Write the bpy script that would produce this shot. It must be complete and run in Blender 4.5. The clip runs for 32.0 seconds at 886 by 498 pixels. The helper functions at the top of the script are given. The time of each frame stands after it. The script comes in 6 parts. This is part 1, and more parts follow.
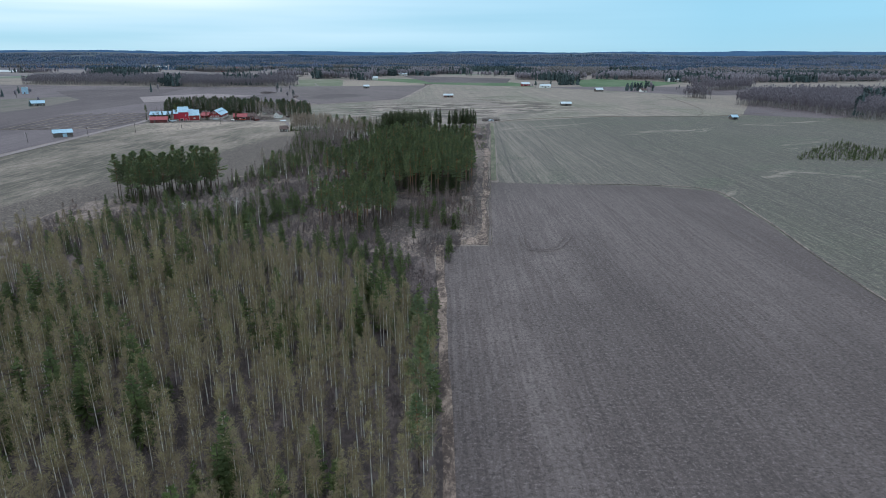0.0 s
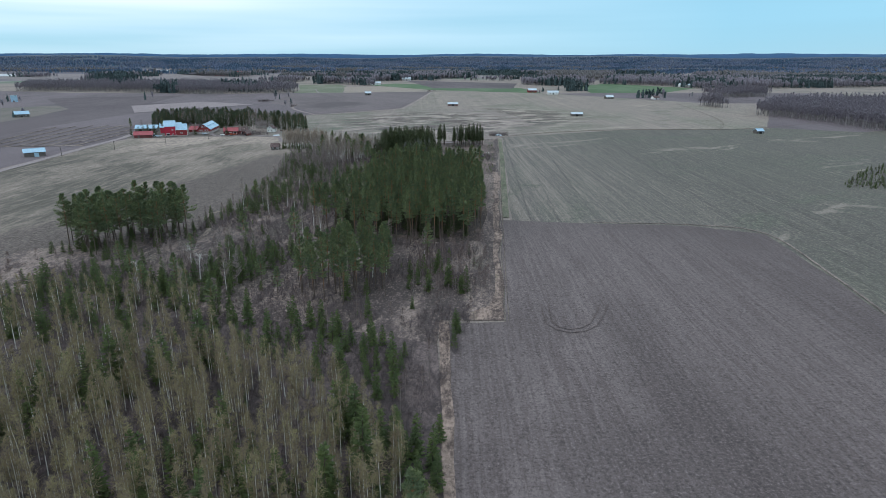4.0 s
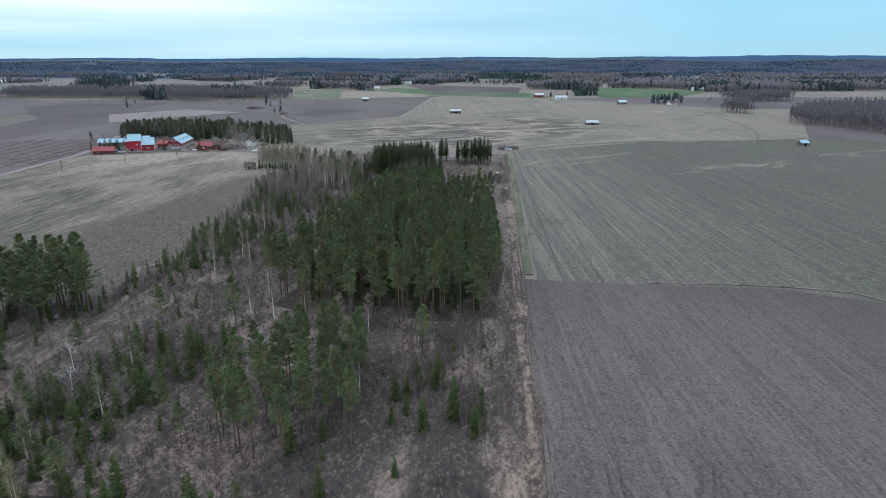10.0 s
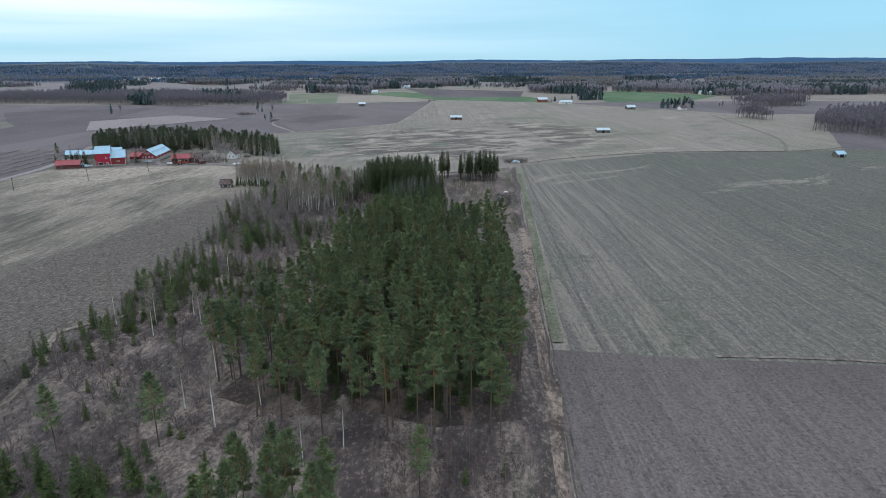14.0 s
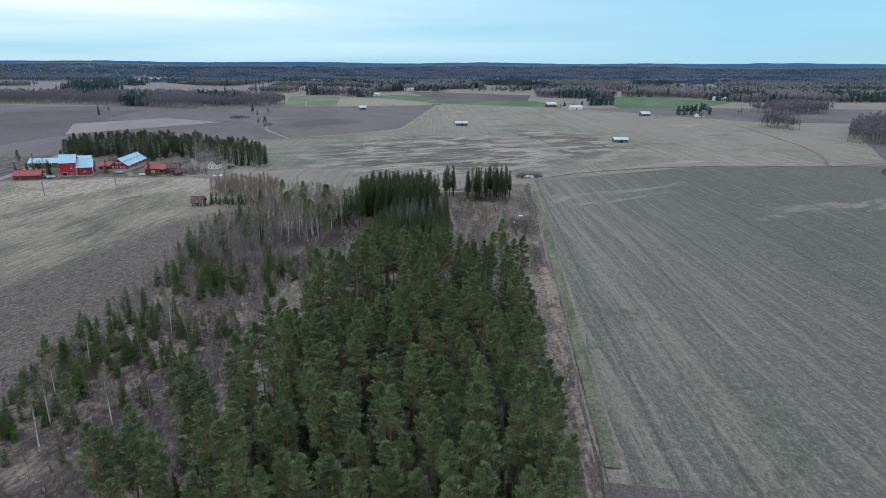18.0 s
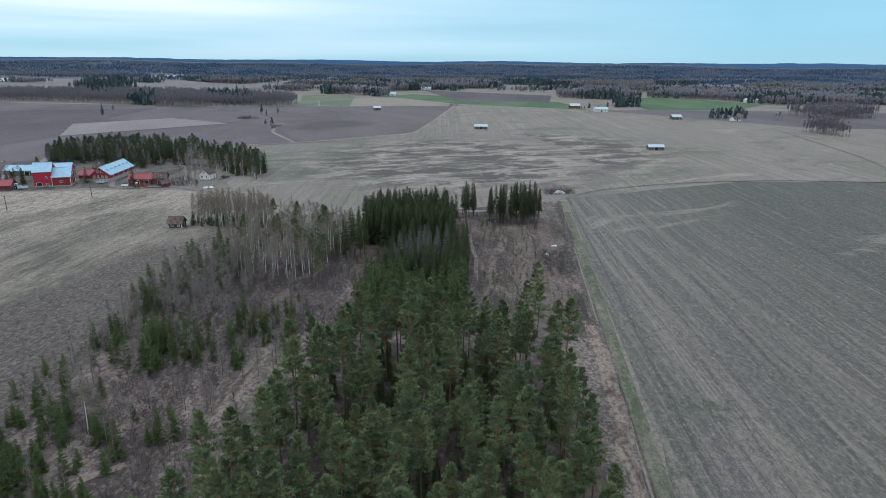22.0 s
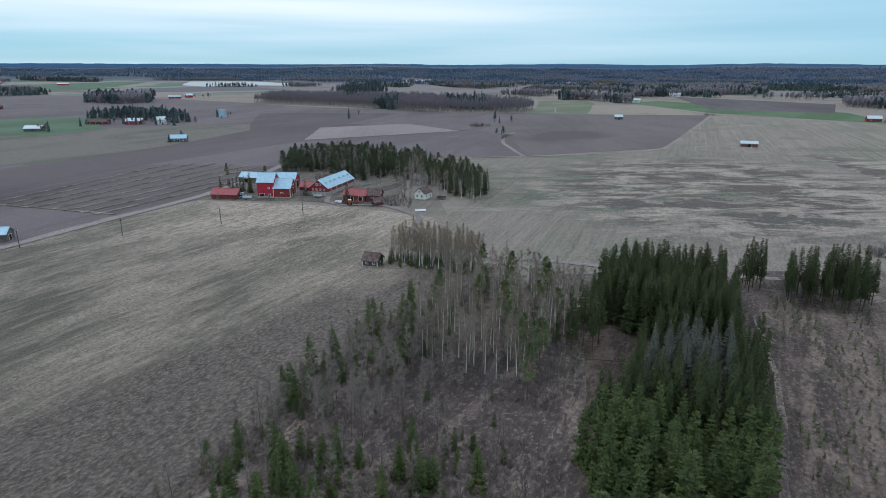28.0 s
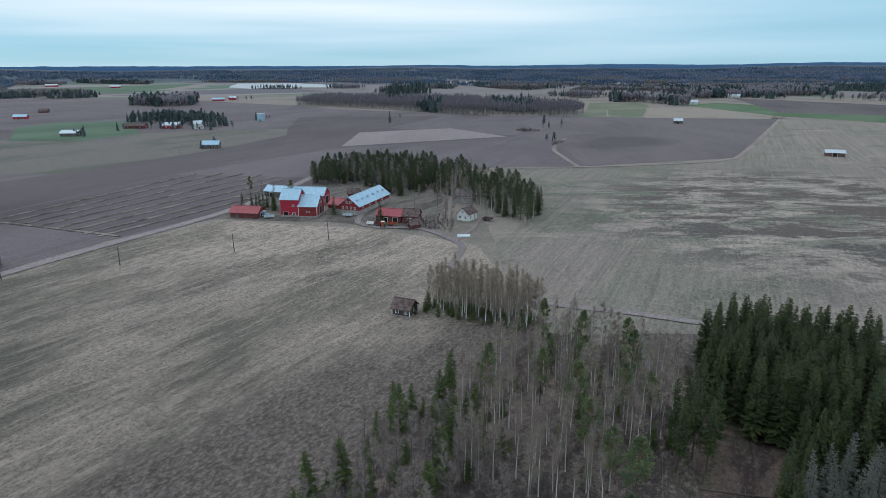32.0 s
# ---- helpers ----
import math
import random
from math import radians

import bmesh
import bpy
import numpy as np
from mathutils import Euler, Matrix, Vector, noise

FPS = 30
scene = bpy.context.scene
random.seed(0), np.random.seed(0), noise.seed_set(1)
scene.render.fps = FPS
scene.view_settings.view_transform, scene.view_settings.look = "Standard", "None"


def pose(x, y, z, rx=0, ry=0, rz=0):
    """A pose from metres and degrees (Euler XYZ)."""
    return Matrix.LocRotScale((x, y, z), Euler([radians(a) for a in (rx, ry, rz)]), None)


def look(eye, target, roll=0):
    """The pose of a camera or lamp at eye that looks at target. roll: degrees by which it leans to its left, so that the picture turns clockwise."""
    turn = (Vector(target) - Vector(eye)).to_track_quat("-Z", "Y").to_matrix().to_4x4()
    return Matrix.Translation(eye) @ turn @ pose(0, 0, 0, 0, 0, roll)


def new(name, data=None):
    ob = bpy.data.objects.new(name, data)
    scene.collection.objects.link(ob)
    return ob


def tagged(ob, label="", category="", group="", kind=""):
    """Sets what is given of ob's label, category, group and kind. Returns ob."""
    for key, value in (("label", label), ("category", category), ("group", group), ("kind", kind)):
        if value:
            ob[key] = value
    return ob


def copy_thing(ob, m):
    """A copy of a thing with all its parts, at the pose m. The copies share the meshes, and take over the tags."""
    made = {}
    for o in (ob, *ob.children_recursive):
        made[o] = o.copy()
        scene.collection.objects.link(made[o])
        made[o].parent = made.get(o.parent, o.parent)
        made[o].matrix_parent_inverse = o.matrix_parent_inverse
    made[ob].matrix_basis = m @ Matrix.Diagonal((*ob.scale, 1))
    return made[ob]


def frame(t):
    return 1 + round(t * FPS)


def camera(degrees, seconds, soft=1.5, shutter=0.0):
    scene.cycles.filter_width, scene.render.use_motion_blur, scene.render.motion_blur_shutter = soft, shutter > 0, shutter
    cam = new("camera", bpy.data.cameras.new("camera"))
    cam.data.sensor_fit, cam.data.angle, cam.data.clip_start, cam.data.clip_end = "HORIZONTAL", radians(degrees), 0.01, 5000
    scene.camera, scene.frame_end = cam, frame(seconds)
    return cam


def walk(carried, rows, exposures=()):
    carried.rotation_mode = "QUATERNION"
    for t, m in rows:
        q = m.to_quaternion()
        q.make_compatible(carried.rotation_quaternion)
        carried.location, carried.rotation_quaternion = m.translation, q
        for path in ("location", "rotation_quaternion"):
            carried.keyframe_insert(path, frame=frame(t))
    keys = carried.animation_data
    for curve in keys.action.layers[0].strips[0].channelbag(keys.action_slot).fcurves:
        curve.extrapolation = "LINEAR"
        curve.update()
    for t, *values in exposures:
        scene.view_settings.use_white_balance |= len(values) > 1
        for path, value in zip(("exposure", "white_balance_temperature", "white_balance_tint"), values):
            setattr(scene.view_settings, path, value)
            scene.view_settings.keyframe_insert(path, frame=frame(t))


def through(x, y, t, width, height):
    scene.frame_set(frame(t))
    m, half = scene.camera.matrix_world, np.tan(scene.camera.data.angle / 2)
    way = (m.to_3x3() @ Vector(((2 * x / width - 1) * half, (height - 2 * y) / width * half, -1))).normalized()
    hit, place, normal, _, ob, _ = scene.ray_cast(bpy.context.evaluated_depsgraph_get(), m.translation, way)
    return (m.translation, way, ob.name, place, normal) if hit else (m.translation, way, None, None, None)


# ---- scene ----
cam = camera(71.55, 32.0, soft=0.6)
PATH = [
    (0, (-0.62, 2.43, 48.76), (-0.28, 50.14, 33.82), 0.09),
    (1, (-0.72, 11.57, 49.88), (-0.43, 59.27, 34.91), 0.07),
    (2, (-0.79, 20.75, 51.74), (-0.58, 68.47, 36.82), 0.01),
    (3, (-0.69, 29.61, 53.70), (-0.57, 77.35, 38.87), 0.06),
    (3.5, (-0.68, 33.96, 54.45), (-0.64, 81.71, 39.63), 0.02),
    (6, (-1.32, 55.42, 54.89), (-1.26, 103.19, 40.13), 0.10),
    (9, (-0.56, 85.90, 54.83), (-0.69, 133.73, 40.23), -0.13),
    (11, (-0.68, 105.61, 55.37), (-0.84, 153.44, 40.80), -0.30),
    (13, (-1.03, 125.18, 55.53), (-1.18, 173.04, 41.07), -0.36),
    (14.5, (-1.73, 140.21, 55.67), (-1.84, 188.11, 41.33), -0.25),
    (17, (-2.01, 165.61, 55.62), (-2.28, 213.55, 41.43), 0.15),
    (19, (-2.58, 185.43, 55.82), (-2.91, 233.36, 41.60), 0.37),
    (20, (-2.66, 195.45, 55.98), (-2.99, 243.38, 41.75), 0.53),
    (21, (-2.95, 205.50, 56.21), (-3.30, 253.41, 41.88), 0.47),
    (21.5, (-3.21, 210.47, 56.29), (-3.73, 258.37, 41.96), 0.54),
    (22, (-3.54, 215.39, 56.33), (-5.12, 263.27, 42.00), 0.53),
    (23, (-4.49, 225.04, 56.27), (-9.45, 272.69, 41.96), 0.52),
    (24, (-5.91, 234.51, 56.31), (-14.21, 281.70, 42.00), 0.43),
    (24.5, (-6.76, 239.20, 56.32), (-16.27, 286.16, 42.04), 0.34),
    (26.5, (-11.47, 257.43, 56.52), (-25.43, 303.30, 42.33), 0.08),
    (27, (-12.97, 261.92, 56.65), (-28.58, 307.26, 42.49), 0.06),
    (28, (-16.26, 270.51, 56.92), (-35.20, 314.58, 42.81), 0.05),
    (29, (-19.95, 278.78, 57.05), (-41.15, 321.83, 43.01), -0.02),
    (30, (-23.99, 287.20, 57.11), (-46.18, 329.76, 43.11), -0.10),
    (31, (-28.35, 295.67, 57.17), (-50.45, 338.28, 43.16), -0.17),
    (32, (-32.68, 304.23, 57.37), (-54.70, 346.87, 43.33), -0.26),
]
walk(cam, [(t, look(eye, target, roll)) for t, eye, target, roll in PATH], [(0, -0.12, 5620, 8), (10, -0.03, 5680, 8), (18, -0.08, 5680, 8), (24, -0.15, 5650, 8), (32, -0.31, 5650, 8)])

# ---- daylight: a high thin overcast with a soft, low sun behind it ----
SUN_EL, SUN_AZ = radians(38), radians(-75)
world = bpy.data.worlds.new("sky")
scene.world = world
world.use_nodes = True
wt = world.node_tree
wt.nodes.clear()


def wnode(kind, **inputs):
    n = wt.nodes.new(kind)
    for k, v in inputs.items():
        n.inputs[k.replace("_", " ")].default_value = v
    return n


sky = wt.nodes.new("ShaderNodeTexSky")
sky.sky_type, sky.sun_disc, sky.sun_elevation, sky.sun_rotation = "NISHITA", False, SUN_EL, SUN_AZ
sky.air_density, sky.dust_density, sky.ozone_density = 1.0, 0.0, 3.0
co = wt.nodes.new("ShaderNodeTexCoord")
sep = wt.nodes.new("ShaderNodeSeparateXYZ")
wt.links.new(co.outputs["Generated"], sep.inputs[0])
mapn = wt.nodes.new("ShaderNodeMapping")
mapn.inputs["Scale"].default_value = (1.3, 1.3, 26)
wt.links.new(co.outputs["Generated"], mapn.inputs[0])
cn = wnode("ShaderNodeTexNoise", Scale=1.0, Detail=3.0, Roughness=0.4)
wt.links.new(mapn.outputs[0], cn.inputs["Vector"])
ramp = wt.nodes.new("ShaderNodeMapRange")
ramp.inputs["From Min"].default_value, ramp.inputs["From Max"].default_value = 0.0, 0.11
ramp.inputs["To Min"].default_value, ramp.inputs["To Max"].default_value = 0.0, 0.85
wt.links.new(sep.outputs["Z"], ramp.inputs["Value"])
cloud = wnode("ShaderNodeMapRange")
cloud.inputs["From Min"].default_value, cloud.inputs["From Max"].default_value = 0.35, 0.7
cloud.inputs["To Min"].default_value, cloud.inputs["To Max"].default_value = -0.30, 0.34
wt.links.new(cn.outputs["Fac"], cloud.inputs["Value"])
madd = wt.nodes.new("ShaderNodeMath")
madd.operation, madd.use_clamp = "ADD", True
wt.links.new(ramp.outputs[0], madd.inputs[0])
wt.links.new(cloud.outputs[0], madd.inputs[1])
gain = wt.nodes.new("ShaderNodeVectorMath")
gain.operation = "SCALE"
gain.inputs["Scale"].default_value = 0.10
wt.links.new(sky.outputs[0], gain.inputs[0])
wmix = wt.nodes.new("ShaderNodeMix")
wmix.data_type = "RGBA"
wmix.inputs[7].default_value = (0.45, 0.755, 0.86, 1)
base = wt.nodes.new("ShaderNodeMix")
base.data_type = "RGBA"
base.inputs[0].default_value = 0.75
base.inputs[7].default_value = (0.375, 0.69, 0.82, 1)
wt.links.new(madd.outputs[0], wmix.inputs[0])
wt.links.new(gain.outputs[0], base.inputs[6])
wt.links.new(base.outputs[2], wmix.inputs[6])
glow = wt.nodes.new("ShaderNodeMapRange")
glow.inputs["From Min"].default_value, glow.inputs["From Max"].default_value = 0.40, -0.60
glow.inputs["To Min"].default_value, glow.inputs["To Max"].default_value = 0.0, 1.0
wt.links.new(sep.outputs["X"], glow.inputs["Value"])
high = wt.nodes.new("ShaderNodeMath")
high.operation, high.use_clamp = "MULTIPLY", True
wt.links.new(glow.outputs[0], high.inputs[0])
wt.links.new(madd.outputs[0], high.inputs[1])
cream = wt.nodes.new("ShaderNodeMix")
cream.data_type = "RGBA"
cream.inputs[7].default_value = (1.24, 1.22, 1.14, 1)
wt.links.new(high.outputs[0], cream.inputs[0])
wt.links.new(wmix.outputs[2], cream.inputs[6])
bg = wnode("ShaderNodeBackground", Strength=1.03)
zenith = wt.nodes.new("ShaderNodeMix")
zenith.data_type = "RGBA"
zenith.inputs[7].default_value = (1.10, 1.20, 1.23, 1)
lift = wt.nodes.new("ShaderNodeMapRange")
lift.inputs["From Min"].default_value, lift.inputs["From Max"].default_value = 0.13, 0.42
wt.links.new(sep.outputs["Z"], lift.inputs["Value"])
wt.links.new(lift.outputs[0], zenith.inputs[0])
wt.links.new(cream.outputs[2], zenith.inputs[6])
wt.links.new(zenith.outputs[2], bg.inputs["Color"])
wo = wt.nodes.new("ShaderNodeOutputWorld")
wt.links.new(bg.outputs[0], wo.inputs[0])

sun_data = bpy.data.lights.new("sun", "SUN")
sun_data.energy, sun_data.angle, sun_data.color = 0.5, radians(25), (1.0, 0.95, 0.90)
sun = new("sun", sun_data)
sun.matrix_world = look((0, 0, 300), (300 * -math.sin(SUN_AZ) * math.cos(SUN_EL), 300 * -math.cos(SUN_AZ) * math.cos(SUN_EL), 300 - 300 * math.sin(SUN_EL)))


# ---- materials ----
class Mat:
    """A small builder of node materials."""

    def __init__(self, name, rough=0.9, metal=0.0):
        self.m = bpy.data.materials.new(name)
        self.m.use_nodes = True
        self.t = self.m.node_tree
        self.b = self.t.nodes["Principled BSDF"]
        self.b.inputs["Roughness"].default_value, self.b.inputs["Metallic"].default_value = rough, metal
        self.b.inputs["Specular IOR Level"].default_value = 0.25
        self.geo = self.t.nodes.new("ShaderNodeNewGeometry")

    def link(self, a, b):
        self.t.links.new(a, b)

    def place(self, turn=0.0, scale=(1, 1, 1), local=False):
        n = self.t.nodes.new("ShaderNodeMapping")
        n.inputs["Rotation"].default_value = (0, 0, radians(turn))
        n.inputs["Scale"].default_value = scale
        if local:
            c = self.t.nodes.new("ShaderNodeTexCoord")
            self.link(c.outputs["Object"], n.inputs[0])
        else:
            self.link(self.geo.outputs["Position"], n.inputs[0])
        return n.outputs[0]

    def noise(self, scale, detail=4.0, rough=0.55, turn=0.0, stretch=(1, 1, 1), local=False, warp=0.0):
        n = self.t.nodes.new("ShaderNodeTexNoise")
        n.inputs["Scale"].default_value, n.inputs["Detail"].default_value = scale, detail
        n.inputs["Roughness"].default_value, n.inputs["Distortion"].default_value = rough, warp
        if turn and stretch != (1, 1, 1):
            # turn first, then stretch
            r = self.t.nodes.new("ShaderNodeVectorRotate")
            r.rotation_type = "Z_AXIS"
            r.inputs["Angle"].default_value = radians(turn)
            self.link(self.geo.outputs["Position"], r.inputs["Vector"])
            s = self.t.nodes.new("ShaderNodeVectorMath")
            s.operation = "MULTIPLY"
            s.inputs[1].default_value = stretch
            self.link(r.outputs[0], s.inputs[0])
            self.link(s.outputs[0], n.inputs["Vector"])
        else:
            self.link(self.place(turn, stretch, local), n.inputs["Vector"])
        return n.outputs["Fac"]

    def wave(self, scale, turn=0.0, warp=0.0, detail=2.0):
        n = self.t.nodes.new("ShaderNodeTexWave")
        n.wave_type, n.bands_direction, n.wave_profile = "BANDS", "X", "SIN"
        n.inputs["Scale"].default_value, n.inputs["Distortion"].default_value = scale, warp
        n.inputs["Detail"].default_value, n.inputs["Detail Scale"].default_value = detail, 0.4
        self.link(self.place(turn), n.inputs["Vector"])
        return n.outputs["Fac"]

    def span(self, value, lo, hi, a=0.0, b=1.0):
        n = self.t.nodes.new("ShaderNodeMapRange")
        n.inputs["From Min"].default_value, n.inputs["From Max"].default_value = lo, hi
        n.inputs["To Min"].default_value, n.inputs["To Max"].default_value = a, b
        self.link(value, n.inputs["Value"])
        return n.outputs[0]

    def math(self, op, a, b):
        n = self.t.nodes.new("ShaderNodeMath")
        n.operation, n.use_clamp = op, True
        for i, v in enumerate((a, b)):
            if isinstance(v, (int, float)):
                n.inputs[i].default_value = v
            else:
                self.link(v, n.inputs[i])
        return n.outputs[0]

    def mix(self, fac, a, b):
        n = self.t.nodes.new("ShaderNodeMix")
        n.data_type = "RGBA"
        if isinstance(fac, (int, float)):
            n.inputs[0].default_value = fac
        else:
            self.link(fac, n.inputs[0])
        for i, v in ((6, a), (7, b)):
            if isinstance(v, tuple):
                n.inputs[i].default_value = (*v, 1)
            else:
                self.link(v, n.inputs[i])
        return n.outputs[2]

    def island(self):
        return self.geo.outputs["Random Per Island"]

    def each(self):
        return self.t.nodes.new("ShaderNodeObjectInfo").outputs["Random"]

    def height(self, local=True):
        s = self.t.nodes.new("ShaderNodeSeparateXYZ")
        if local:
            c = self.t.nodes.new("ShaderNodeTexCoord")
            self.link(c.outputs["Object"], s.inputs[0])
        else:
            self.link(self.geo.outputs["Position"], s.inputs[0])
        return s.outputs["Z"]

    def coord(self, axis):
        s = self.t.nodes.new("ShaderNodeSeparateXYZ")
        self.link(self.geo.outputs["Position"], s.inputs[0])
        return s.outputs[axis]

    def done(self, colour, bump=None, strength=0.3, depth=0.1):
        if isinstance(colour, tuple):
            self.b.inputs["Base Color"].default_value = (*colour, 1)
        else:
            self.link(colour, self.b.inputs["Base Color"])
        if bump is not None:
            n = self.t.nodes.new("ShaderNodeBump")
            n.inputs["Strength"].default_value, n.inputs["Distance"].default_value = strength, depth
            self.link(bump, n.inputs["Height"])
            self.link(n.outputs[0], self.b.inputs["Normal"])
        return self.m


def thin(k, through=0.35):
    """Lets some light pass through leaves and needles."""
    tr = k.t.nodes.new("ShaderNodeBsdfTranslucent")
    mixn = k.t.nodes.new("ShaderNodeMixShader")
    mixn.inputs[0].default_value = through
    out = k.t.nodes["Material Output"]
    src = k.b.inputs["Base Color"].links[0].from_socket
    k.link(src, tr.inputs["Color"])
    k.link(k.b.outputs[0], mixn.inputs[1])
    k.link(tr.outputs[0], mixn.inputs[2])
    k.link(mixn.outputs[0], out.inputs["Surface"])
    return k.m


EDGE = 4.3  # the turn of the strip fields' edges from the y axis, in degrees


def grass_mat(name, pale, dull, green, dark, patch=0.02, green_at=0.58, dark_at=0.62, stripes=0.0, streak=0.0, turn=EDGE, clumps=0.35, wet=None, spot=None):
    """Dry grass: tufts, blotches, greener and darker patches, and rows or streaks along a direction."""
    k = Mat(name, 0.95)
    fine = k.noise(1.5, 6, 0.75)
    tuft = k.noise(0.42, 5, 0.7, turn, (1, 0.5, 1))
    blot = k.noise(patch, 6, 0.65, turn, (1, 0.35, 1), warp=0.7)
    c = k.mix(k.span(fine, 0.43, 0.57), dull, pale)
    c = k.mix(k.span(blot, 0.43, 0.57, 0, 0.7), c, k.mix(k.span(tuft, 0.42, 0.6), pale, dull))
    g = k.noise(patch * 1.7, 5, 0.6, turn, (1, 0.4, 1), warp=0.5)
    c = k.mix(k.span(g, green_at - 0.06, green_at + 0.08, 0, 0.7), c, k.mix(k.span(fine, 0.4, 0.6), green, tuple(v * 0.6 for v in green)))
    d = k.noise(patch * 1.2, 7, 0.7, turn, (1, 0.3, 1), warp=0.9)
    c = k.mix(k.span(d, dark_at - 0.05, dark_at + 0.06, 0, 0.85), c, k.mix(k.span(fine, 0.4, 0.6), dark, tuple(v * 0.65 for v in dark)))
    if stripes:
        w = k.noise(0.13, 3, 0.6, turn, (1, 0.010, 1))
        w2 = k.noise(0.5, 3, 0.65, turn, (1, 0.012, 1))
        c = k.mix(k.span(w, 0.47, 0.58, 0, stripes), c, k.mix(k.span(fine, 0.4, 0.6), pale, dull))
        c = k.mix(k.span(w2, 0.51, 0.63, 0, stripes * 0.55), c, dark)
    if streak:
        s = k.noise(0.45, 6, 0.72, turn, (1, 0.14, 1), warp=0.4)
        c = k.mix(k.span(s, 0.50, 0.60, 0, streak), c, pale)
        s2 = k.noise(0.50, 6, 0.72, turn + 5, (1, 0.16, 1), warp=0.4)
        c = k.mix(k.span(s2, 0.53, 0.64, 0, streak), c, k.mix(k.span(fine, 0.4, 0.6), dark, green))
    speck = k.noise(1.3, 7, 0.82, turn, (1, 0.6, 1))
    c = k.mix(k.span(speck, 0.53, 0.60, 0, 0.65), c, tuple(v * 0.75 for v in dark))
    c = k.mix(k.span(speck, 0.47, 0.40, 0, 0.55), c, tuple(v * 1.15 for v in pale))
    if wet or spot:
        xyz = k.t.nodes.new("ShaderNodeVectorMath")
        big = k.t.nodes.new("ShaderNodeTexNoise")
        big.noise_dimensions = "3D"
        big.inputs["Scale"].default_value, big.inputs["Detail"].default_value, big.inputs["Roughness"].default_value = 0.03, 7, 0.68
        k.link(k.place(0, (1, 0.35, 1) if wet else (0.35, 1, 1)), big.inputs["Vector"])
        wob = k.span(big.outputs["Fac"], 0, 1, -1, 1)
    if wet:
        # fresher grass, with more green and old thatch, away from the farm
        north = k.t.nodes.new("ShaderNodeSeparateXYZ")
        k.link(k.geo.outputs["Position"], north.inputs[0])
        fresh = k.math("MULTIPLY", k.span(north.outputs["Y"], 455, 375), k.span(g, 0.38, 0.54, 0.45, 1.0))
        c = k.mix(fresh, c, k.mix(k.span(s, 0.46, 0.66), k.mix(k.span(fine, 0.4, 0.6), tuple(v * 0.9 for v in dark), green), k.mix(k.span(speck, 0.4, 0.6), tuple(v * 0.66 for v in pale), tuple(v * 0.72 for v in dull))))
        # a damp, darker band that fades out across the pasture
        sum_ = k.t.nodes.new("ShaderNodeMath")
        sum_.operation = "MULTIPLY_ADD"
        k.link(wob, sum_.inputs[0])
        sum_.inputs[1].default_value = 45.0
        slant = k.t.nodes.new("ShaderNodeVectorMath")
        slant.operation = "DOT_PRODUCT"
        k.link(k.geo.outputs["Position"], slant.inputs[0])
        slant.inputs[1].default_value = (1, -0.22, 0)
        shift = k.t.nodes.new("ShaderNodeMath")
        shift.operation = "ADD"
        k.link(slant.outputs["Value"], shift.inputs[0])
        shift.inputs[1].default_value = 99.0
        k.link(shift.outputs[0], sum_.inputs[2])
        c = k.mix(k.span(sum_.outputs[0], wet[0], wet[1], 0, 0.9), c, k.mix(k.span(speck, 0.40, 0.54), tuple(v * 0.85 for v in dull), k.mix(k.span(tuft, 0.4, 0.6), tuple(v * 1.1 for v in dark), tuple(v * 0.6 for v in dark))))
    if spot:
        # bare and bleached patches round one place
        xyz.operation = "DISTANCE"
        k.link(k.geo.outputs["Position"], xyz.inputs[0])
        xyz.inputs[1].default_value = (spot[0], spot[1], 0)
        near = k.span(xyz.outputs["Value"], spot[2], spot[2] * 0.35)
        c = k.mix(k.math("MULTIPLY", near, k.span(wob, 0.02, 0.14)), c, k.mix(k.span(fine, 0.4, 0.6), tuple(v * 0.75 for v in dark), dark))
        c = k.mix(k.math("MULTIPLY", near, k.span(wob, -0.04, -0.16)), c, k.mix(k.span(fine, 0.4, 0.6), pale, tuple(v * 1.25 for v in pale)))
    c = k.mix(k.span(tuft, 0.50, 0.68, 0, clumps), c, dark)
    return k.done(c, fine, 0.6, 0.2)


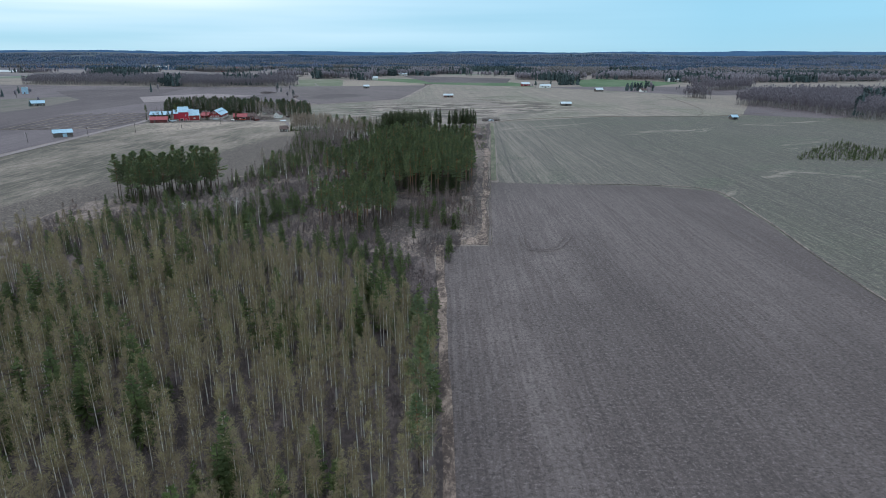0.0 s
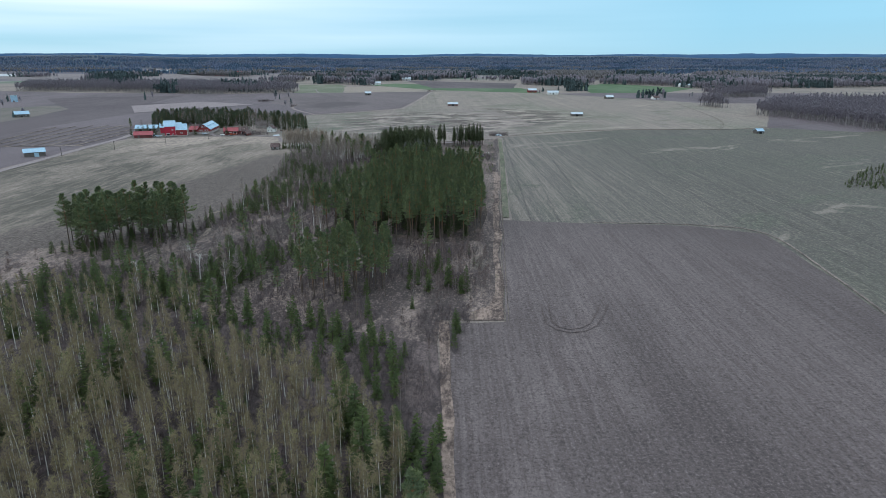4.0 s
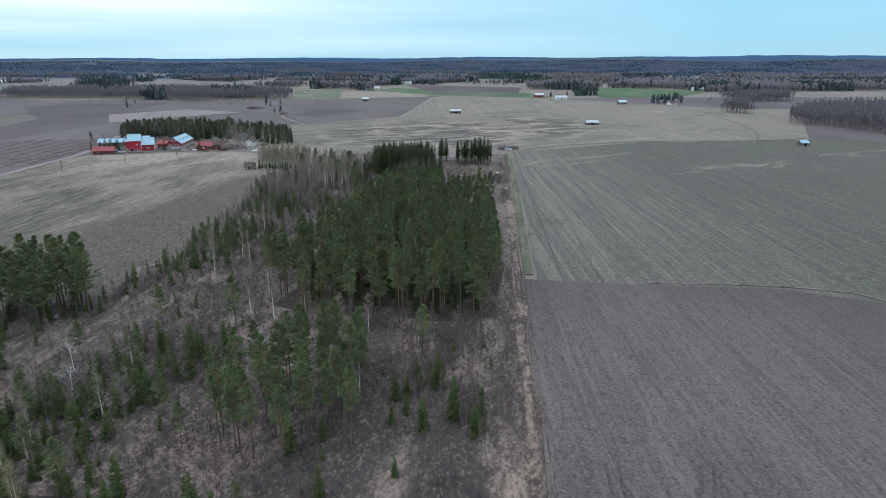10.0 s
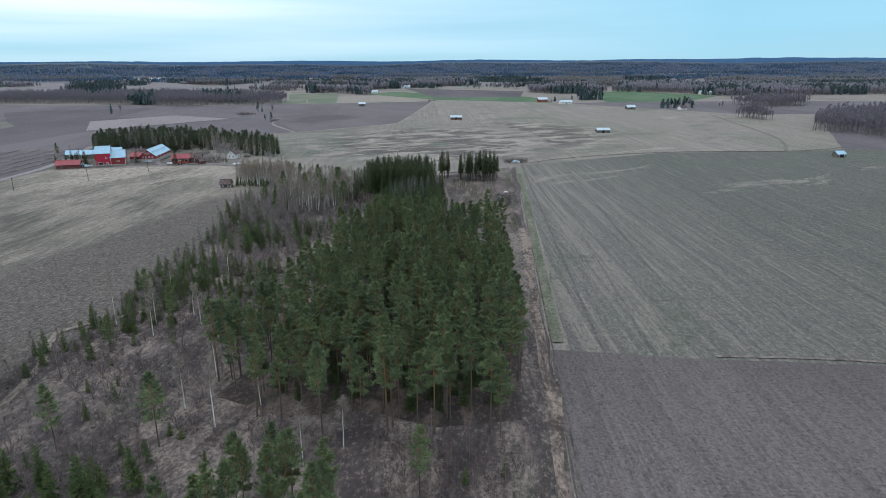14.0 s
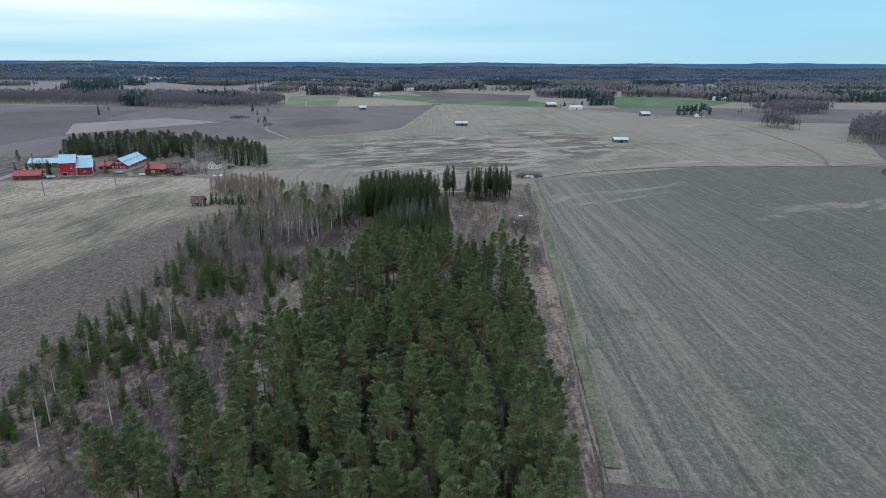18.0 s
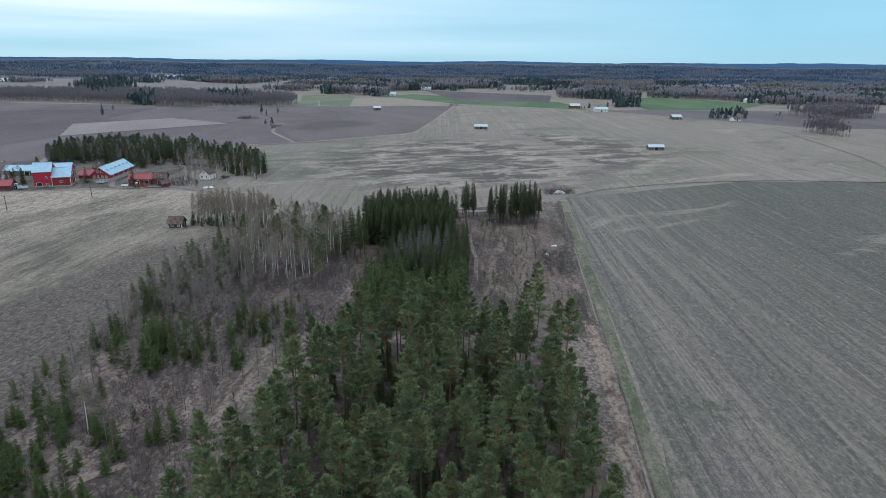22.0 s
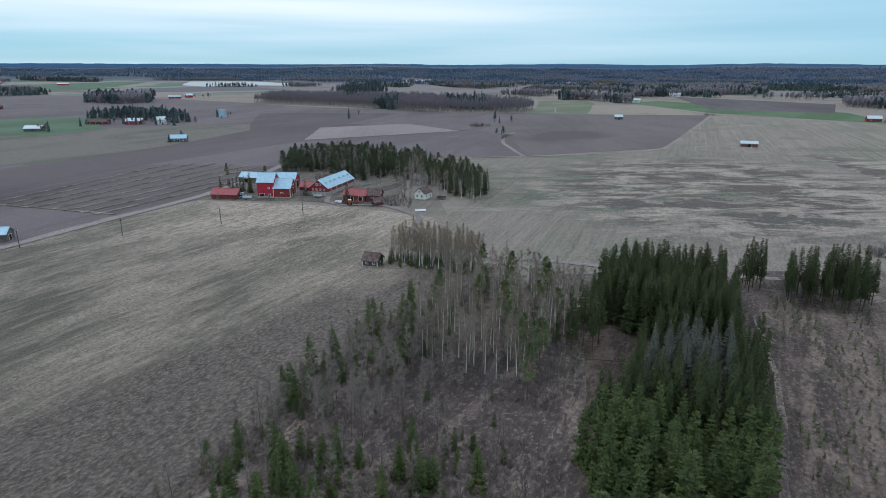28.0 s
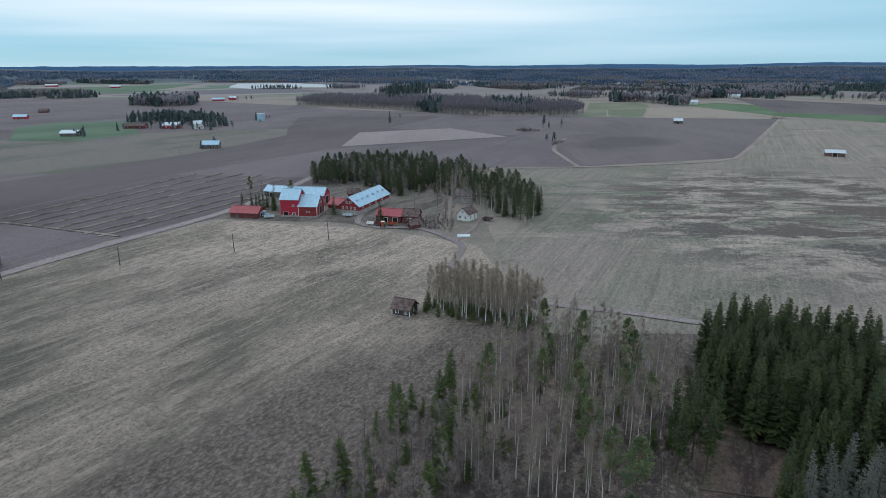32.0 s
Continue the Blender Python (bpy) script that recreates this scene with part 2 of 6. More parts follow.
def soil_mat(name, base, light, dark, turn=EDGE, pitch=1.1, contrast=0.5, spot=None, dark_edges=None):
    """Tilled soil: clods, fine furrows, wider passes of the machine, and damp patches."""
    k = Mat(name, 0.97)
    fine = k.noise(2.2, 6, 0.8)
    clod = k.noise(0.9, 5, 0.75, turn, (1, 0.4, 1))
    rows = k.noise(pitch, 3, 0.65, turn, (1, 0.03, 1))
    wide = k.noise(0.11, 4, 0.6, turn, (1, 0.03, 1))
    blot = k.noise(0.016, 6, 0.65, turn, (1, 0.5, 1), warp=0.6)
    c = k.mix(k.span(rows, 0.44, 0.58, 0, min(1.0, contrast * 1.5)), base, light)
    c = k.mix(k.span(wide, 0.46, 0.62, 0, contrast), c, light)
    c = k.mix(k.span(blot, 0.47, 0.62, 0, 0.55), c, dark)
    broad = k.noise(0.009, 5, 0.62, turn, (1, 0.3, 1), warp=0.4)
    c = k.mix(k.span(broad, 0.50, 0.62, 0, 0.75), c, light)
    c = k.mix(k.span(broad, 0.46, 0.36, 0, 0.7), c, dark)
    c = k.mix(k.span(clod, 0.50, 0.64, 0, 0.6), c, dark)
    c = k.mix(k.span(fine, 0.52, 0.66, 0, 0.65), c, dark)
    c = k.mix(k.span(fine, 0.44, 0.34, 0, 0.45), c, light)
    speck = k.noise(1.6, 7, 0.85)
    c = k.mix(k.span(speck, 0.53, 0.60, 0, 0.75), c, tuple(v * 0.7 for v in dark))
    c = k.mix(k.span(speck, 0.46, 0.39, 0, 0.75), c, tuple(v * 1.2 for v in light))
    if spot:
        # one damp hollow with a frayed edge
        off = k.t.nodes.new("ShaderNodeVectorMath")
        off.operation = "DISTANCE"
        k.link(k.geo.outputs["Position"], off.inputs[0])
        off.inputs[1].default_value = (spot[0], spot[1], 0)
        near = k.span(off.outputs["Value"], spot[2] * 1.15, 0)
        damp = k.noise(0.02, 5, 0.6, 10, (1, 0.4, 1), warp=0.5)
        c = k.mix(k.span(k.math("MULTIPLY", near, k.span(damp, 0.3, 0.65)), 0.18, 0.50, 0, 0.6), c, tuple(v * 0.66 for v in dark))
    if dark_edges:
        # the soil turns darker towards two of the field's edges
        dark_x = k.span(k.coord("X"), dark_edges[0], dark_edges[1], 0, 0.5)
        dark_y = k.span(k.coord("Y"), dark_edges[2], dark_edges[3], 0, 0.35)
        frayed = k.math("MULTIPLY", k.math("ADD", dark_x, dark_y), k.span(blot, 0.30, 0.60, 0.5, 1.2))
        c = k.mix(frayed, c, k.mix(k.span(speck, 0.42, 0.58), base, dark))
    return k.done(c, rows, 0.7, 0.25)


def stubble_mat(name, pale, grey, green, dark, turn=-1.0, stripe=0.85, burnt=None, low_fade=0.15, dark_east=None):
    """Stubble: pale machine stripes on grey-green, fine rows, and frayed bare or burnt patches."""
    k = Mat(name, 0.95)
    fine = k.noise(2.6, 6, 0.8)
    grain = k.noise(0.9, 6, 0.75, turn, (1, 0.3, 1))
    large = k.noise(0.011, 5, 0.62, turn, (1, 0.4, 1), warp=0.5)
    c = k.mix(k.span(large, 0.46, 0.62), grey, green)
    bands = k.noise(0.36, 5, 0.66, turn, (1, 0.004, 1))
    fade = k.span(k.noise(0.016, 4, 0.65, 20, (1, 0.5, 1)), 0.36, 0.56, low_fade, stripe)
    if dark_east:
        fade = k.math("MULTIPLY", fade, k.span(k.coord("X"), dark_east[0], dark_east[1], 1.0, 0.45))
    c = k.mix(k.math("MULTIPLY", k.span(bands, 0.46, 0.58), fade), c, k.mix(k.span(fine, 0.40, 0.60), pale, tuple(v * 0.82 for v in pale)))
    # darker grey-green towards larger x, between the two given limits
    if dark_east:
        c = k.mix(k.span(k.coord("X"), dark_east[0], dark_east[1], 0, 0.75), c, k.mix(k.span(grain, 0.42, 0.58), tuple(v * 0.64 for v in green), tuple(v * 0.58 for v in grey)))
        # wheel tracks of the last pass
        wheels = k.noise(0.30, 3, 0.6, turn + 4, (1, 0.006, 1))
        c = k.mix(k.span(wheels, 0.585, 0.63, 0, 0.65), c, dark)
    rows = k.noise(0.75, 4, 0.75, turn, (1, 0.03, 1))
    c = k.mix(k.span(rows, 0.50, 0.62, 0, 0.38), c, dark)
    c = k.mix(k.span(rows, 0.46, 0.36, 0, 0.35), c, pale)
    lush = k.noise(0.022, 8, 0.74, 70, (1, 0.6, 1), warp=0.7)
    c = k.mix(k.span(lush, 0.55, 0.62, 0, 0.8), c, k.mix(k.span(grain, 0.42, 0.58), green, tuple(v * 0.62 for v in green)))
    bare = k.noise(0.03, 7, 0.72, 60, (1, 0.4, 1), warp=0.6)
    c = k.mix(k.span(bare, 0.60, 0.66, 0, 0.7), c, pale)
    c = k.mix(k.span(bare, 0.37, 0.31, 0, 0.7), c, dark)
    if burnt:
        # bare, mossy and bleached streaks round one place, all drawn out the same way
        def within(x, y, rx, ry):
            less = k.t.nodes.new("ShaderNodeVectorMath")
            less.operation = "SUBTRACT"
            k.link(k.geo.outputs["Position"], less.inputs[0])
            less.inputs[1].default_value = (x, y, 0)
            part_ = k.t.nodes.new("ShaderNodeVectorMath")
            part_.operation = "MULTIPLY"
            k.link(less.outputs[0], part_.inputs[0])
            part_.inputs[1].default_value = (1 / rx, 1 / ry, 0)
            size = k.t.nodes.new("ShaderNodeVectorMath")
            size.operation = "LENGTH"
            k.link(part_.outputs[0], size.inputs[0])
            return k.span(size.outputs["Value"], 1.0, 0.6)

        spots = k.noise(0.062, 9, 0.76, -26, (0.5, 1, 1), warp=0.4)
        moss = k.noise(0.06, 7, 0.7, -26, (0.4, 1, 1), warp=0.4)
        x0, y0 = burnt
        near = within(x0, y0, 105, 125)
        c = k.mix(k.math("MULTIPLY", near, k.span(spots, 0.485, 0.43, 0, 0.9)), c, k.mix(k.span(grain, 0.42, 0.58), tuple(v * 1.28 for v in pale), pale))
        c = k.mix(k.math("MULTIPLY", within(x0 - 50, y0 - 20, 95, 80), k.span(moss, 0.49, 0.55, 0, 0.85)), c, k.mix(k.span(grain, 0.42, 0.58), (0.112, 0.132, 0.086), (0.066, 0.080, 0.056)))
        bare_soil = k.mix(k.span(k.coord("Y"), y0 - 60, y0 - 30), (0.060, 0.060, 0.050), (0.086, 0.060, 0.052))
        c = k.mix(k.math("MULTIPLY", near, k.span(spots, 0.50, 0.522)), c, k.mix(k.span(fine, 0.42, 0.58), bare_soil, tuple(v * 0.8 for v in dark)))
    speck = k.noise(1.4, 7, 0.82, turn, (1, 0.55, 1))
    c = k.mix(k.span(speck, 0.53, 0.60, 0, 0.55), c, tuple(v * 0.8 for v in dark))
    c = k.mix(k.span(speck, 0.47, 0.40, 0, 0.50), c, tuple(v * 1.1 for v in pale))
    c = k.mix(k.span(grain, 0.51, 0.60, 0, 0.32), c, dark)
    c = k.mix(k.span(grain, 0.46, 0.38, 0, 0.25), c, pale)
    c = k.mix(k.span(fine, 0.52, 0.60, 0, 0.35), c, dark)
    c = k.mix(k.span(fine, 0.46, 0.38, 0, 0.35), c, pale)
    return k.done(c, fine, 0.6, 0.2)


def far_ground_mat():
    """Meadow between the fields, needle-strewn wood floor with a haze tint in the hills beyond."""
    k = Mat("meadow", 0.95)
    fine = k.noise(0.9, 6, 0.75)
    patchy = k.noise(0.012, 6, 0.65, warp=0.6)
    c = k.mix(k.span(fine, 0.42, 0.58), (0.165, 0.134, 0.116), (0.275, 0.222, 0.188))
    c = k.mix(k.span(patchy, 0.50, 0.62, 0, 0.6), c, (0.108, 0.106, 0.080))
    strips = k.noise(0.0022, 3, 0.5, 20, (1, 0.6, 1))
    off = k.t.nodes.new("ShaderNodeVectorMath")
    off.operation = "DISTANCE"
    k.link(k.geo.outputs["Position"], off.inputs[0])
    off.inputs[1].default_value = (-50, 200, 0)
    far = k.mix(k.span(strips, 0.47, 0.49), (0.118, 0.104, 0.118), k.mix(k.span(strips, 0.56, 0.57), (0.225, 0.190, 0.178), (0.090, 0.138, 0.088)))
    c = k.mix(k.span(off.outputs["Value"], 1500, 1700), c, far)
    # past 3000 m the wood floor is coloured blue-grey for distance haze
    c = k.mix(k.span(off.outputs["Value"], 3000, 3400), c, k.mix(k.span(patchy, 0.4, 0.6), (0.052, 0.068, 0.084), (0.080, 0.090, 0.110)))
    return k.done(c, fine, 0.5, 0.2)


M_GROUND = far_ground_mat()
M_PLOUGH = soil_mat("ploughed_soil", (0.120, 0.094, 0.089), (0.182, 0.147, 0.139), (0.060, 0.047, 0.045), 0.5, dark_edges=(30, 92, 205, 246))
M_GREEN = stubble_mat("winter_stubble", (0.290, 0.242, 0.199), (0.136, 0.118, 0.103), (0.104, 0.110, 0.079), (0.066, 0.060, 0.053), stripe=0.75, low_fade=0.3, dark_east=(36, 120))
M_UPPER = grass_mat("dry_stubble", (0.279, 0.216, 0.177), (0.169, 0.132, 0.112), (0.113, 0.126, 0.068), (0.102, 0.079, 0.069), 0.018, 0.60, 0.62, stripes=0.35, turn=0)
M_PATCHY = stubble_mat("patchy_stubble", (0.330, 0.268, 0.226), (0.215, 0.177, 0.152), (0.150, 0.150, 0.110), (0.084, 0.066, 0.059), turn=-2, stripe=0.3, burnt=(-12, 600))
M_NORTH = stubble_mat("northern_stubble", (0.350, 0.284, 0.234), (0.215, 0.178, 0.150), (0.150, 0.150, 0.108), (0.088, 0.072, 0.062), turn=-2, stripe=0.7, burnt=(48, 655))
M_PASTURE = grass_mat("dry_pasture", (0.396, 0.317, 0.259), (0.213, 0.171, 0.144), (0.109, 0.103, 0.074), (0.074, 0.057, 0.051), 0.022, 0.54, 0.61, streak=0.45, turn=2, wet=(-98, -86))
M_SCRUB = grass_mat("scrub_floor", (0.290, 0.220, 0.184), (0.104, 0.080, 0.074), (0.064, 0.074, 0.042), (0.064, 0.049, 0.047), 0.05, 0.58, 0.48, clumps=0.6)
M_LITTER = grass_mat("leaf_litter", (0.165, 0.124, 0.113), (0.084, 0.064, 0.061), (0.054, 0.063, 0.035), (0.050, 0.038, 0.037), 0.08, 0.66, 0.50, clumps=0.6)
M_YARD = grass_mat("yard_ground", (0.205, 0.172, 0.145), (0.118, 0.097, 0.086), (0.088, 0.098, 0.062), (0.066, 0.053, 0.050), 0.09, 0.56, 0.54, clumps=0.5)
M_STRIP = grass_mat("dead_grass_strip", (0.323, 0.238, 0.191), (0.193, 0.141, 0.114), (0.079, 0.086, 0.043), (0.066, 0.047, 0.042), 0.12, 0.68, 0.52, clumps=0.8)
M_SANDY = grass_mat("sandy_path", (0.30, 0.235, 0.185), (0.17, 0.135, 0.112), (0.10, 0.11, 0.06), (0.08, 0.063, 0.056), 0.15, 0.66, 0.52, clumps=0.7)
M_FOREST = grass_mat("forest_floor", (0.150, 0.107, 0.085), (0.084, 0.060, 0.051), (0.050, 0.063, 0.031), (0.043, 0.032, 0.029), 0.15, 0.58, 0.48)
M_CLEAR = grass_mat("clearing_floor", (0.225, 0.164, 0.138), (0.100, 0.074, 0.066), (0.056, 0.068, 0.034), (0.052, 0.038, 0.035), 0.12, 0.54, 0.49, stripes=0.6)
M_FARGREEN = grass_mat("sprouting_field", (0.112, 0.152, 0.082), (0.084, 0.126, 0.060), (0.062, 0.120, 0.044), (0.076, 0.090, 0.054), 0.01, 0.47, 0.70, clumps=0.1)
M_WESTGREEN = grass_mat("thin_sprouting_field", (0.108, 0.150, 0.098), (0.082, 0.126, 0.076), (0.062, 0.115, 0.058), (0.078, 0.092, 0.066), 0.01, 0.5, 0.66, clumps=0.1)
M_MARGIN = grass_mat("grassy_margin", (0.215, 0.195, 0.140), (0.128, 0.122, 0.086), (0.088, 0.108, 0.052), (0.082, 0.072, 0.055), 0.06, 0.50, 0.62)
M_OLIVE = grass_mat("olive_meadow", (0.178, 0.152, 0.128), (0.122, 0.104, 0.092), (0.094, 0.102, 0.070), (0.082, 0.067, 0.064), 0.012, 0.54, 0.62)
M_TAN = grass_mat("far_tan_meadow", (0.215, 0.180, 0.172), (0.160, 0.134, 0.132), (0.125, 0.122, 0.096), (0.125, 0.100, 0.102), 0.006, 0.60, 0.60, clumps=0.1)
M_LIGHT = grass_mat("pale_green_meadow", (0.190, 0.186, 0.130), (0.148, 0.150, 0.104), (0.118, 0.146, 0.080), (0.125, 0.110, 0.085), 0.012, 0.48, 0.64, clumps=0.1)
M_STRAW = grass_mat("straw_meadow", (0.300, 0.246, 0.198), (0.225, 0.182, 0.150), (0.158, 0.158, 0.104), (0.150, 0.120, 0.104), 0.012, 0.58, 0.64, stripes=0.3, turn=-12, clumps=0.1)
M_BROWN = soil_mat("wet_brown_soil", (0.126, 0.100, 0.099), (0.160, 0.128, 0.126), (0.098, 0.077, 0.077), -25, 0.4, 0.4, spot=(-142, 815, 75))
# M_GREY and M_DARK: far soils with some distance haze mixed in as blue
M_GREY = soil_mat("harrowed_soil", (0.122, 0.097, 0.102), (0.166, 0.134, 0.139), (0.088, 0.069, 0.073), -5, 0.4, 0.4)
M_DARK = soil_mat("dark_soil", (0.094, 0.073, 0.076), (0.134, 0.106, 0.108), (0.066, 0.051, 0.054), -5, 0.4, 0.4)
M_PALE = soil_mat("pale_soil", (0.230, 0.185, 0.182), (0.278, 0.228, 0.223), (0.177, 0.142, 0.141), -5, 0.5, 0.4)
M_RUT = soil_mat("pressed_soil", (0.104, 0.079, 0.073), (0.145, 0.113, 0.105), (0.060, 0.046, 0.043), 0, 1.5, 0.5)
M_ROAD = soil_mat("gravel_road", (0.215, 0.176, 0.172), (0.285, 0.236, 0.228), (0.150, 0.122, 0.120), 0, 1.5, 0.5)
M_TRACK = soil_mat("worn_track", (0.235, 0.185, 0.167), (0.332, 0.265, 0.233), (0.139, 0.110, 0.101), 0, 1.5, 0.5)
M_DITCH = grass_mat("ditch", (0.22, 0.172, 0.142), (0.118, 0.096, 0.083), (0.09, 0.10, 0.055), (0.066, 0.053, 0.048), 0.2, 0.58, 0.55)
M_RIDGE = grass_mat("ridge_straw", (0.30, 0.240, 0.205), (0.185, 0.146, 0.126), (0.11, 0.105, 0.075), (0.085, 0.066, 0.060), 0.16, 0.7, 0.50, clumps=0.5)

k = Mat("birch_bark", 0.8)
band = k.noise(2.2, 3, 0.6, stretch=(1, 1, 5), local=True)
white = k.mix(k.span(band, 0.56, 0.66), (0.72, 0.69, 0.64), (0.14, 0.125, 0.115))
M_BIRCH = k.done(k.mix(k.span(k.height(), 6.0, 9.0), white, (0.24, 0.19, 0.15)))
k = Mat("grey_bark", 0.9)
M_GREYBARK = k.done(k.mix(k.noise(3.0, 3, 0.6, local=True), (0.10, 0.085, 0.075), (0.22, 0.195, 0.17)))
k = Mat("pine_bark", 0.9)
hgt = k.span(k.height(), 4.0, 9.0)
M_PINEBARK = k.done(k.mix(hgt, k.mix(k.noise(4, 3), (0.085, 0.065, 0.052), (0.15, 0.115, 0.09)), k.mix(k.noise(4, 3), (0.24, 0.11, 0.05), (0.33, 0.17, 0.085))))
k = Mat("spruce_bark", 0.9)
M_SPRUCEBARK = k.done(k.mix(k.noise(4, 3), (0.07, 0.052, 0.042), (0.13, 0.10, 0.08)))


def leaf_mat(name, a, b, c, through=0.3, spread=0.5, d=None):
    k = Mat(name, 0.8)
    one = k.mix(k.island(), a, b)
    col = k.mix(k.math("MULTIPLY", k.each(), spread), one, c)
    big = k.noise(0.05, 3, 0.6)
    col = k.mix(k.span(big, 0.35, 0.7, 0, 0.5), col, c)
    tree = k.noise(0.34, 2, 0.5)
    col = k.mix(k.span(tree, 0.40, 0.60, 0, 0.75), col, d or c)
    k.done(col)
    return thin(k, through)


M_TWIG = leaf_mat("birch_twigs", (0.112, 0.084, 0.076), (0.200, 0.154, 0.130), (0.155, 0.112, 0.102), 0.15)
M_PALETWIG = leaf_mat("pale_grey_twigs", (0.215, 0.182, 0.165), (0.35, 0.302, 0.272), (0.27, 0.218, 0.200), 0.25)
M_GROVE = leaf_mat("pale_birch_twigs", (0.285, 0.235, 0.172), (0.440, 0.372, 0.280), (0.360, 0.290, 0.222), 0.35, d=(0.335, 0.262, 0.200))
M_BUD = leaf_mat("birch_buds", (0.172, 0.150, 0.070), (0.400, 0.350, 0.180), (0.270, 0.224, 0.124), 0.3, d=(0.215, 0.165, 0.108))
M_BARE = leaf_mat("bare_twigs", (0.088, 0.071, 0.070), (0.170, 0.140, 0.132), (0.118, 0.091, 0.093), 0.1)
M_PINE = leaf_mat("pine_needles", (0.094, 0.117, 0.054), (0.262, 0.290, 0.128), (0.168, 0.198, 0.088), 0.05, d=(0.106, 0.133, 0.073))

M_SNAG = leaf_mat("bleached_dead_twigs", (0.40, 0.37, 0.335), (0.56, 0.53, 0.48), (0.46, 0.42, 0.38), 0.05)
M_DARKPINE = leaf_mat("dark_pine_needles", (0.060, 0.082, 0.050), (0.126, 0.152, 0.088), (0.092, 0.118, 0.064), 0.08)
M_SPRUCE = leaf_mat("spruce_needles", (0.025, 0.033, 0.014), (0.108, 0.121, 0.043), (0.058, 0.074, 0.024), 0.12, d=(0.044, 0.057, 0.024))
M_YOUNG = leaf_mat("young_spruce_needles", (0.054, 0.076, 0.024), (0.128, 0.150, 0.048), (0.084, 0.110, 0.031), 0.2, d=(0.062, 0.084, 0.032))
M_SICK = leaf_mat("dying_spruce_needles", (0.112, 0.108, 0.098), (0.200, 0.192, 0.176), (0.088, 0.098, 0.072), 0.15)
# distant trees: haze is painted in, paler and bluer than the near ones
M_FARSPRUCE = leaf_mat("hazed_distant_conifers", (0.044, 0.062, 0.062), (0.078, 0.100, 0.092), (0.056, 0.078, 0.080), 0.1)
M_FARBARE = leaf_mat("hazed_leafless_trees", (0.185, 0.165, 0.185), (0.262, 0.234, 0.250), (0.205, 0.180, 0.205), 0.2)
M_FAROCHRE = leaf_mat("hazed_budding_birches", (0.152, 0.135, 0.122), (0.200, 0.174, 0.152), (0.150, 0.140, 0.148), 0.2)


# ---- helpers for meshes ----
RNG = np.random.default_rng(7)


def mesh_of(name, verts, tris, mats, slots=None, smooth=False):
    me = bpy.data.meshes.new(name)
    verts, tris = np.asarray(verts, np.float32), np.asarray(tris, np.int32)
    me.vertices.add(len(verts))
    me.vertices.foreach_set("co", verts.ravel())
    me.loops.add(tris.size)
    me.loops.foreach_set("vertex_index", tris.ravel())
    me.polygons.add(len(tris))
    me.polygons.foreach_set("loop_start", np.arange(len(tris), dtype=np.int32) * 3)
    for m in mats:
        me.materials.append(m)
    if slots is not None:
        me.polygons.foreach_set("material_index", np.asarray(slots, np.int32))
    me.update(calc_edges=True)
    if smooth:
        me.shade_smooth()
    return me


def part(name, bm, material, parent, label=""):
    """Links a bmesh as one mesh object under a thing or a part."""
    me = bpy.data.meshes.new(name)
    bm.to_mesh(me)
    bm.free()
    me.materials.append(material)
    ob = new(name, me)
    ob.parent = parent
    if label:
        ob["label"] = label
    return ob


def piece(name, me, parent, label=""):
    ob = new(name, me)
    ob.parent = parent
    if label:
        ob["label"] = label
    return ob


def rise(x, y):
    """Height of the ground: flat fields, and low wooded hills far off."""
    r = np.hypot(np.asarray(x) + 50, np.asarray(y) - 200)
    u = np.clip((r - 2400) / 2400, 0, 1)
    a = np.arctan2(np.asarray(x) + 50, np.asarray(y) - 200)
    lake = np.clip((np.hypot(np.asarray(x) + 1700, np.asarray(y) - 2150) - 550) / 400, 0, 1)
    return lake * u * u * (66 + 7 * np.sin(a * 9) + 5 * np.sin(a * 23 + 1))


def inside(px, py, poly):
    """Which of the points lie in the polygon."""
    hit = np.zeros(len(px), bool)
    for (x0, y0), (x1, y1) in zip(poly, poly[1:] + poly[:1]):
        cross = (y0 > py) != (y1 > py)
        hit ^= cross & (px < (x1 - x0) * (py - y0) / ((y1 - y0) or 1e-9) + x0)
    return hit


def scatter(poly, step, rng, jitter=0.42):
    xs, ys = [p[0] for p in poly], [p[1] for p in poly]
    gx, gy = np.meshgrid(np.arange(min(xs), max(xs), step), np.arange(min(ys), max(ys), step))
    px = (gx + rng.uniform(-jitter, jitter, gx.shape) * step).ravel()
    py = (gy + rng.uniform(-jitter, jitter, gy.shape) * step).ravel()
    ok = inside(px, py, poly)
    return np.column_stack([px[ok], py[ok]])


# ---- the ground: one sheet to the horizon, with the fields laid on it ----
def ground_sheet():
    radii = np.concatenate([[0], np.linspace(100, 1700, 9), np.geomspace(1850, 5600, 22)])
    n = 160
    ang = np.linspace(0, 2 * math.pi, n, endpoint=False)
    x = (-50 + radii[:, None] * np.sin(ang)).ravel()
    y = (200 + radii[:, None] * np.cos(ang)).ravel()
    verts = np.column_stack([x, y, rise(x, y)])
    tris = []
    for i in range(len(radii) - 1):
        for j in range(n):
            a, b, c, d = i * n + j, i * n + (j + 1) % n, (i + 1) * n + (j + 1) % n, (i + 1) * n + j
            tris += [(a, c, b), (a, d, c)]
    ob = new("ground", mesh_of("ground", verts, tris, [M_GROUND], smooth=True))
    tagged(ob, "flat dry spring meadow reaching low wooded hills", "ground", kind="structure")


LIFT = [0.01]


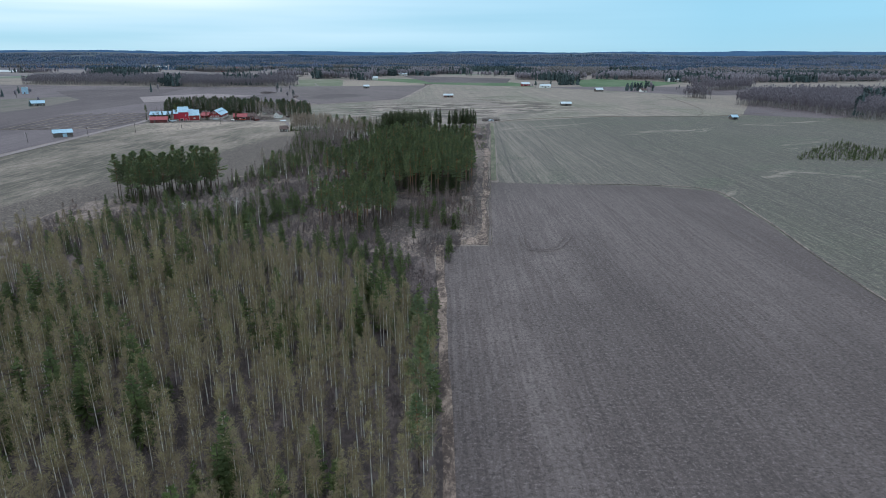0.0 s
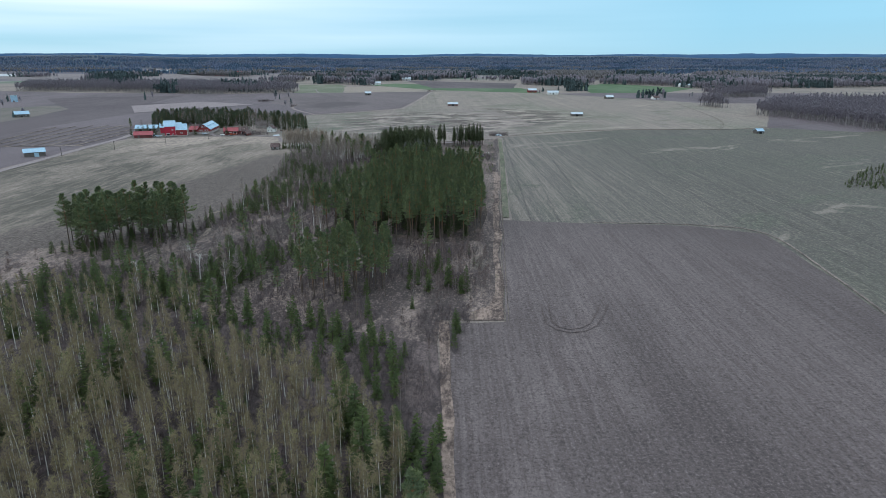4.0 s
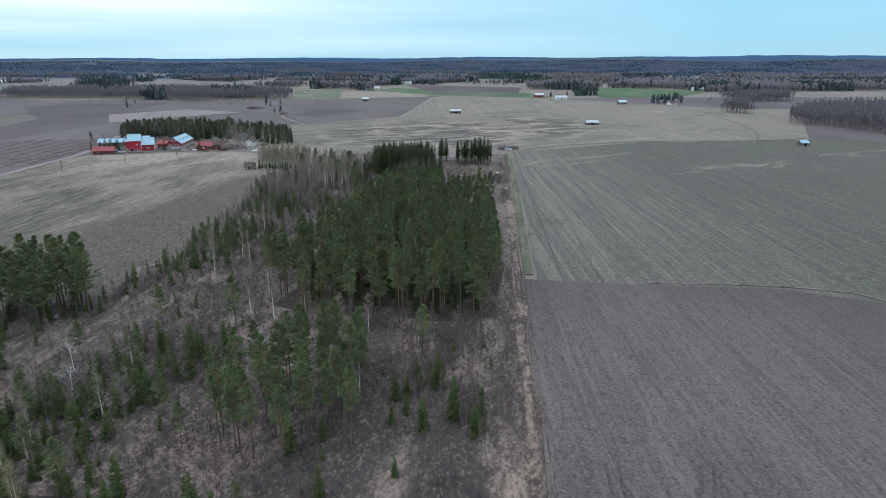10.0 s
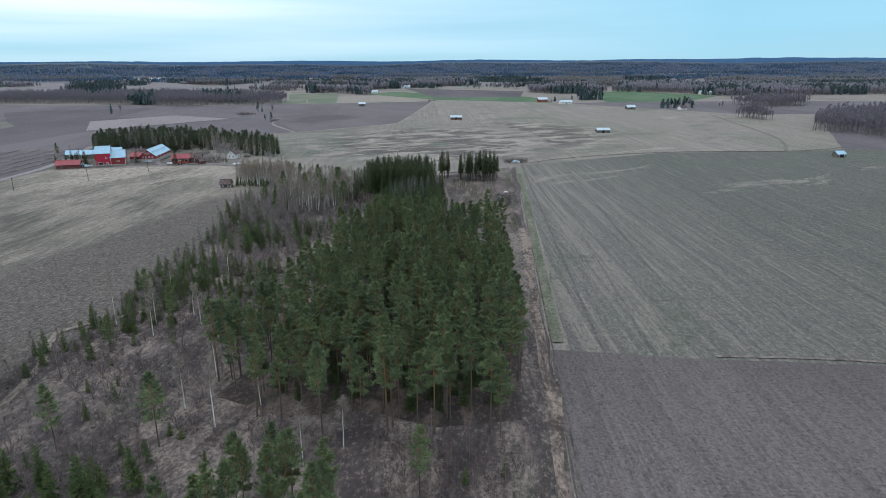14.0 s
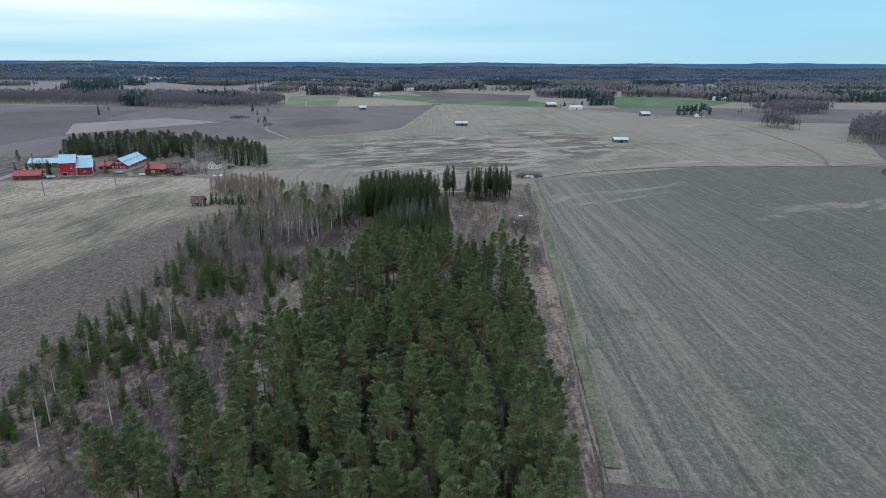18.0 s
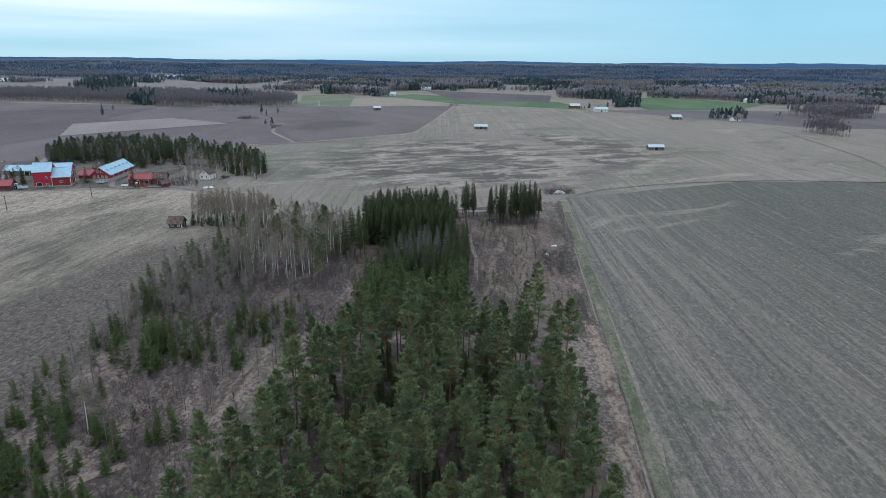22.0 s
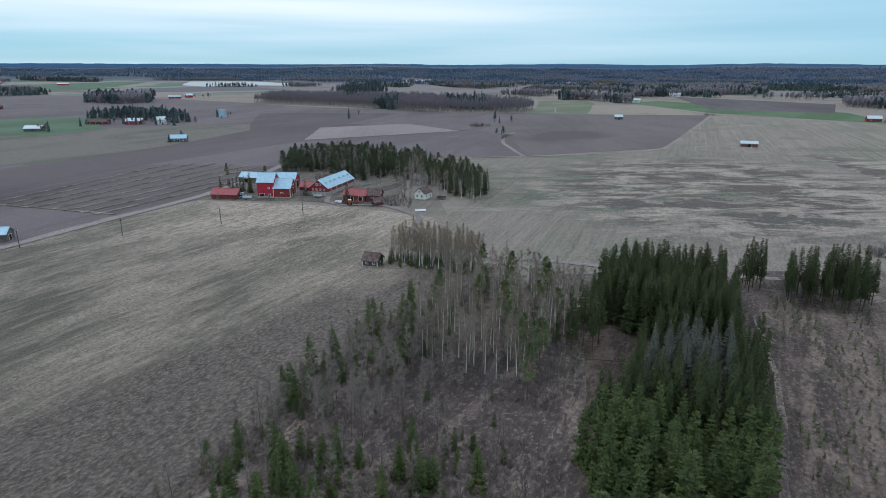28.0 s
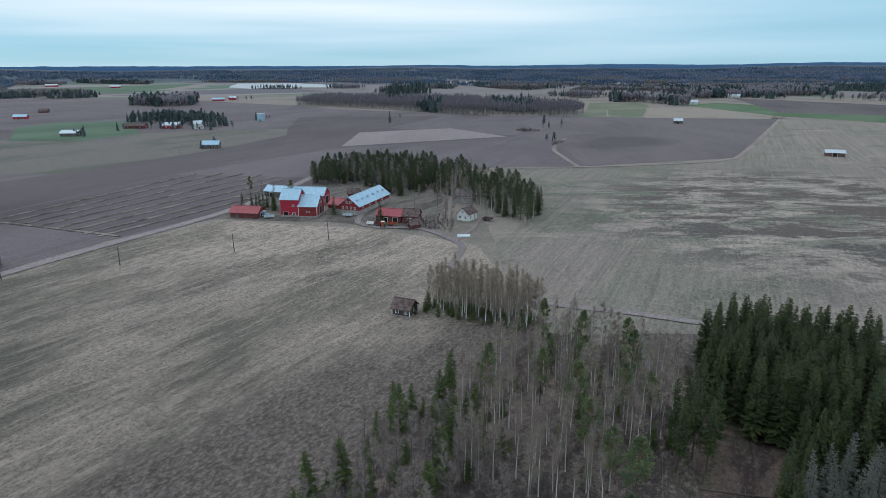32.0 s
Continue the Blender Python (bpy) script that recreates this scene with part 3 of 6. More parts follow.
def field(name, poly, material, label, wobble=1.2, category="field"):
    """A field: a flat sheet a little above the ground, its outline slightly uneven."""
    LIFT[0] += 0.004
    pts = []
    for (x0, y0), (x1, y1) in zip(poly, poly[1:] + poly[:1]):
        n = max(1, min(40, int(math.hypot(x1 - x0, y1 - y0) / 9)))
        for i in range(n):
            u = i / n
            x, y = x0 + (x1 - x0) * u, y0 + (y1 - y0) * u
            s = wobble * min(1, 4 * u)
            pts.append((x + s * noise.noise((x * 0.09, y * 0.09, 1.7)), y + s * noise.noise((x * 0.09, y * 0.09, 9.1))))
    bm = bmesh.new()
    f = bm.faces.new([bm.verts.new((x, y, LIFT[0])) for x, y in pts])
    bmesh.ops.triangulate(bm, faces=[f])
    for f in bm.faces:
        if f.normal.z < 0:
            f.normal_flip()
    return tagged(part(name, bm, material, None), label, category, kind="structure")


def ribbon(name, line, width, material, label, category="road", crown=0.05):
    """A road or track: a low crowned strip along a line."""
    LIFT[0] += 0.003
    pts = [Vector((*p, 0)) for p in line]
    fine = []
    for i in range(len(pts) - 1):
        p0, p1, p2, p3 = pts[max(i - 1, 0)], pts[i], pts[i + 1], pts[min(i + 2, len(pts) - 1)]
        n = max(2, int((p2 - p1).length / 7))
        for j in range(n):
            u = j / n
            fine.append(0.5 * ((2 * p1) + (p2 - p0) * u + (2 * p0 - 5 * p1 + 4 * p2 - p3) * u * u + (3 * p1 - p0 - 3 * p2 + p3) * u ** 3))
    fine.append(pts[-1])
    bm = bmesh.new()
    rows = []
    for i, p in enumerate(fine):
        d = (fine[min(i + 1, len(fine) - 1)] - fine[max(i - 1, 0)]).normalized()
        s = Vector((-d.y, d.x, 0))
        w = width * (1 + 0.15 * noise.noise((p.x * 0.1, p.y * 0.1, 0)))
        rows.append([bm.verts.new(p + s * w * o + Vector((0, 0, LIFT[0] + crown * h))) for o, h in ((-0.5, 0), (-0.2, 1), (0.2, 1), (0.5, 0))])
    for a, b in zip(rows, rows[1:]):
        for q in range(3):
            bm.faces.new((a[q], a[q + 1], b[q + 1], b[q]))
    bmesh.ops.recalc_face_normals(bm, faces=bm.faces)
    for f in bm.faces:
        if f.normal.z < 0:
            f.normal_flip()
    return tagged(part(name, bm, material, None), label, category, kind="structure")


def edge_x(y, off=0.0):
    return 13 + 0.0762 * (y - 161) + off


ground_sheet()
field("field_between", [(-400, 418), (-234, 430), (-190, 632), (-130, 674), (-46, 757), (-20, 1128), (-246, 1078), (-345, 1047), (-620, 1082), (-1000, 1182), (-1640, 1152), (-1640, 1000), (-1025, 590), (-822, 282), (-616, 303)], M_GREY, "brown-grey tilled soil around the fields")
field("field_north", [(-46, 751), (edge_x(490, 2), 492), (138, 538), (256, 546), (484, 716), (334, 845), (173, 1064), (-14, 1167)], M_NORTH, "dry stubble field with faint machine rows")
field("field_patchy", [(-190, 629), (-115, 502), (-74, 424), (-36, 436), (36, 472), (78, 536), (73, 648), (48, 746), (-46, 753), (-77, 712), (-130, 670)], M_PATCHY, "dry pale stubble field crossed by old tracks")
field("field_stubble", [(edge_x(20, 4), 20), (97, 20), (130, -60), (461, 105), (481, 622), (250, 543), (138, 534), (edge_x(490, 4), 486), (edge_x(245, 4), 245)], M_GREEN, "striped grey-green stubble field")
field("field_ploughed", [(3.0, -60), (0.1, 160), (edge_x(161), 161), (edge_x(248), 249), (52, 244), (84, 241), (104, 231), (101, 188), (94, 139), (87, 58), (75, -60)], M_PLOUGH, "brown harrowed field with fine furrows", 0.8)
field("pasture", [(-72, 197), (-72, 434), (-84, 446), (-113, 487), (-152, 491), (-221, 476), (-226, 428), (-225, 370), (-214, 188), (-220, 20), (-120, 20)], M_PASTURE, "bleached dry pasture with streaks and green tinges")
field("farm_yard", [(-223, 477), (-205, 482), (-180, 492), (-160, 492), (-143, 496), (-136, 502), (-142, 512), (-148, 525), (-166, 560), (-200, 575), (-227, 570), (-245, 535), (-236, 500)], M_YARD, "worn grass and earth of the farmyard", 5)
field("field_striped", [(-234, 442), (-232, 485), (-256, 571), (-330, 545), (-312, 430)], M_DARK, "dark field with pale drainage ridges")
field("field_west", [(-229.5, 390), (-231.5, 428), (-234, 439), (-319, 426), (-616, 311), (-618, 130), (-222, 111)], M_GREY, "grey harrowed field")
field("field_dark_band", [(-314, 429), (-331, 545), (-320, 683), (-235, 709), (-227, 829), (-374, 843), (-396, 1013), (-560, 930), (-472, 697), (-402, 491), (-404, 417)], M_DARK, "wide band of dark tilled soil")
field("field_pale", [(-324, 696), (-234, 818), (-314, 868), (-374, 793)], M_PALE, "pale dried tilled soil")
field("field_middle", [(-189, 638), (-130, 673), (-179, 794), (-225, 824), (-320, 683), (-256, 578)], M_GREY, "brown-grey tilled field")
field("field_dark", [(-128, 677), (-46, 758), (-17, 1126), (-167, 1079), (-241, 1051), (-220, 830), (-181, 796)], M_BROWN, "dark tilled field with a darker wet patch")
field("field_light_green", [(-246, 1076), (-166, 1087), (-198, 1330), (-225, 1420), (-310, 1400), (-262, 1200)], M_LIGHT, "pale green meadow")
field("field_pale_far", [(-163, 1086), (-26, 1130), (-36, 1215), (-112, 1340), (-195, 1290)], M_STRAW, "pale straw-coloured meadow")
field("field_sprouting", [(-19, 1176), (162, 1073), (150, 1252), (-108, 1479), (-157, 1385)], M_FARGREEN, "fresh green sprouting field")
field("field_far_dark", [(-19, 1250), (132, 1237), (168, 1482), (-97, 1678)], M_DARK, "dark tilled field")
field("field_right", [(173, 1064), (334, 845), (486, 831), (649, 1063), (482, 1096), (247, 1077)], M_GREY, "brown-grey tilled field")
field("field_sprouting_east", [(243, 1079), (371, 1097), (482, 1251), (371, 1476), (276, 1347)], M_FARGREEN, "bright green sprouting field")
field("field_east_dark", [(267, 552), (324, 521), (609, 636), (484, 716), (346, 704)], M_GREY, "dark tilled field beside the leafless wood")
field("field_far_west", [(-395, 430), (-395, 514), (-440, 496), (-560, 555), (-620, 590), (-745, 655), (-1025, 589), (-822, 281), (-616, 302)], M_GREY, "wide grey-brown tilled field")
field("field_far_grey", [(-420, 745), (-463, 795), (-560, 930), (-620, 1080), (-740, 1125), (-1000, 1180), (-1250, 1195), (-1640, 1150), (-1640, 1400), (-1199, 1500), (-2300, 900), (-1025, 589), (-860, 700), (-700, 800), (-580, 715)], M_GREY, "far grey tilled field")
field("field_olive", [(-395, 514), (-440, 496), (-546, 552), (-610, 600), (-545, 640), (-455, 650), (-395, 605)], M_OLIVE, "olive-brown meadow")
field("field_west_straw", [(-395, 606), (-455, 650), (-485, 636), (-545, 655), (-560, 700), (-463, 795), (-419, 742), (-400, 650)], M_OLIVE, "straw-coloured meadow beside the farms")
field("field_west_green", [(-608, 606), (-549, 637), (-560, 700), (-582, 712), (-695, 798), (-760, 746), (-733, 682)], M_WESTGREEN, "sprouting green field")
field("field_tilled_patch", [(-749, 658), (-715, 667), (-667, 643), (-618, 613), (-631, 596)], M_DARK, "dark freshly tilled patch", 3)
field("field_meadow_strip", [(-740, 1120), (-540, 1095), (-350, 1045), (-352, 1062), (-540, 1108), (-740, 1135)], M_OLIVE, "pale meadow strip before the wood")
field("scrub", [(-3, 139), (-1.5, 161.6), (edge_x(161, -0.3), 161.6), (edge_x(480, 1), 480), (-38, 444), (-75, 426), (-77, 410), (-76, 358), (-75, 304), (-77, 275), (-83, 238), (-126, 212), (-128, 113), (-63, 134)], M_SCRUB, "scrubland with bleached grass and brushwood", 2.0)
field("birch_wood_floor", [(-135, 20), (2.0, 20), (0.8, 119), (-1.8, 150), (-42, 163), (-94, 168), (-128, 142)], M_LITTER, "brown leaf litter under birches", 2)
field("pine_wood_floor", [(-42, 231), (-28, 224), (-15, 226), (-3, 221), (11, 223), (16, 260), (18, 326), (-23, 335), (-30, 297), (-35, 260)], M_FOREST, "dark needle-strewn floor of the pine wood", 2)
field("spruce_wood_floor", [(-37, 423), (-36, 393), (-27, 343), (-1.9, 338), (0.2, 395), (-4.6, 446), (26, 449), (26, 466), (-37, 438)], M_FOREST, "dark floor under spruces", 2)
field("clearing", [(0.2, 338), (edge_x(340, -1), 338), (edge_x(447, -1), 447), (-2.7, 448), (1.2, 395)], M_CLEAR, "cleared strip with rows of bleached grass", 1)
field("grass_strip", [(edge_x(161, -8), 162), (edge_x(161, -0.3), 162), (edge_x(250, -0.3), 250), (edge_x(345, -0.3), 345), (edge_x(345, -2.6), 345), (edge_x(250, -2.4), 250), (edge_x(180, -2.4), 178), (edge_x(175, -4), 170), (edge_x(168, -8), 166)], M_STRIP, "strip of bleached dead grass along the field", 2.2)
field("grass_verge", [(0.6, 38), (1.9, 38), (0.6, 161), (-1.6, 161.3)], M_STRIP, "bleached grass verge along the ploughed field", 0.9)
ribbon("ditch", [(edge_x(161, 0.3), 161), (edge_x(200, 0.3), 200), (edge_x(300, 0.5), 300), (edge_x(400, 0.8), 400), (edge_x(480, 0.6), 480)], 0.9, M_DITCH, "narrow overgrown field ditch", "ditch", -0.15)
ribbon("field_edge", [(52, 245.5), (84, 242.5), (104.8, 232), (101.8, 188), (94.8, 139), (87.8, 58), (79, -20)], 0.7, M_RIDGE, "thin line of bleached grass between two fields", "ridge", 0.06)
for out_ in (0.0, 1.7):
    ribbon("wheel_rut", [(24 + out_ * -1, 171 + out_ * 0), (23 + out_ * -0.8, 161 + out_ * -0.6), (26 + out_ * 0, 157 + out_ * -1), (31 + out_ * 0.8, 160 + out_ * -0.6), (36 + out_ * 1, 171 + out_ * 0)], 0.34, M_RUT, "dark curved wheel rut where a tractor turned", "rut", -0.02)
ribbon("ditch_east", [(edge_x(480, 3), 484), (62, 506), (105, 527), (161, 539), (240, 543), (328, 589)], 1.6, M_DITCH, "overgrown ditch between the fields", "ditch", -0.15)
ribbon("ditch_far", [(217, 529), (257, 623), (296, 840)], 1.6, M_DITCH, "overgrown ditch", "ditch", -0.15)
for x0, x1, y1 in ((-303, -320, 552), (-294, -308, 560), (-285, -296, 564), (-276, -284, 566), (-267, -272, 566), (-258, -262, 560), (-249, -250, 552), (-241, -241, 525)):
    ribbon("ridge", [(x0, 437), (x0 * 0.6 + x1 * 0.4 + 0.6, 480), (x1, y1)], 1.5, M_RIDGE, "pale straw ridge in the drained field", "ridge", 0.25)
ribbon("field_edge", [(-234, 441), (-280, 436), (-318, 430)], 1.6, M_RIDGE, "straw edge between two fields", "ridge", 0.2)
ribbon("grass_margin", [(edge_x(250, 2.2), 252), (edge_x(320, 2.4), 320), (edge_x(400, 2.8), 400), (edge_x(478, 2.6), 478)], 2.4, M_MARGIN, "green grass margin along the stubble field", "grass", 0.05)
ribbon("brook", [(-40, 392), (-38, 379), (-35.5, 371), (-31, 364), (-27.5, 358), (-28, 350)], 0.7, M_DITCH, "narrow brook in the scrub", "brook", -0.1)
ribbon("scrub_path", [(-42, 340), (-44, 325), (-44, 312), (-44, 304), (-48, 294), (-55, 288), (-66, 277), (-77, 266), (-86, 258), (-80, 243), (-77, 226)], 1.5, M_SANDY, "trodden sandy path through scrub", "path", 0.02)
ribbon("farm_road", [(-220, 236), (-226, 386), (-228, 428), (-230, 485), (-243, 542), (-256, 582)], 4.6, M_ROAD, "grey gravel farm road")
ribbon("field_road", [(-231, 627), (-187, 634), (-166, 650), (-130, 672), (-77, 713), (-52, 745), (-42, 801), (-18, 1131)], 3.6, M_TRACK, "pale gravel field road")
ribbon("branch_track", [(-130, 672), (-151, 711), (-169, 747), (-179, 791), (-182, 822)], 3.0, M_TRACK, "pale field track")
ribbon("brook", [(-205, 1083), (-222, 1150), (-235, 1210)], 2.2, M_PALE, "pale trickle of water in a green meadow", "brook", 0.05)
ribbon("driveway", [(6, 458), (-18, 453), (-41, 450), (-57, 449), (-77, 446), (-99, 450), (-112, 464), (-117, 482), (-125, 490), (-143, 499), (-158, 493), (-169, 496), (-176, 509), (-178, 519)], 2.6, M_ROAD, "rutted grey farm drive", crown=0.02)
ribbon("side_track", [(-123, 489), (-125, 508), (-128, 522), (-121, 538)], 1.8, M_TRACK, "faint trodden track past the cottage")


# ---- trees ----
def tube(line, radii, sides):
    """A tapered tube along a line."""
    v, f = [], []
    for i, (p, r) in enumerate(zip(line, radii)):
        for j in range(sides):
            a = 2 * math.pi * j / sides
            v.append((p[0] + r * math.cos(a), p[1] + r * math.sin(a), p[2]))
    for i in range(len(line) - 1):
        for j in range(sides):
            a, b = i * sides + j, i * sides + (j + 1) % sides
            f += [(a, b, b + sides), (a, b + sides, a + sides)]
    return np.array(v), np.array(f)


def slivers(start, end, width, rng, facing=None):
    """Thin triangles from start to end points, turned any way or mostly towards facing."""
    n = len(start)
    side = np.cross(end - start, rng.normal(size=(n, 3)) if facing is None else facing + rng.normal(0, 0.4, (n, 3)))
    side /= np.linalg.norm(side, axis=1, keepdims=True) + 1e-9
    w = np.broadcast_to(np.asarray(width, float).reshape(-1, 1), (n, 1)) * 0.5
    v = np.stack([start - side * w, start + side * w, end], 1).reshape(-1, 3)
    return v, np.arange(3 * n).reshape(-1, 3)


def leaves(centre, size, rng, up=0.0):
    """Small triangles turned every way."""
    n = len(centre)
    d = rng.normal(size=(n, 3))
    d[:, 2] += up
    d /= np.linalg.norm(d, axis=1, keepdims=True)
    e = np.cross(d, rng.normal(size=(n, 3)))
    e /= np.linalg.norm(e, axis=1, keepdims=True)
    s = np.asarray(size, float).reshape(-1, 1)
    v = np.stack([centre - d * s * 0.5 - e * s * 0.33, centre - d * s * 0.5 + e * s * 0.33, centre + d * s * 0.6], 1).reshape(-1, 3)
    return v, np.arange(3 * n).reshape(-1, 3)


def sprays(centre, facing, size, rng):
    """Small triangles whose faces look mostly along facing."""
    n = len(centre)
    f = facing + rng.normal(0, 0.45, (n, 3))
    f /= np.linalg.norm(f, axis=1, keepdims=True)
    d = np.cross(f, rng.normal(size=(n, 3)))
    d /= np.linalg.norm(d, axis=1, keepdims=True)
    e = np.cross(f, d)
    s = np.asarray(size, float).reshape(-1, 1)
    v = np.stack([centre - d * s * 0.5 - e * s * 0.2, centre - d * s * 0.5 + e * s * 0.2, centre + d * s * 0.7], 1).reshape(-1, 3)
    return v, np.arange(3 * n).reshape(-1, 3)


def joined(*pieces):
    vs, fs, ms, off = [], [], [], 0
    for v, f, m in pieces:
        vs.append(v), fs.append(f + off), ms.append(np.full(len(f), m))
        off += len(v)
    return np.concatenate(vs), np.concatenate(fs), np.concatenate(ms)


def crooked(h, rng, bend, n=7):
    z = np.linspace(0, h, n)
    x = np.cumsum(rng.normal(0, bend, n)) * z / h
    y = np.cumsum(rng.normal(0, bend, n)) * z / h
    return np.column_stack([x, y, z])


def along(line, z):
    return np.column_stack([np.interp(z, line[:, 2], line[:, 0]), np.interp(z, line[:, 2], line[:, 1]), z])


def birch(h, rng, n_br=46, low=0.33, spread=1.6, buds=14, twigs=3, thick=0.0070):
    line = crooked(h, rng, 0.06)
    trunk = tube(line, np.linspace(thick * h, 0.010, 7), 5)
    u = rng.uniform(0, 1, n_br) ** 1.05
    z = h * (low + (0.95 - low) * u)
    az = rng.uniform(0, 6.28, n_br)
    reach = spread * (0.05 + np.clip(0.45 + u / 0.4, 0, 1) * (1 - u) ** 0.95) * rng.uniform(0.45, 1.1, n_br)
    climb = reach * rng.uniform(0.7, 1.5, n_br)
    out = np.column_stack([np.cos(az), np.sin(az), 0 * az])
    up = np.array([0, 0, 1.0])
    s = along(line, z)
    e = s + out * reach[:, None] + up * climb[:, None]
    br = slivers(s, e, 0.045, rng)
    i = rng.integers(0, n_br, n_br * twigs)
    q = rng.uniform(0.2, 1.0, len(i))[:, None]
    ts = s[i] + (e[i] - s[i]) * q
    td = out[i] * 0.5 + rng.normal(0, 0.45, (len(i), 3)) + up * 0.25
    te = ts + td * rng.uniform(0.3, 0.7, (len(i), 1)) * min(1.5, spread / 1.2)
    tw = slivers(ts, te, rng.uniform(0.03, 0.055, len(i)), rng)
    j = rng.integers(0, n_br, int(n_br * buds))
    at = s[j] + (e[j] - s[j]) * rng.uniform(0.15, 1.1, (len(j), 1)) + rng.normal(0, 0.13 * spread, (len(j), 3))
    tip = at + (out[j] * 0.4 + rng.normal(0, 0.5, (len(j), 3)) + up * 0.3) * rng.uniform(0.28, 0.70, (len(j), 1))
    lv = slivers(at, tip, rng.uniform(0.06, 0.11, len(j)), rng, out[j] + up)
    return trunk, joined((*br, 0), (*tw, 0), (*lv, 1))


def bare(h, rng):
    return birch(h, rng, 46, 0.30, 1.9, 3.0, 17, 0.0095)


def pine(h, rng, low=0.52, whorls=12, spread=2.35, arms=6, round_=0.52, per=84):
    """A pine: bare trunk, whorls of boughs, and flat pads of needles on their outer halves."""
    line = crooked(h, rng, 0.05)
    trunk = tube(line, np.linspace(0.0105 * h, 0.02, 7), 6)
    n = whorls * arms
    u = np.clip(np.repeat(np.linspace(0, 1, whorls) ** 0.92, arms) + rng.normal(0, 0.045, n), 0, 0.99)
    z = h * (low + (0.975 - low) * u)
    az = rng.uniform(0, 6.28, n)
    ln = spread * (0.05 + (1 - u) ** round_ * np.clip(0.55 + 1.8 * u, 0, 1)) * rng.uniform(0.55, 1.15, n)
    el = -0.05 + 0.80 * u + rng.normal(0, 0.13, n)
    d = np.column_stack([np.cos(az) * np.cos(el), np.sin(az) * np.cos(el), np.sin(el)])
    side = np.column_stack([-np.sin(az), np.cos(az), 0 * az])
    s = along(line, z - 0.2 * ln)
    e = s + d * ln[:, None]
    br = slivers(s, e, 0.07, rng)
    i = np.repeat(np.arange(n), per)
    q = rng.uniform(0.10, 1.0, (len(i), 1)) ** 0.6
    lat = rng.normal(0, 0.24, (len(i), 1)) * (0.35 + ln[i][:, None] * 0.55) * (1.15 - 0.5 * q)
    c = s[i] + (e[i] - s[i]) * q + side[i] * lat + rng.normal(0, 0.05, (len(i), 3))
    out = d[i] * 0.55 + side[i] * np.sign(lat) * 0.35 + np.array([0, 0, 0.42]) + rng.normal(0, 0.42, (len(i), 3))
    lv = slivers(c, c + out * rng.uniform(0.16, 0.31, (len(i), 1)), rng.uniform(0.11, 0.18, len(i)), rng, d[i] * 0.5 + np.array([0, 0, 1.0]))
    return trunk, joined((*br, 1), (*lv, 0))


def spruce(h, rng, wide=0.155, step=0.46, arms=8, low=0.06, ragged=0.25, taper=0.62):
    line = crooked(h, rng, 0.015)
    trunk = tube(line, np.linspace(0.011 * h, 0.015, 7), 6)
    zs = np.arange(low * h, 0.985 * h, step)
    u = zs / h
    n = len(zs) * arms
    z = np.repeat(zs, arms) + rng.uniform(-0.3, 0.3, n) * step
    uu = np.repeat(u, arms)
    az = rng.uniform(0, 6.28, n)
    ln = (wide * h * (1 - uu) ** taper + 0.10) * rng.uniform(1 - ragged, 1 + ragged * 0.6, n)
    out = np.column_stack([np.cos(az), np.sin(az), 0 * az])
    side = np.column_stack([-np.sin(az), np.cos(az), 0 * az])
    droop = 0.35 - 0.55 * uu
    s = along(line, z)
    mid = s + out * (ln * 0.55)[:, None] - np.array([0, 0, 1]) * (ln * 0.55 * droop)[:, None]
    tip = s + out * ln[:, None] - np.array([0, 0, 1]) * (ln * (droop - 0.06))[:, None]
    w = (0.07 + 0.13 * ln)[:, None]
    dn = np.array([0, 0, 1]) * w * 0.35
    quad = np.stack([s, mid - side * w - dn, mid + side * w - dn, tip, mid + np.array([0, 0, 0.05])], 1).reshape(-1, 3)
    b = np.arange(n)[:, None] * 5
    f = np.concatenate([b + [0, 1, 4], b + [0, 4, 2], b + [1, 3, 4], b + [4, 3, 2]])
    i = np.repeat(np.arange(n), 3)
    q = rng.uniform(0.30, 1.0, (len(i), 1))
    lv = leaves(s[i] + (tip[i] - s[i]) * q + rng.normal(0, 0.06, (len(i), 3)), np.clip(ln[i] * 0.24, 0.12, 0.34) * rng.uniform(0.7, 1.3, len(i)), rng, -0.5)
    return trunk, joined((quad, f, 0), (*lv, 0))


def shrub(h, rng, stems=13):
    az, el = rng.uniform(0, 6.28, stems), rng.uniform(0.8, 1.45, stems)
    s = np.column_stack([np.cos(az), np.sin(az), 0 * az]) * 0.15
    ln = h * rng.uniform(0.5, 1.0, stems)
    e = s + np.column_stack([np.cos(az) * np.cos(el), np.sin(az) * np.cos(el), np.sin(el)]) * ln[:, None]
    st = slivers(s, e, 0.05, rng)
    i = rng.integers(0, stems, stems * 6)
    ts = s[i] + (e[i] - s[i]) * rng.uniform(0.25, 1, (len(i), 1))
    te = ts + (rng.normal(0, 0.5, (len(i), 3)) + [0, 0, 0.5]) * h * 0.2
    tw = slivers(ts, te, 0.05, rng)
    return joined((*st, 0), (*tw, 0))


def sapling(h, rng):
    trunk, crown = birch(h, rng, 22, 0.3, 0.9, 5, 9)
    return joined((*trunk, 0), (crown[0], crown[1], 1))


VARIANTS = {}


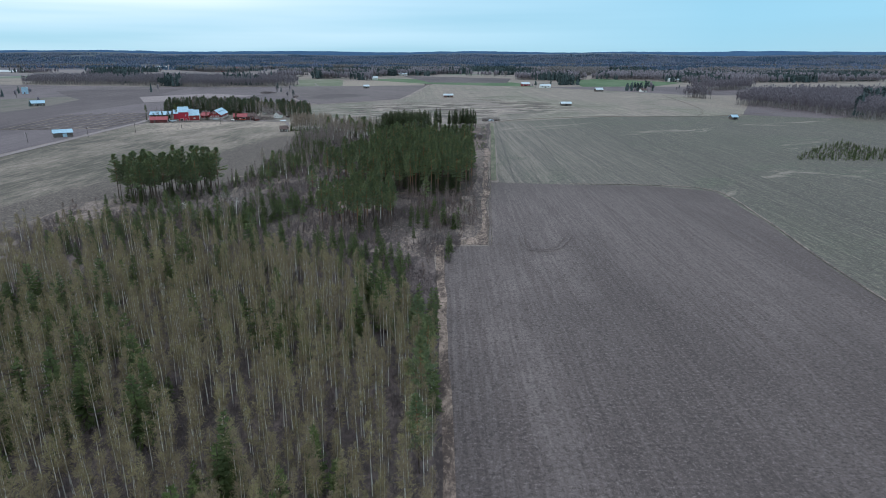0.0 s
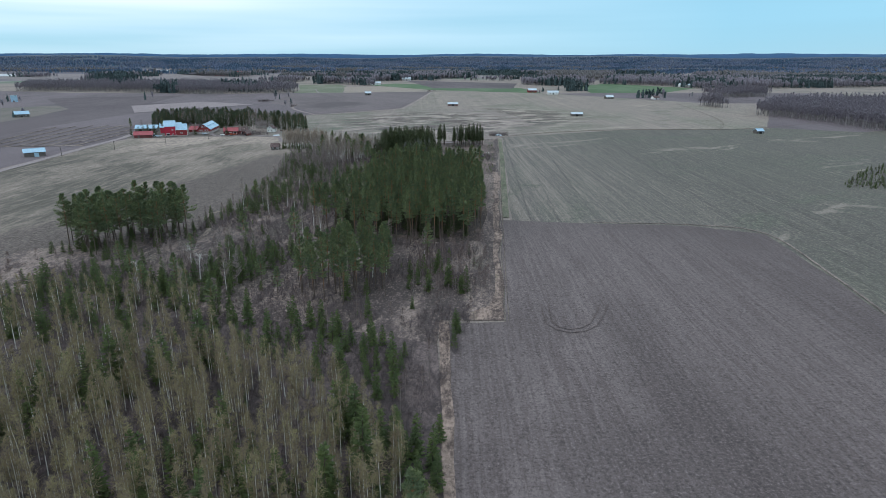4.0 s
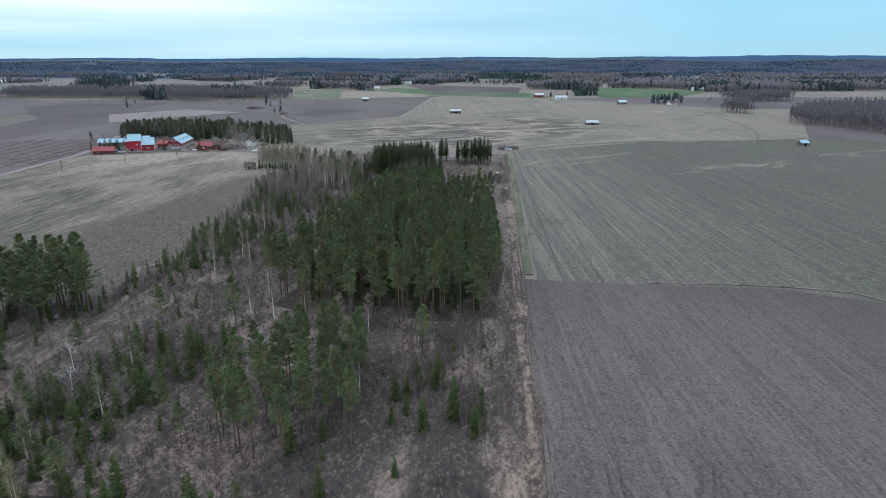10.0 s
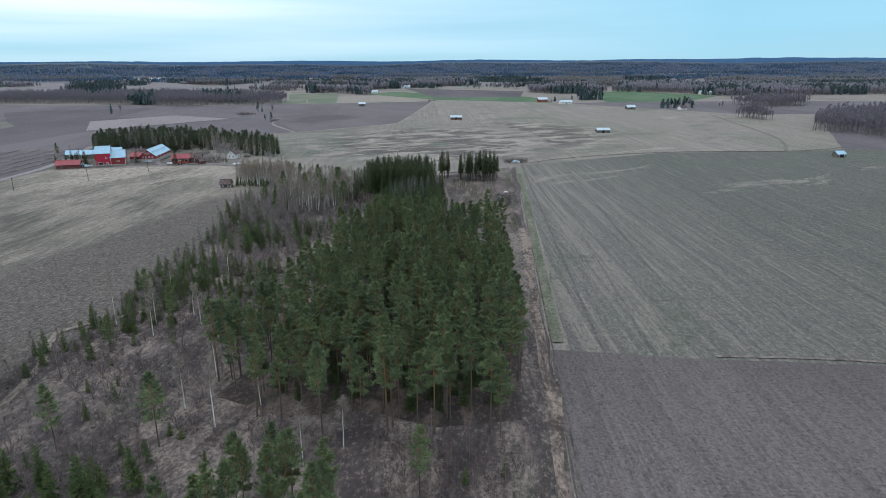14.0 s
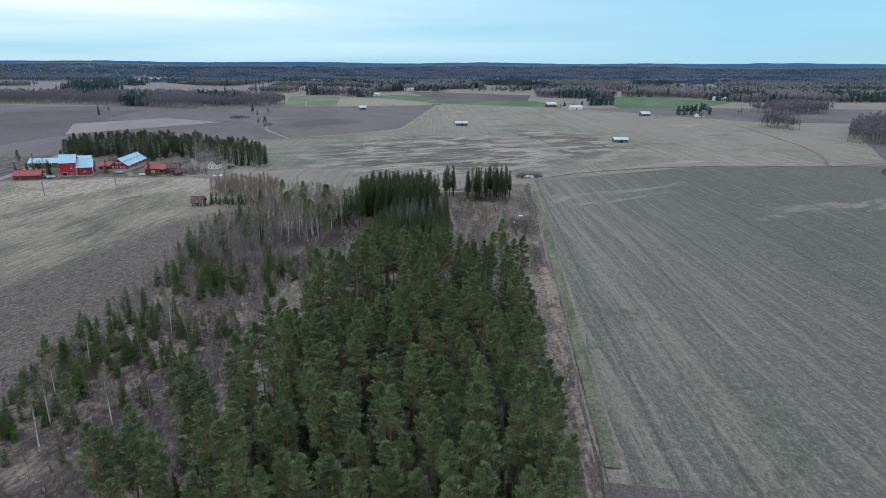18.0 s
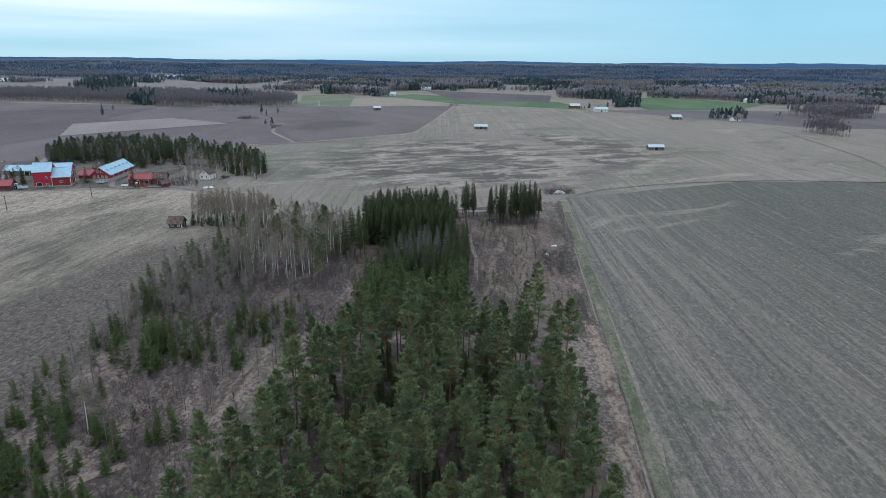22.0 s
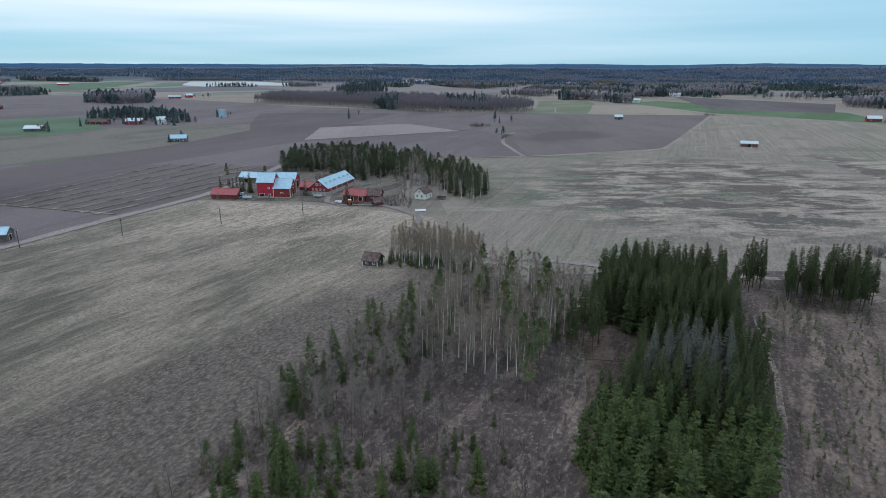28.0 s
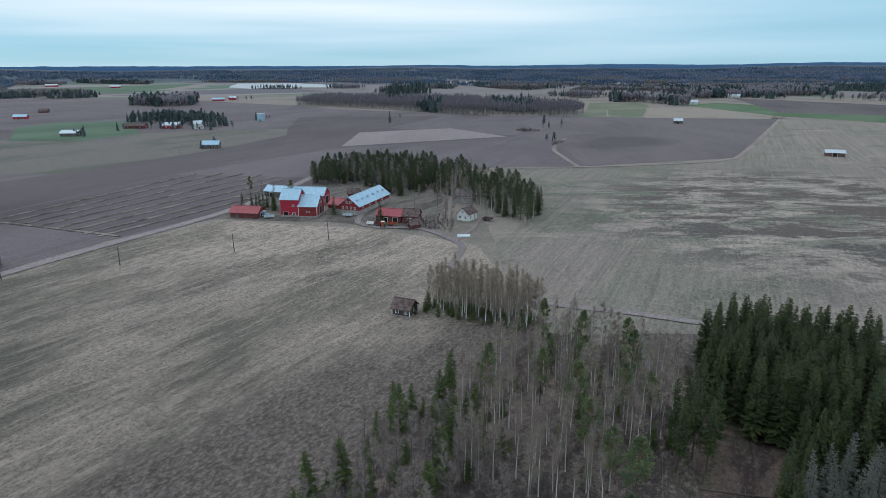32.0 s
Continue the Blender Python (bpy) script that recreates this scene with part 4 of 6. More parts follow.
def variants(kind, maker, heights, bark, foliage):
    """A few tree forms, each as trunk and crown meshes, at unit scale of its height."""
    out = []
    for i, h in enumerate(heights):
        t, c = maker(h, np.random.default_rng(abs(hash_of(kind)) + i))
        out.append((h, t, c, mesh_of("trunk", *t, [bark], smooth=True), mesh_of("crown", c[0], c[1], foliage, c[2])))
    VARIANTS[kind] = out


def hash_of(word):
    return sum((i + 1) * ord(ch) for i, ch in enumerate(word))


variants("birch", birch, (12.5, 13.5, 14.5, 13, 11.5, 14), M_BIRCH, [M_TWIG, M_BUD])
variants("aspen", bare, (11, 12, 13, 10), M_GREYBARK, [M_PALETWIG, M_BARE])
variants("white_birch", bare, (12, 13, 11), M_BIRCH, [M_PALETWIG, M_BUD])
variants("pine", pine, (15, 16, 17, 15.5, 14.5, 16.5), M_PINEBARK, [M_PINE, M_PINEBARK])
variants("broad_pine", lambda h, r: pine(h, r, 0.28, 14, 2.9, 6, 0.5, 58), (13, 14, 12.5), M_PINEBARK, [M_DARKPINE, M_PINEBARK])
variants("grove_birch", lambda h, r: birch(h, r, 58, 0.24, 1.5, 11, 7, 0.0105), (11, 12, 11.5, 10.5), M_BIRCH, [M_PALETWIG, M_GROVE])
variants("broad_spruce", lambda h, r: spruce(h, r, 0.18), (14, 15, 12.5), M_SPRUCEBARK, [M_SPRUCE])
variants("snag", lambda h, r: birch(h, r, 26, 0.42, 3.4, 0.3, 7, 0.018), (8.5, 7.5), M_BIRCH, [M_SNAG, M_SNAG])
variants("bushy_pine", lambda h, r: pine(h, r, 0.42, 11, 2.4, 6, 0.5, 60), (11, 12, 10.5, 12.5), M_PINEBARK, [M_PINE, M_PINEBARK])
variants("spruce", lambda h, r: spruce(h, r, 0.142, 0.42, 11, 0.10, 0.30), (13.5, 14.5, 13, 14), M_SPRUCEBARK, [M_SPRUCE])
variants("stem_spruce", lambda h, r: spruce(h, r, 0.125, 0.42, 10, 0.30, 0.30), (13, 13.8, 13.4), M_SPRUCEBARK, [M_SPRUCE])
variants("slim_spruce", lambda h, r: spruce(h, r, 0.132, 0.42, 10, 0.08, 0.35), (11, 12, 11.5, 10), M_SPRUCEBARK, [M_SPRUCE])
variants("sick_spruce", lambda h, r: spruce(h, r, 0.145, 0.46, 8, 0.12, 0.4, 0.8), (11, 12, 11.5), M_SPRUCEBARK, [M_SICK])
variants("young_spruce", lambda h, r: spruce(h, r, 0.215, 0.34, 8, 0.05), (4.5, 5.5, 6.5, 3.5), M_SPRUCEBARK, [M_YOUNG])
M_PROTO = {}


def plant(name, kind, pts, label, group, rng, lo=0.85, hi=1.15, category="tree", limit=300, key=None):
    """Trees as things of their own, and those past the limit joined as stuff. Returns nothing."""
    pts = np.asarray(pts)
    if key is not None:
        pts = pts[np.argsort([key(p) for p in pts], kind="stable")]
    rest = []
    for n, p in enumerate(pts):
        v = int(rng.integers(0, len(VARIANTS[kind])))
        s = rng.uniform(lo, hi)
        w = s * rng.uniform(0.9, 1.15)
        m = Matrix.Translation((p[0], p[1], float(rise(p[0], p[1])))) @ Euler((rng.normal(0, 0.02), rng.normal(0, 0.02), rng.uniform(0, 6.28))).to_matrix().to_4x4() @ Matrix.Diagonal((w, w, s, 1))
        if n >= limit:
            rest.append((v, m))
            continue
        proto = M_PROTO.get((name, kind, v, label))
        if proto is None:
            root = new(name)
            tagged(root, label, category, group)
            piece("trunk", VARIANTS[kind][v][3], root)
            piece("crown", VARIANTS[kind][v][4], root)
            root.matrix_basis = m
            M_PROTO[(name, kind, v, label)] = root
        else:
            made = copy_thing(proto, Matrix())
            made.matrix_basis = m
    if rest:
        stuff_trees(name.replace("_tree", "") + "_trees", kind, rest, label.replace(" tree", " trees"), category)


def stuff_trees(name, kind, placed, label, category):
    vs, fs, ms, off = [], [], [], 0
    for v, m in placed:
        h, t, c, tm, cm = VARIANTS[kind][v]
        a = np.array(m)
        for vv, ff, mm in ((t[0], t[1], np.full(len(t[1]), 0)), (c[0], c[1], c[2] + 1)):
            vs.append(vv @ a[:3, :3].T + a[:3, 3]), fs.append(ff + off), ms.append(mm)
            off += len(vv)
    proto = VARIANTS[kind][0]
    mats = [proto[3].materials[0], *proto[4].materials]
    ob = new(name, mesh_of(name, np.concatenate(vs), np.concatenate(fs), mats, np.concatenate(ms)))
    tagged(ob, label, category, kind="stuff")


def strew(name, templates, pts, mats, label, category, rng, lo=0.7, hi=1.3, wide=1.0):
    """Many small plants in one object."""
    vs, fs, ms, off = [], [], [], 0
    zs = rise(pts[:, 0], pts[:, 1])
    for p, z in zip(pts, zs):
        v, f, m = templates[int(rng.integers(0, len(templates)))]
        a, s = rng.uniform(0, 6.28), rng.uniform(lo, hi)
        c, q = math.cos(a) * s * wide, math.sin(a) * s * wide
        vs.append(np.column_stack([v[:, 0] * c - v[:, 1] * q + p[0], v[:, 0] * q + v[:, 1] * c + p[1], v[:, 2] * s + z]))
        fs.append(f + off), ms.append(m)
        off += len(v)
    ob = new(name, mesh_of(name, np.concatenate(vs), np.concatenate(fs), mats, np.concatenate(ms)))
    return tagged(ob, label, category, kind="stuff")


rng = np.random.default_rng(11)
near_path = lambda p: abs(p[0] + 20) * 0.6 + p[1]
# the birch wood under the start of the flight
BIRCHWOOD = [(-135, 36), (-1, 36), (-0.5, 95), (-7, 112), (-16, 126), (-27, 136), (-44, 144), (-72, 137), (-98, 132), (-128, 116)]
plant("birch_tree", "birch", scatter(BIRCHWOOD, 2.75, rng, 0.6), "slender white-barked birch with thin budding crown", "birches of the wood", rng, 0.56, 0.88, limit=150, key=near_path)
shr = [shrub(h, rng) for h in (1.4, 2.0, 2.6, 3.2)]
strew("undergrowth", shr, scatter(BIRCHWOOD, 1.9, rng), [M_BARE], "purple-brown leafless bushes under the birches", "bushes", rng, 0.7, 1.5)
BIRCH_UNDER = scatter(BIRCHWOOD, 4.2, rng, 0.7)
BIRCH_UNDER = BIRCH_UNDER[np.array([noise.noise((p[0] * 0.045, p[1] * 0.045, 21)) > 0.06 for p in BIRCH_UNDER])]
plant("young_spruce_tree", "young_spruce", BIRCH_UNDER, "dark green spruce growing under birches", "spruces under the birches", rng, 1.0, 1.9, limit=40, key=near_path)
# the pine wood
PINEWOOD = [(-44, 233), (-28, 221), (-14, 217), (10, 217), (14.5, 260), (17, 323), (-23, 331), (-33, 297), (-39, 262)]
plant("pine_tree", "pine", scatter(PINEWOOD, 4.45, rng, 0.55), "tall green pine with bare orange-brown trunk", "pines of the wood", rng, 0.8, 1.1, limit=120, key=lambda p: p[1] - 0.3 * p[0])
PINE_INSIDE = [(-38, 238), (-26, 229), (-14, 226), (10, 226), (12, 260), (13, 318), (-22, 326), (-30, 297)]
plant("spruce_tree", "broad_spruce", scatter(PINE_INSIDE, 4.2, rng, 0.5), "dark spruce growing in the shade of pines", "spruces in the pine wood", rng, 0.3, 0.6, limit=60)
plant("pine_tree", "bushy_pine", scatter([(-119, 217), (-93, 243), (-80, 224), (-99, 207)], 3.7, rng), "old spreading pine in a clump on the field edge", "clump of pines by the pasture", rng, 1.15, 1.45)
plant("pine_tree", "pine", scatter([(-38, 190), (-24, 205), (-13, 198), (-13, 177), (-24, 168), (-36, 176)], 3.7, rng, 0.5), "middle-aged green pine with reddish trunk", "pines before the wood", rng, 0.72, 0.92)
plant("pine_tree", "bushy_pine", [(-50, 385), (-46, 380), (-42, 378), (-41, 366), (-55, 395), (-48, 398), (-62, 398), (-68, 418), (-60, 416), (-52, 421), (-44, 402), (-64, 408), (-57, 407), (-49, 412), (-70, 392), (-3, 66), (-2.5, 88), (-3, 78), (-4, 95), (11, 345), (13, 338), (9, 336), (14, 352), (-5, 205), (-60, 215), (-45, 216)], "bushy pine standing alone in the scrub", "single pines", rng, 0.8, 1.1)
plant("young_spruce_tree", "young_spruce", scatter([(-122, 212), (-93, 240), (-78, 222), (-97, 202)], 5.0, rng, 0.5), "young spruce at the foot of old pines", "young spruces under the clump", rng, 0.5, 1.1, limit=20)
# spruces
plant("spruce_tree", "spruce", scatter([(-35, 408), (-29, 403), (-5, 400), (-8, 424), (-10, 441), (-34, 439), (-39, 428)], 2.6, rng), "tall dark green spruce in a dense stand", "spruces of the stand", rng, 0.86, 1.05, limit=100)
plant("spruce_tree", "stem_spruce", np.concatenate([scatter([(5, 437), (19, 435), (26, 443), (25, 455), (6, 449)], 2.5, rng), scatter([(-4, 442), (3, 444), (3, 453), (-4, 451)], 2.4, rng), np.array([[-7, 427], [-6, 429.5]])]), "dark spruce with bare lower trunk at the field end", "row of spruces at the clearing", rng, 0.85, 1.05, limit=50)
SLIM = scatter([(-28, 343), (-3, 338), (-2, 400), (-33, 400)], 2.75, rng)
SLIM = SLIM[~inside(SLIM[:, 0], SLIM[:, 1], [(-36, 368), (-25, 372), (-25, 399), (-40, 402)])]
sick = inside(SLIM[:, 0], SLIM[:, 1], [(-23, 378), (-8, 381), (-8, 396), (-21, 394)])
front = SLIM[:, 1] < 364
plant("dying_spruce_tree", "sick_spruce", SLIM[sick], "dying grey spruce with bare twigs", "dying spruces", rng, 0.8, 1.05)
plant("spruce_tree", "slim_spruce", SLIM[~sick & ~front], "slim dark spruce in a dense stand", "slim spruces of the stand", rng, 0.75, 1.05, limit=40)
plant("spruce_tree", "stem_spruce", [(-38, 389), (-36.2, 392.5), (-34, 391), (-37.4, 397), (-36, 401), (-33.5, 395.5), (-39, 393), (-37.5, 406)], "dark spruce with bare lower trunk beside the open glade", "spruces beside the glade", rng, 0.88, 1.06)
plant("young_spruce_tree", "young_spruce", SLIM[~sick & front], "fresh green spruce at the edge of the stand", "green spruces of the stand", rng, 1.2, 1.9, limit=40)
# birches round the cabin, and the young mixed growth
plant("birch_tree", "grove_birch", scatter([(-103, 428), (-75, 427), (-74, 438), (-98, 442)], 2.1, rng), "tall birch with pale slim trunk in a small grove", "birches of the grove by the cabin", rng, 0.9, 1.08)
plant("young_spruce_tree", "young_spruce", scatter([(-105, 425), (-75, 424), (-75, 434), (-103, 436)], 2.7, rng), "small spruce under the birches of the grove", "small spruces in the grove", rng, 0.35, 0.8, limit=20)
plant("birch_tree", "white_birch", scatter([(-68, 373), (-46, 370), (-38, 400), (-42, 425), (-66, 428), (-77, 400)], 3.6, rng, 0.55), "leafless birch standing in scrub", "leafless birches in the scrub", rng, 0.7, 1.0, limit=60)
plant("aspen_tree", "aspen", scatter([(-80, 340), (-60, 342), (-54, 372), (-70, 386), (-82, 376)], 3.8, rng, 0.55), "grey leafless aspen in a thicket", "aspens of the thicket", rng, 0.55, 0.9)
SCRUB = [(-125, 148), (-4, 118), (6, 165), (10, 215), (-42, 225), (-38, 262), (-30, 300), (-29, 335), (-36, 400), (-41, 430), (-72, 423), (-80, 380), (-81, 300), (-84, 245), (-78, 212), (-119, 200)]
CLUSTERS = (
    ([(-40, 147), (-35, 166), (-22, 157), (-6, 147), (-4, 126), (-17, 128), (-28, 140)], 3.9, 0.75, 1.3),
    ([(-9, 103), (-0.5, 103), (-1, 118), (-8, 117)], 2.8, 0.9, 1.35),
    ([(-64, 178), (-50, 178), (-46, 208), (-62, 208)], 4.2, 0.8, 1.3),
    ([(-56, 180), (-36, 158), (-46, 150), (-66, 172)], 4.6, 0.8, 1.2),
    ([(-7, 192), (-1, 192), (0, 198), (-7, 198)], 2.6, 0.7, 1.0),
    ([(0, 176), (6, 178), (6, 186), (0, 186)], 2.6, 0.6, 1.0),
    ([(-73, 319), (-60, 316), (-53, 330), (-60, 341), (-71, 338)], 3.2, 0.85, 1.55),
    ([(-70, 274), (-55, 281), (-54, 291), (-70, 293)], 3.4, 0.6, 1.1),
    ([(-62, 262), (-48, 268), (-46, 300), (-60, 312)], 5.2, 0.45, 1.0),
    ([(-58, 318), (-46, 322), (-44, 345), (-56, 345)], 4.4, 0.55, 1.1),
    ([(-54, 345), (-44, 351), (-36, 338), (-41, 330), (-48, 334)], 4.2, 0.7, 1.3),
    ([(-80, 252), (-66, 258), (-60, 302), (-76, 306)], 3.6, 0.6, 1.25),
    ([(-84, 254), (-79, 250), (-72, 312), (-74, 340), (-81, 340)], 4.4, 0.45, 1.1),
    ([(-88, 224), (-80, 222), (-78, 250), (-84, 250)], 4.6, 0.5, 1.0),
    ([(-100, 150), (-60, 150), (-66, 196), (-110, 190)], 5.0, 0.8, 1.4),
    ([(-82, 340), (-74, 340), (-62, 378), (-78, 400), (-84, 390)], 4.3, 0.7, 1.6),
    ([(-70, 380), (-44, 380), (-42, 424), (-72, 424)], 7.0, 0.6, 1.2),
)
for poly, step, lo, hi in CLUSTERS:
    plant("young_spruce_tree", "young_spruce", scatter(poly, step, rng, 0.5), "young green spruce in a clump in the scrub", "young spruces in the scrub", rng, lo, hi, limit=9)
yp = scatter(SCRUB, 6.5, rng, 0.6)
keep = np.array([noise.noise((p[0] * 0.05, p[1] * 0.05, 3)) > 0.12 for p in yp])
plant("young_spruce_tree", "young_spruce", yp[keep], "small green spruce in open scrub", "young spruces in the scrub", rng, 0.35, 1.0, limit=20)
bw = scatter(SCRUB, 1.55, rng)
keep = np.array([noise.noise((p[0] * 0.06, p[1] * 0.06, 8)) > -0.12 for p in bw])
strew("brushwood", shr, bw[keep], [M_BARE], "leafless grey-brown brushwood", "bushes", rng, 0.4, 1.15)
sap = [sapling(h, rng) for h in (5, 6.5, 8)]
sp = scatter(SCRUB, 7.5, rng, 0.6)
plant("aspen_tree", "aspen", scatter([(-78, 300), (-46, 290), (-36, 330), (-40, 366), (-60, 372), (-80, 345)], 6.0, rng, 0.6), "grey leafless tree with spreading crown in scrub", "leafless trees in the scrub", rng, 0.4, 0.75)
plant("aspen_tree", "aspen", scatter([(-84, 170), (-50, 165), (-44, 215), (-62, 230), (-84, 215)], 8.0, rng, 0.6), "grey leafless tree among young spruces", "leafless trees in the scrub", rng, 0.4, 0.75)
plant("birch_tree", "birch", scatter([(-112, 128), (-62, 138), (-46, 150), (-56, 170), (-80, 176), (-112, 166)], 4.6, rng, 0.6), "slender budding birch at the edge of the wood", "birches at the wood edge", rng, 0.5, 0.85, limit=60)
strew("birch_saplings", sap, sp, [M_PALETWIG, M_TWIG], "thin pale birch saplings in scrub", "saplings", rng, 0.6, 1.1)
plant("dead_tree", "snag", [(-63, 187), (-76, 181), (-70, 199)], "bleached dead tree with bare spreading branches", "dead trees in the scrub", rng, 0.85, 1.05)
plant("birch_tree", "white_birch", [(-44, 238), (-38.5, 221.5), (-45, 226), (-33, 228), (-17, 216), (-22, 211), (-6, 209), (-19, 189), (-15.5, 191), (-60, 201), (-54, 180), (-63, 176), (-75, 262), (-70, 270), (-66, 262), (-60, 268), (-64, 256), (-56, 262), (-72, 284), (-62, 298)], "lone slender white birch in open scrub", "lone birches in the scrub", rng, 0.7, 1.0)
plant("pine_tree", "bushy_pine", [(-59, 170), (-46, 183), (-60, 202), (-66, 180), (-73, 177), (-52, 165), (-40, 175), (-80, 186), (-88, 196), (-72, 205), (-69, 248), (-62, 262), (-74, 275)], "slender pine standing among scrub", "single pines in the scrub", rng, 0.6, 0.85)
plant("young_spruce_tree", "young_spruce", [(-76, 258), (-65, 296), (-71, 284), (-74, 273), (-58, 252), (-62, 260), (-52, 261), (-43, 262), (-50, 279), (-54, 292), (-63, 288), (-21, 201), (-19, 203), (-17, 201), (-9, 188), (-7, 190), (-2, 192), (-7, 184), (-9, 181), (1, 183), (4, 178), (-61, 190), (-56, 192), (-47, 196), (-45, 200), (-50, 187), (-66, 184), (-70, 180), (-64, 174), (-58, 178), (-68, 171), (-72, 187), (-62, 168), (-53, 171), (-48, 203), (-57, 207), (-62, 211), (-44, 206)], "young green spruce with full skirt in open scrub", "lone young spruces", rng, 0.75, 1.35)
sp = scatter([(-6, 168), (11, 172), (12, 214), (-8, 218)], 2.6, rng, 0.6)
strew("birch_saplings", sap, sp, [M_PALETWIG, M_TWIG], "thin pale birch saplings beside the field", "saplings", rng, 0.5, 1.0)
# seedlings on the clearing
seed = [spruce(h, rng, 0.25, 0.3, 5, 0.05)[1] for h in (0.9, 1.3, 1.7)]
cl = scatter([(2, 342), (edge_x(342, -2), 342), (edge_x(444, -3), 440), (1, 440)], 2.3, rng, 0.35)
keep = np.array([noise.noise((p[0] * 0.09, p[1] * 0.03, 8)) > -0.1 for p in cl])
strew("seedlings", seed, cl[keep], [M_YOUNG], "small planted spruce seedlings in rows", "seedlings", rng, 0.5, 1.2)
strew("strip_bushes", shr, scatter([(edge_x(165, -7), 165), (edge_x(165, -1), 165), (edge_x(440, -1), 440), (edge_x(440, -3), 440), (edge_x(330, -4), 330), (edge_x(222, -4), 222)], 3.4, rng), [M_BARE], "low leafless bushes on the grass strip", "bushes", rng, 0.3, 0.7)
# the bushy islet in the stubble field
isle = [(176, 306), (216, 300), (245, 325), (238, 368), (200, 335)]
strew("islet_bushes", shr, scatter(isle, 3.4, rng), [M_BARE], "leafless bushes on a stony islet in the field", "bushes", rng, 0.35, 0.8)
plant("young_spruce_tree", "young_spruce", scatter(isle, 2.9, rng, 0.5), "low spruce on a stony islet in the field", "spruces on the islet", rng, 0.25, 0.55, limit=14)


# ---- distant woods, joined ----
def far_conifer(rng, h=14.0, r=2.3):
    """A distant spruce: ragged skirts of boughs one over another."""
    v, f = [], []
    for z0, z1, rr in ((0.06, 0.42, 1.0), (0.22, 0.58, 0.90), (0.38, 0.74, 0.72), (0.54, 0.88, 0.52), (0.72, 1.0, 0.30)):
        b = len(v)
        a0 = rng.uniform(0, 6.28)
        for j in range(8):
            q = r * rr * (rng.uniform(0.85, 1.25) if j % 2 else rng.uniform(0.45, 0.75))
            v.append((q * math.cos(a0 + j * 0.785), q * math.sin(a0 + j * 0.785), h * (z0 + rng.uniform(-0.05, 0.05))))
        v.append((rng.normal(0, 0.15), rng.normal(0, 0.15), h * z1))
        f += [(b + j, b + (j + 1) % 8, b + 8) for j in range(8)]
    return np.array(v), np.array(f), np.zeros(len(f), int)


def far_pine(rng, h=14.0, r=2.6, n=46):
    """A distant pine: a stem under an uneven dome of needle pads."""
    u = rng.uniform(0, 1, n)
    az = rng.uniform(0, 6.28, n)
    reach = r * (1 - u) ** 0.55 * np.clip(0.5 + 2 * u, 0, 1) * rng.uniform(0.25, 1.0, n)
    c = np.column_stack([np.cos(az) * reach, np.sin(az) * reach, h * (0.38 + 0.58 * u)])
    lv = leaves(c, rng.uniform(1.3, 2.3, n), rng, 0.0)
    st = slivers(np.zeros((2, 3)), np.array([[0.05, 0, h * 0.8], [0, 0.05, h * 0.7]]), 0.4, rng)
    return joined((*lv, 0), (*st, 0))


def far_leafless(rng, h=12.0, r=2.3, n=14):
    v, f = [], []
    for q, z in ((0.4, 0.30), (0.85, 0.55), (0.6, 0.84)):
        a0 = rng.uniform(0, 6.28)
        for j in range(6):
            w = r * q * rng.uniform(0.6, 1.15)
            v.append((w * math.cos(a0 + j * 1.047), w * math.sin(a0 + j * 1.047), h * (z + rng.uniform(-0.07, 0.07))))
    v.append((rng.normal(0, 0.3), rng.normal(0, 0.3), h * 0.97))
    for b in (0, 6):
        for j in range(6):
            m = (j + 1) % 6
            f += [(b + j, b + m, b + 6 + m), (b + j, b + 6 + m, b + 6 + j)]
    f += [(12 + j, 12 + (j + 1) % 6, 18) for j in range(6)]
    c = rng.normal(0, 1, (n, 3)) * np.array([r * 0.5, r * 0.5, h * 0.17]) + np.array([0, 0, h * 0.66])
    lv = leaves(c, rng.uniform(0.7, 1.6, n), rng, 2.5)
    s = np.column_stack([rng.normal(0, 1.0, 3), rng.normal(0, 1.0, 3), np.zeros(3)])
    st = slivers(s, s * 1.2 + np.column_stack([np.zeros((3, 2)), h * rng.uniform(0.7, 0.95, 3)]), 0.36, rng)
    return joined((np.array(v), np.array(f), 0), (*lv, 0), (*st, 1))


def fine_leafless(rng, h=12.0, r=2.2, n=72):
    u = rng.uniform(0, 1, n)
    az = rng.uniform(0, 6.28, n)
    reach = r * (0.12 + np.clip(0.5 + 2 * u, 0, 1) * (1 - u) ** 0.7) * rng.uniform(0.4, 1.1, n)
    s = np.column_stack([0 * u, 0 * u, h * (0.36 + 0.56 * u)])
    e = s + np.column_stack([np.cos(az) * reach, np.sin(az) * reach, reach * rng.uniform(0.5, 1.4, n)])
    tw = slivers(s, e, rng.uniform(0.28, 0.52, n), rng)
    b = np.column_stack([rng.normal(0, 0.8, 2), rng.normal(0, 0.8, 2), np.zeros(2)])
    st = slivers(b, b * 0.4 + np.column_stack([np.zeros((2, 2)), h * rng.uniform(0.85, 1.0, 2)]), 0.30, rng)
    return joined((*tw, 0), (*st, 1))


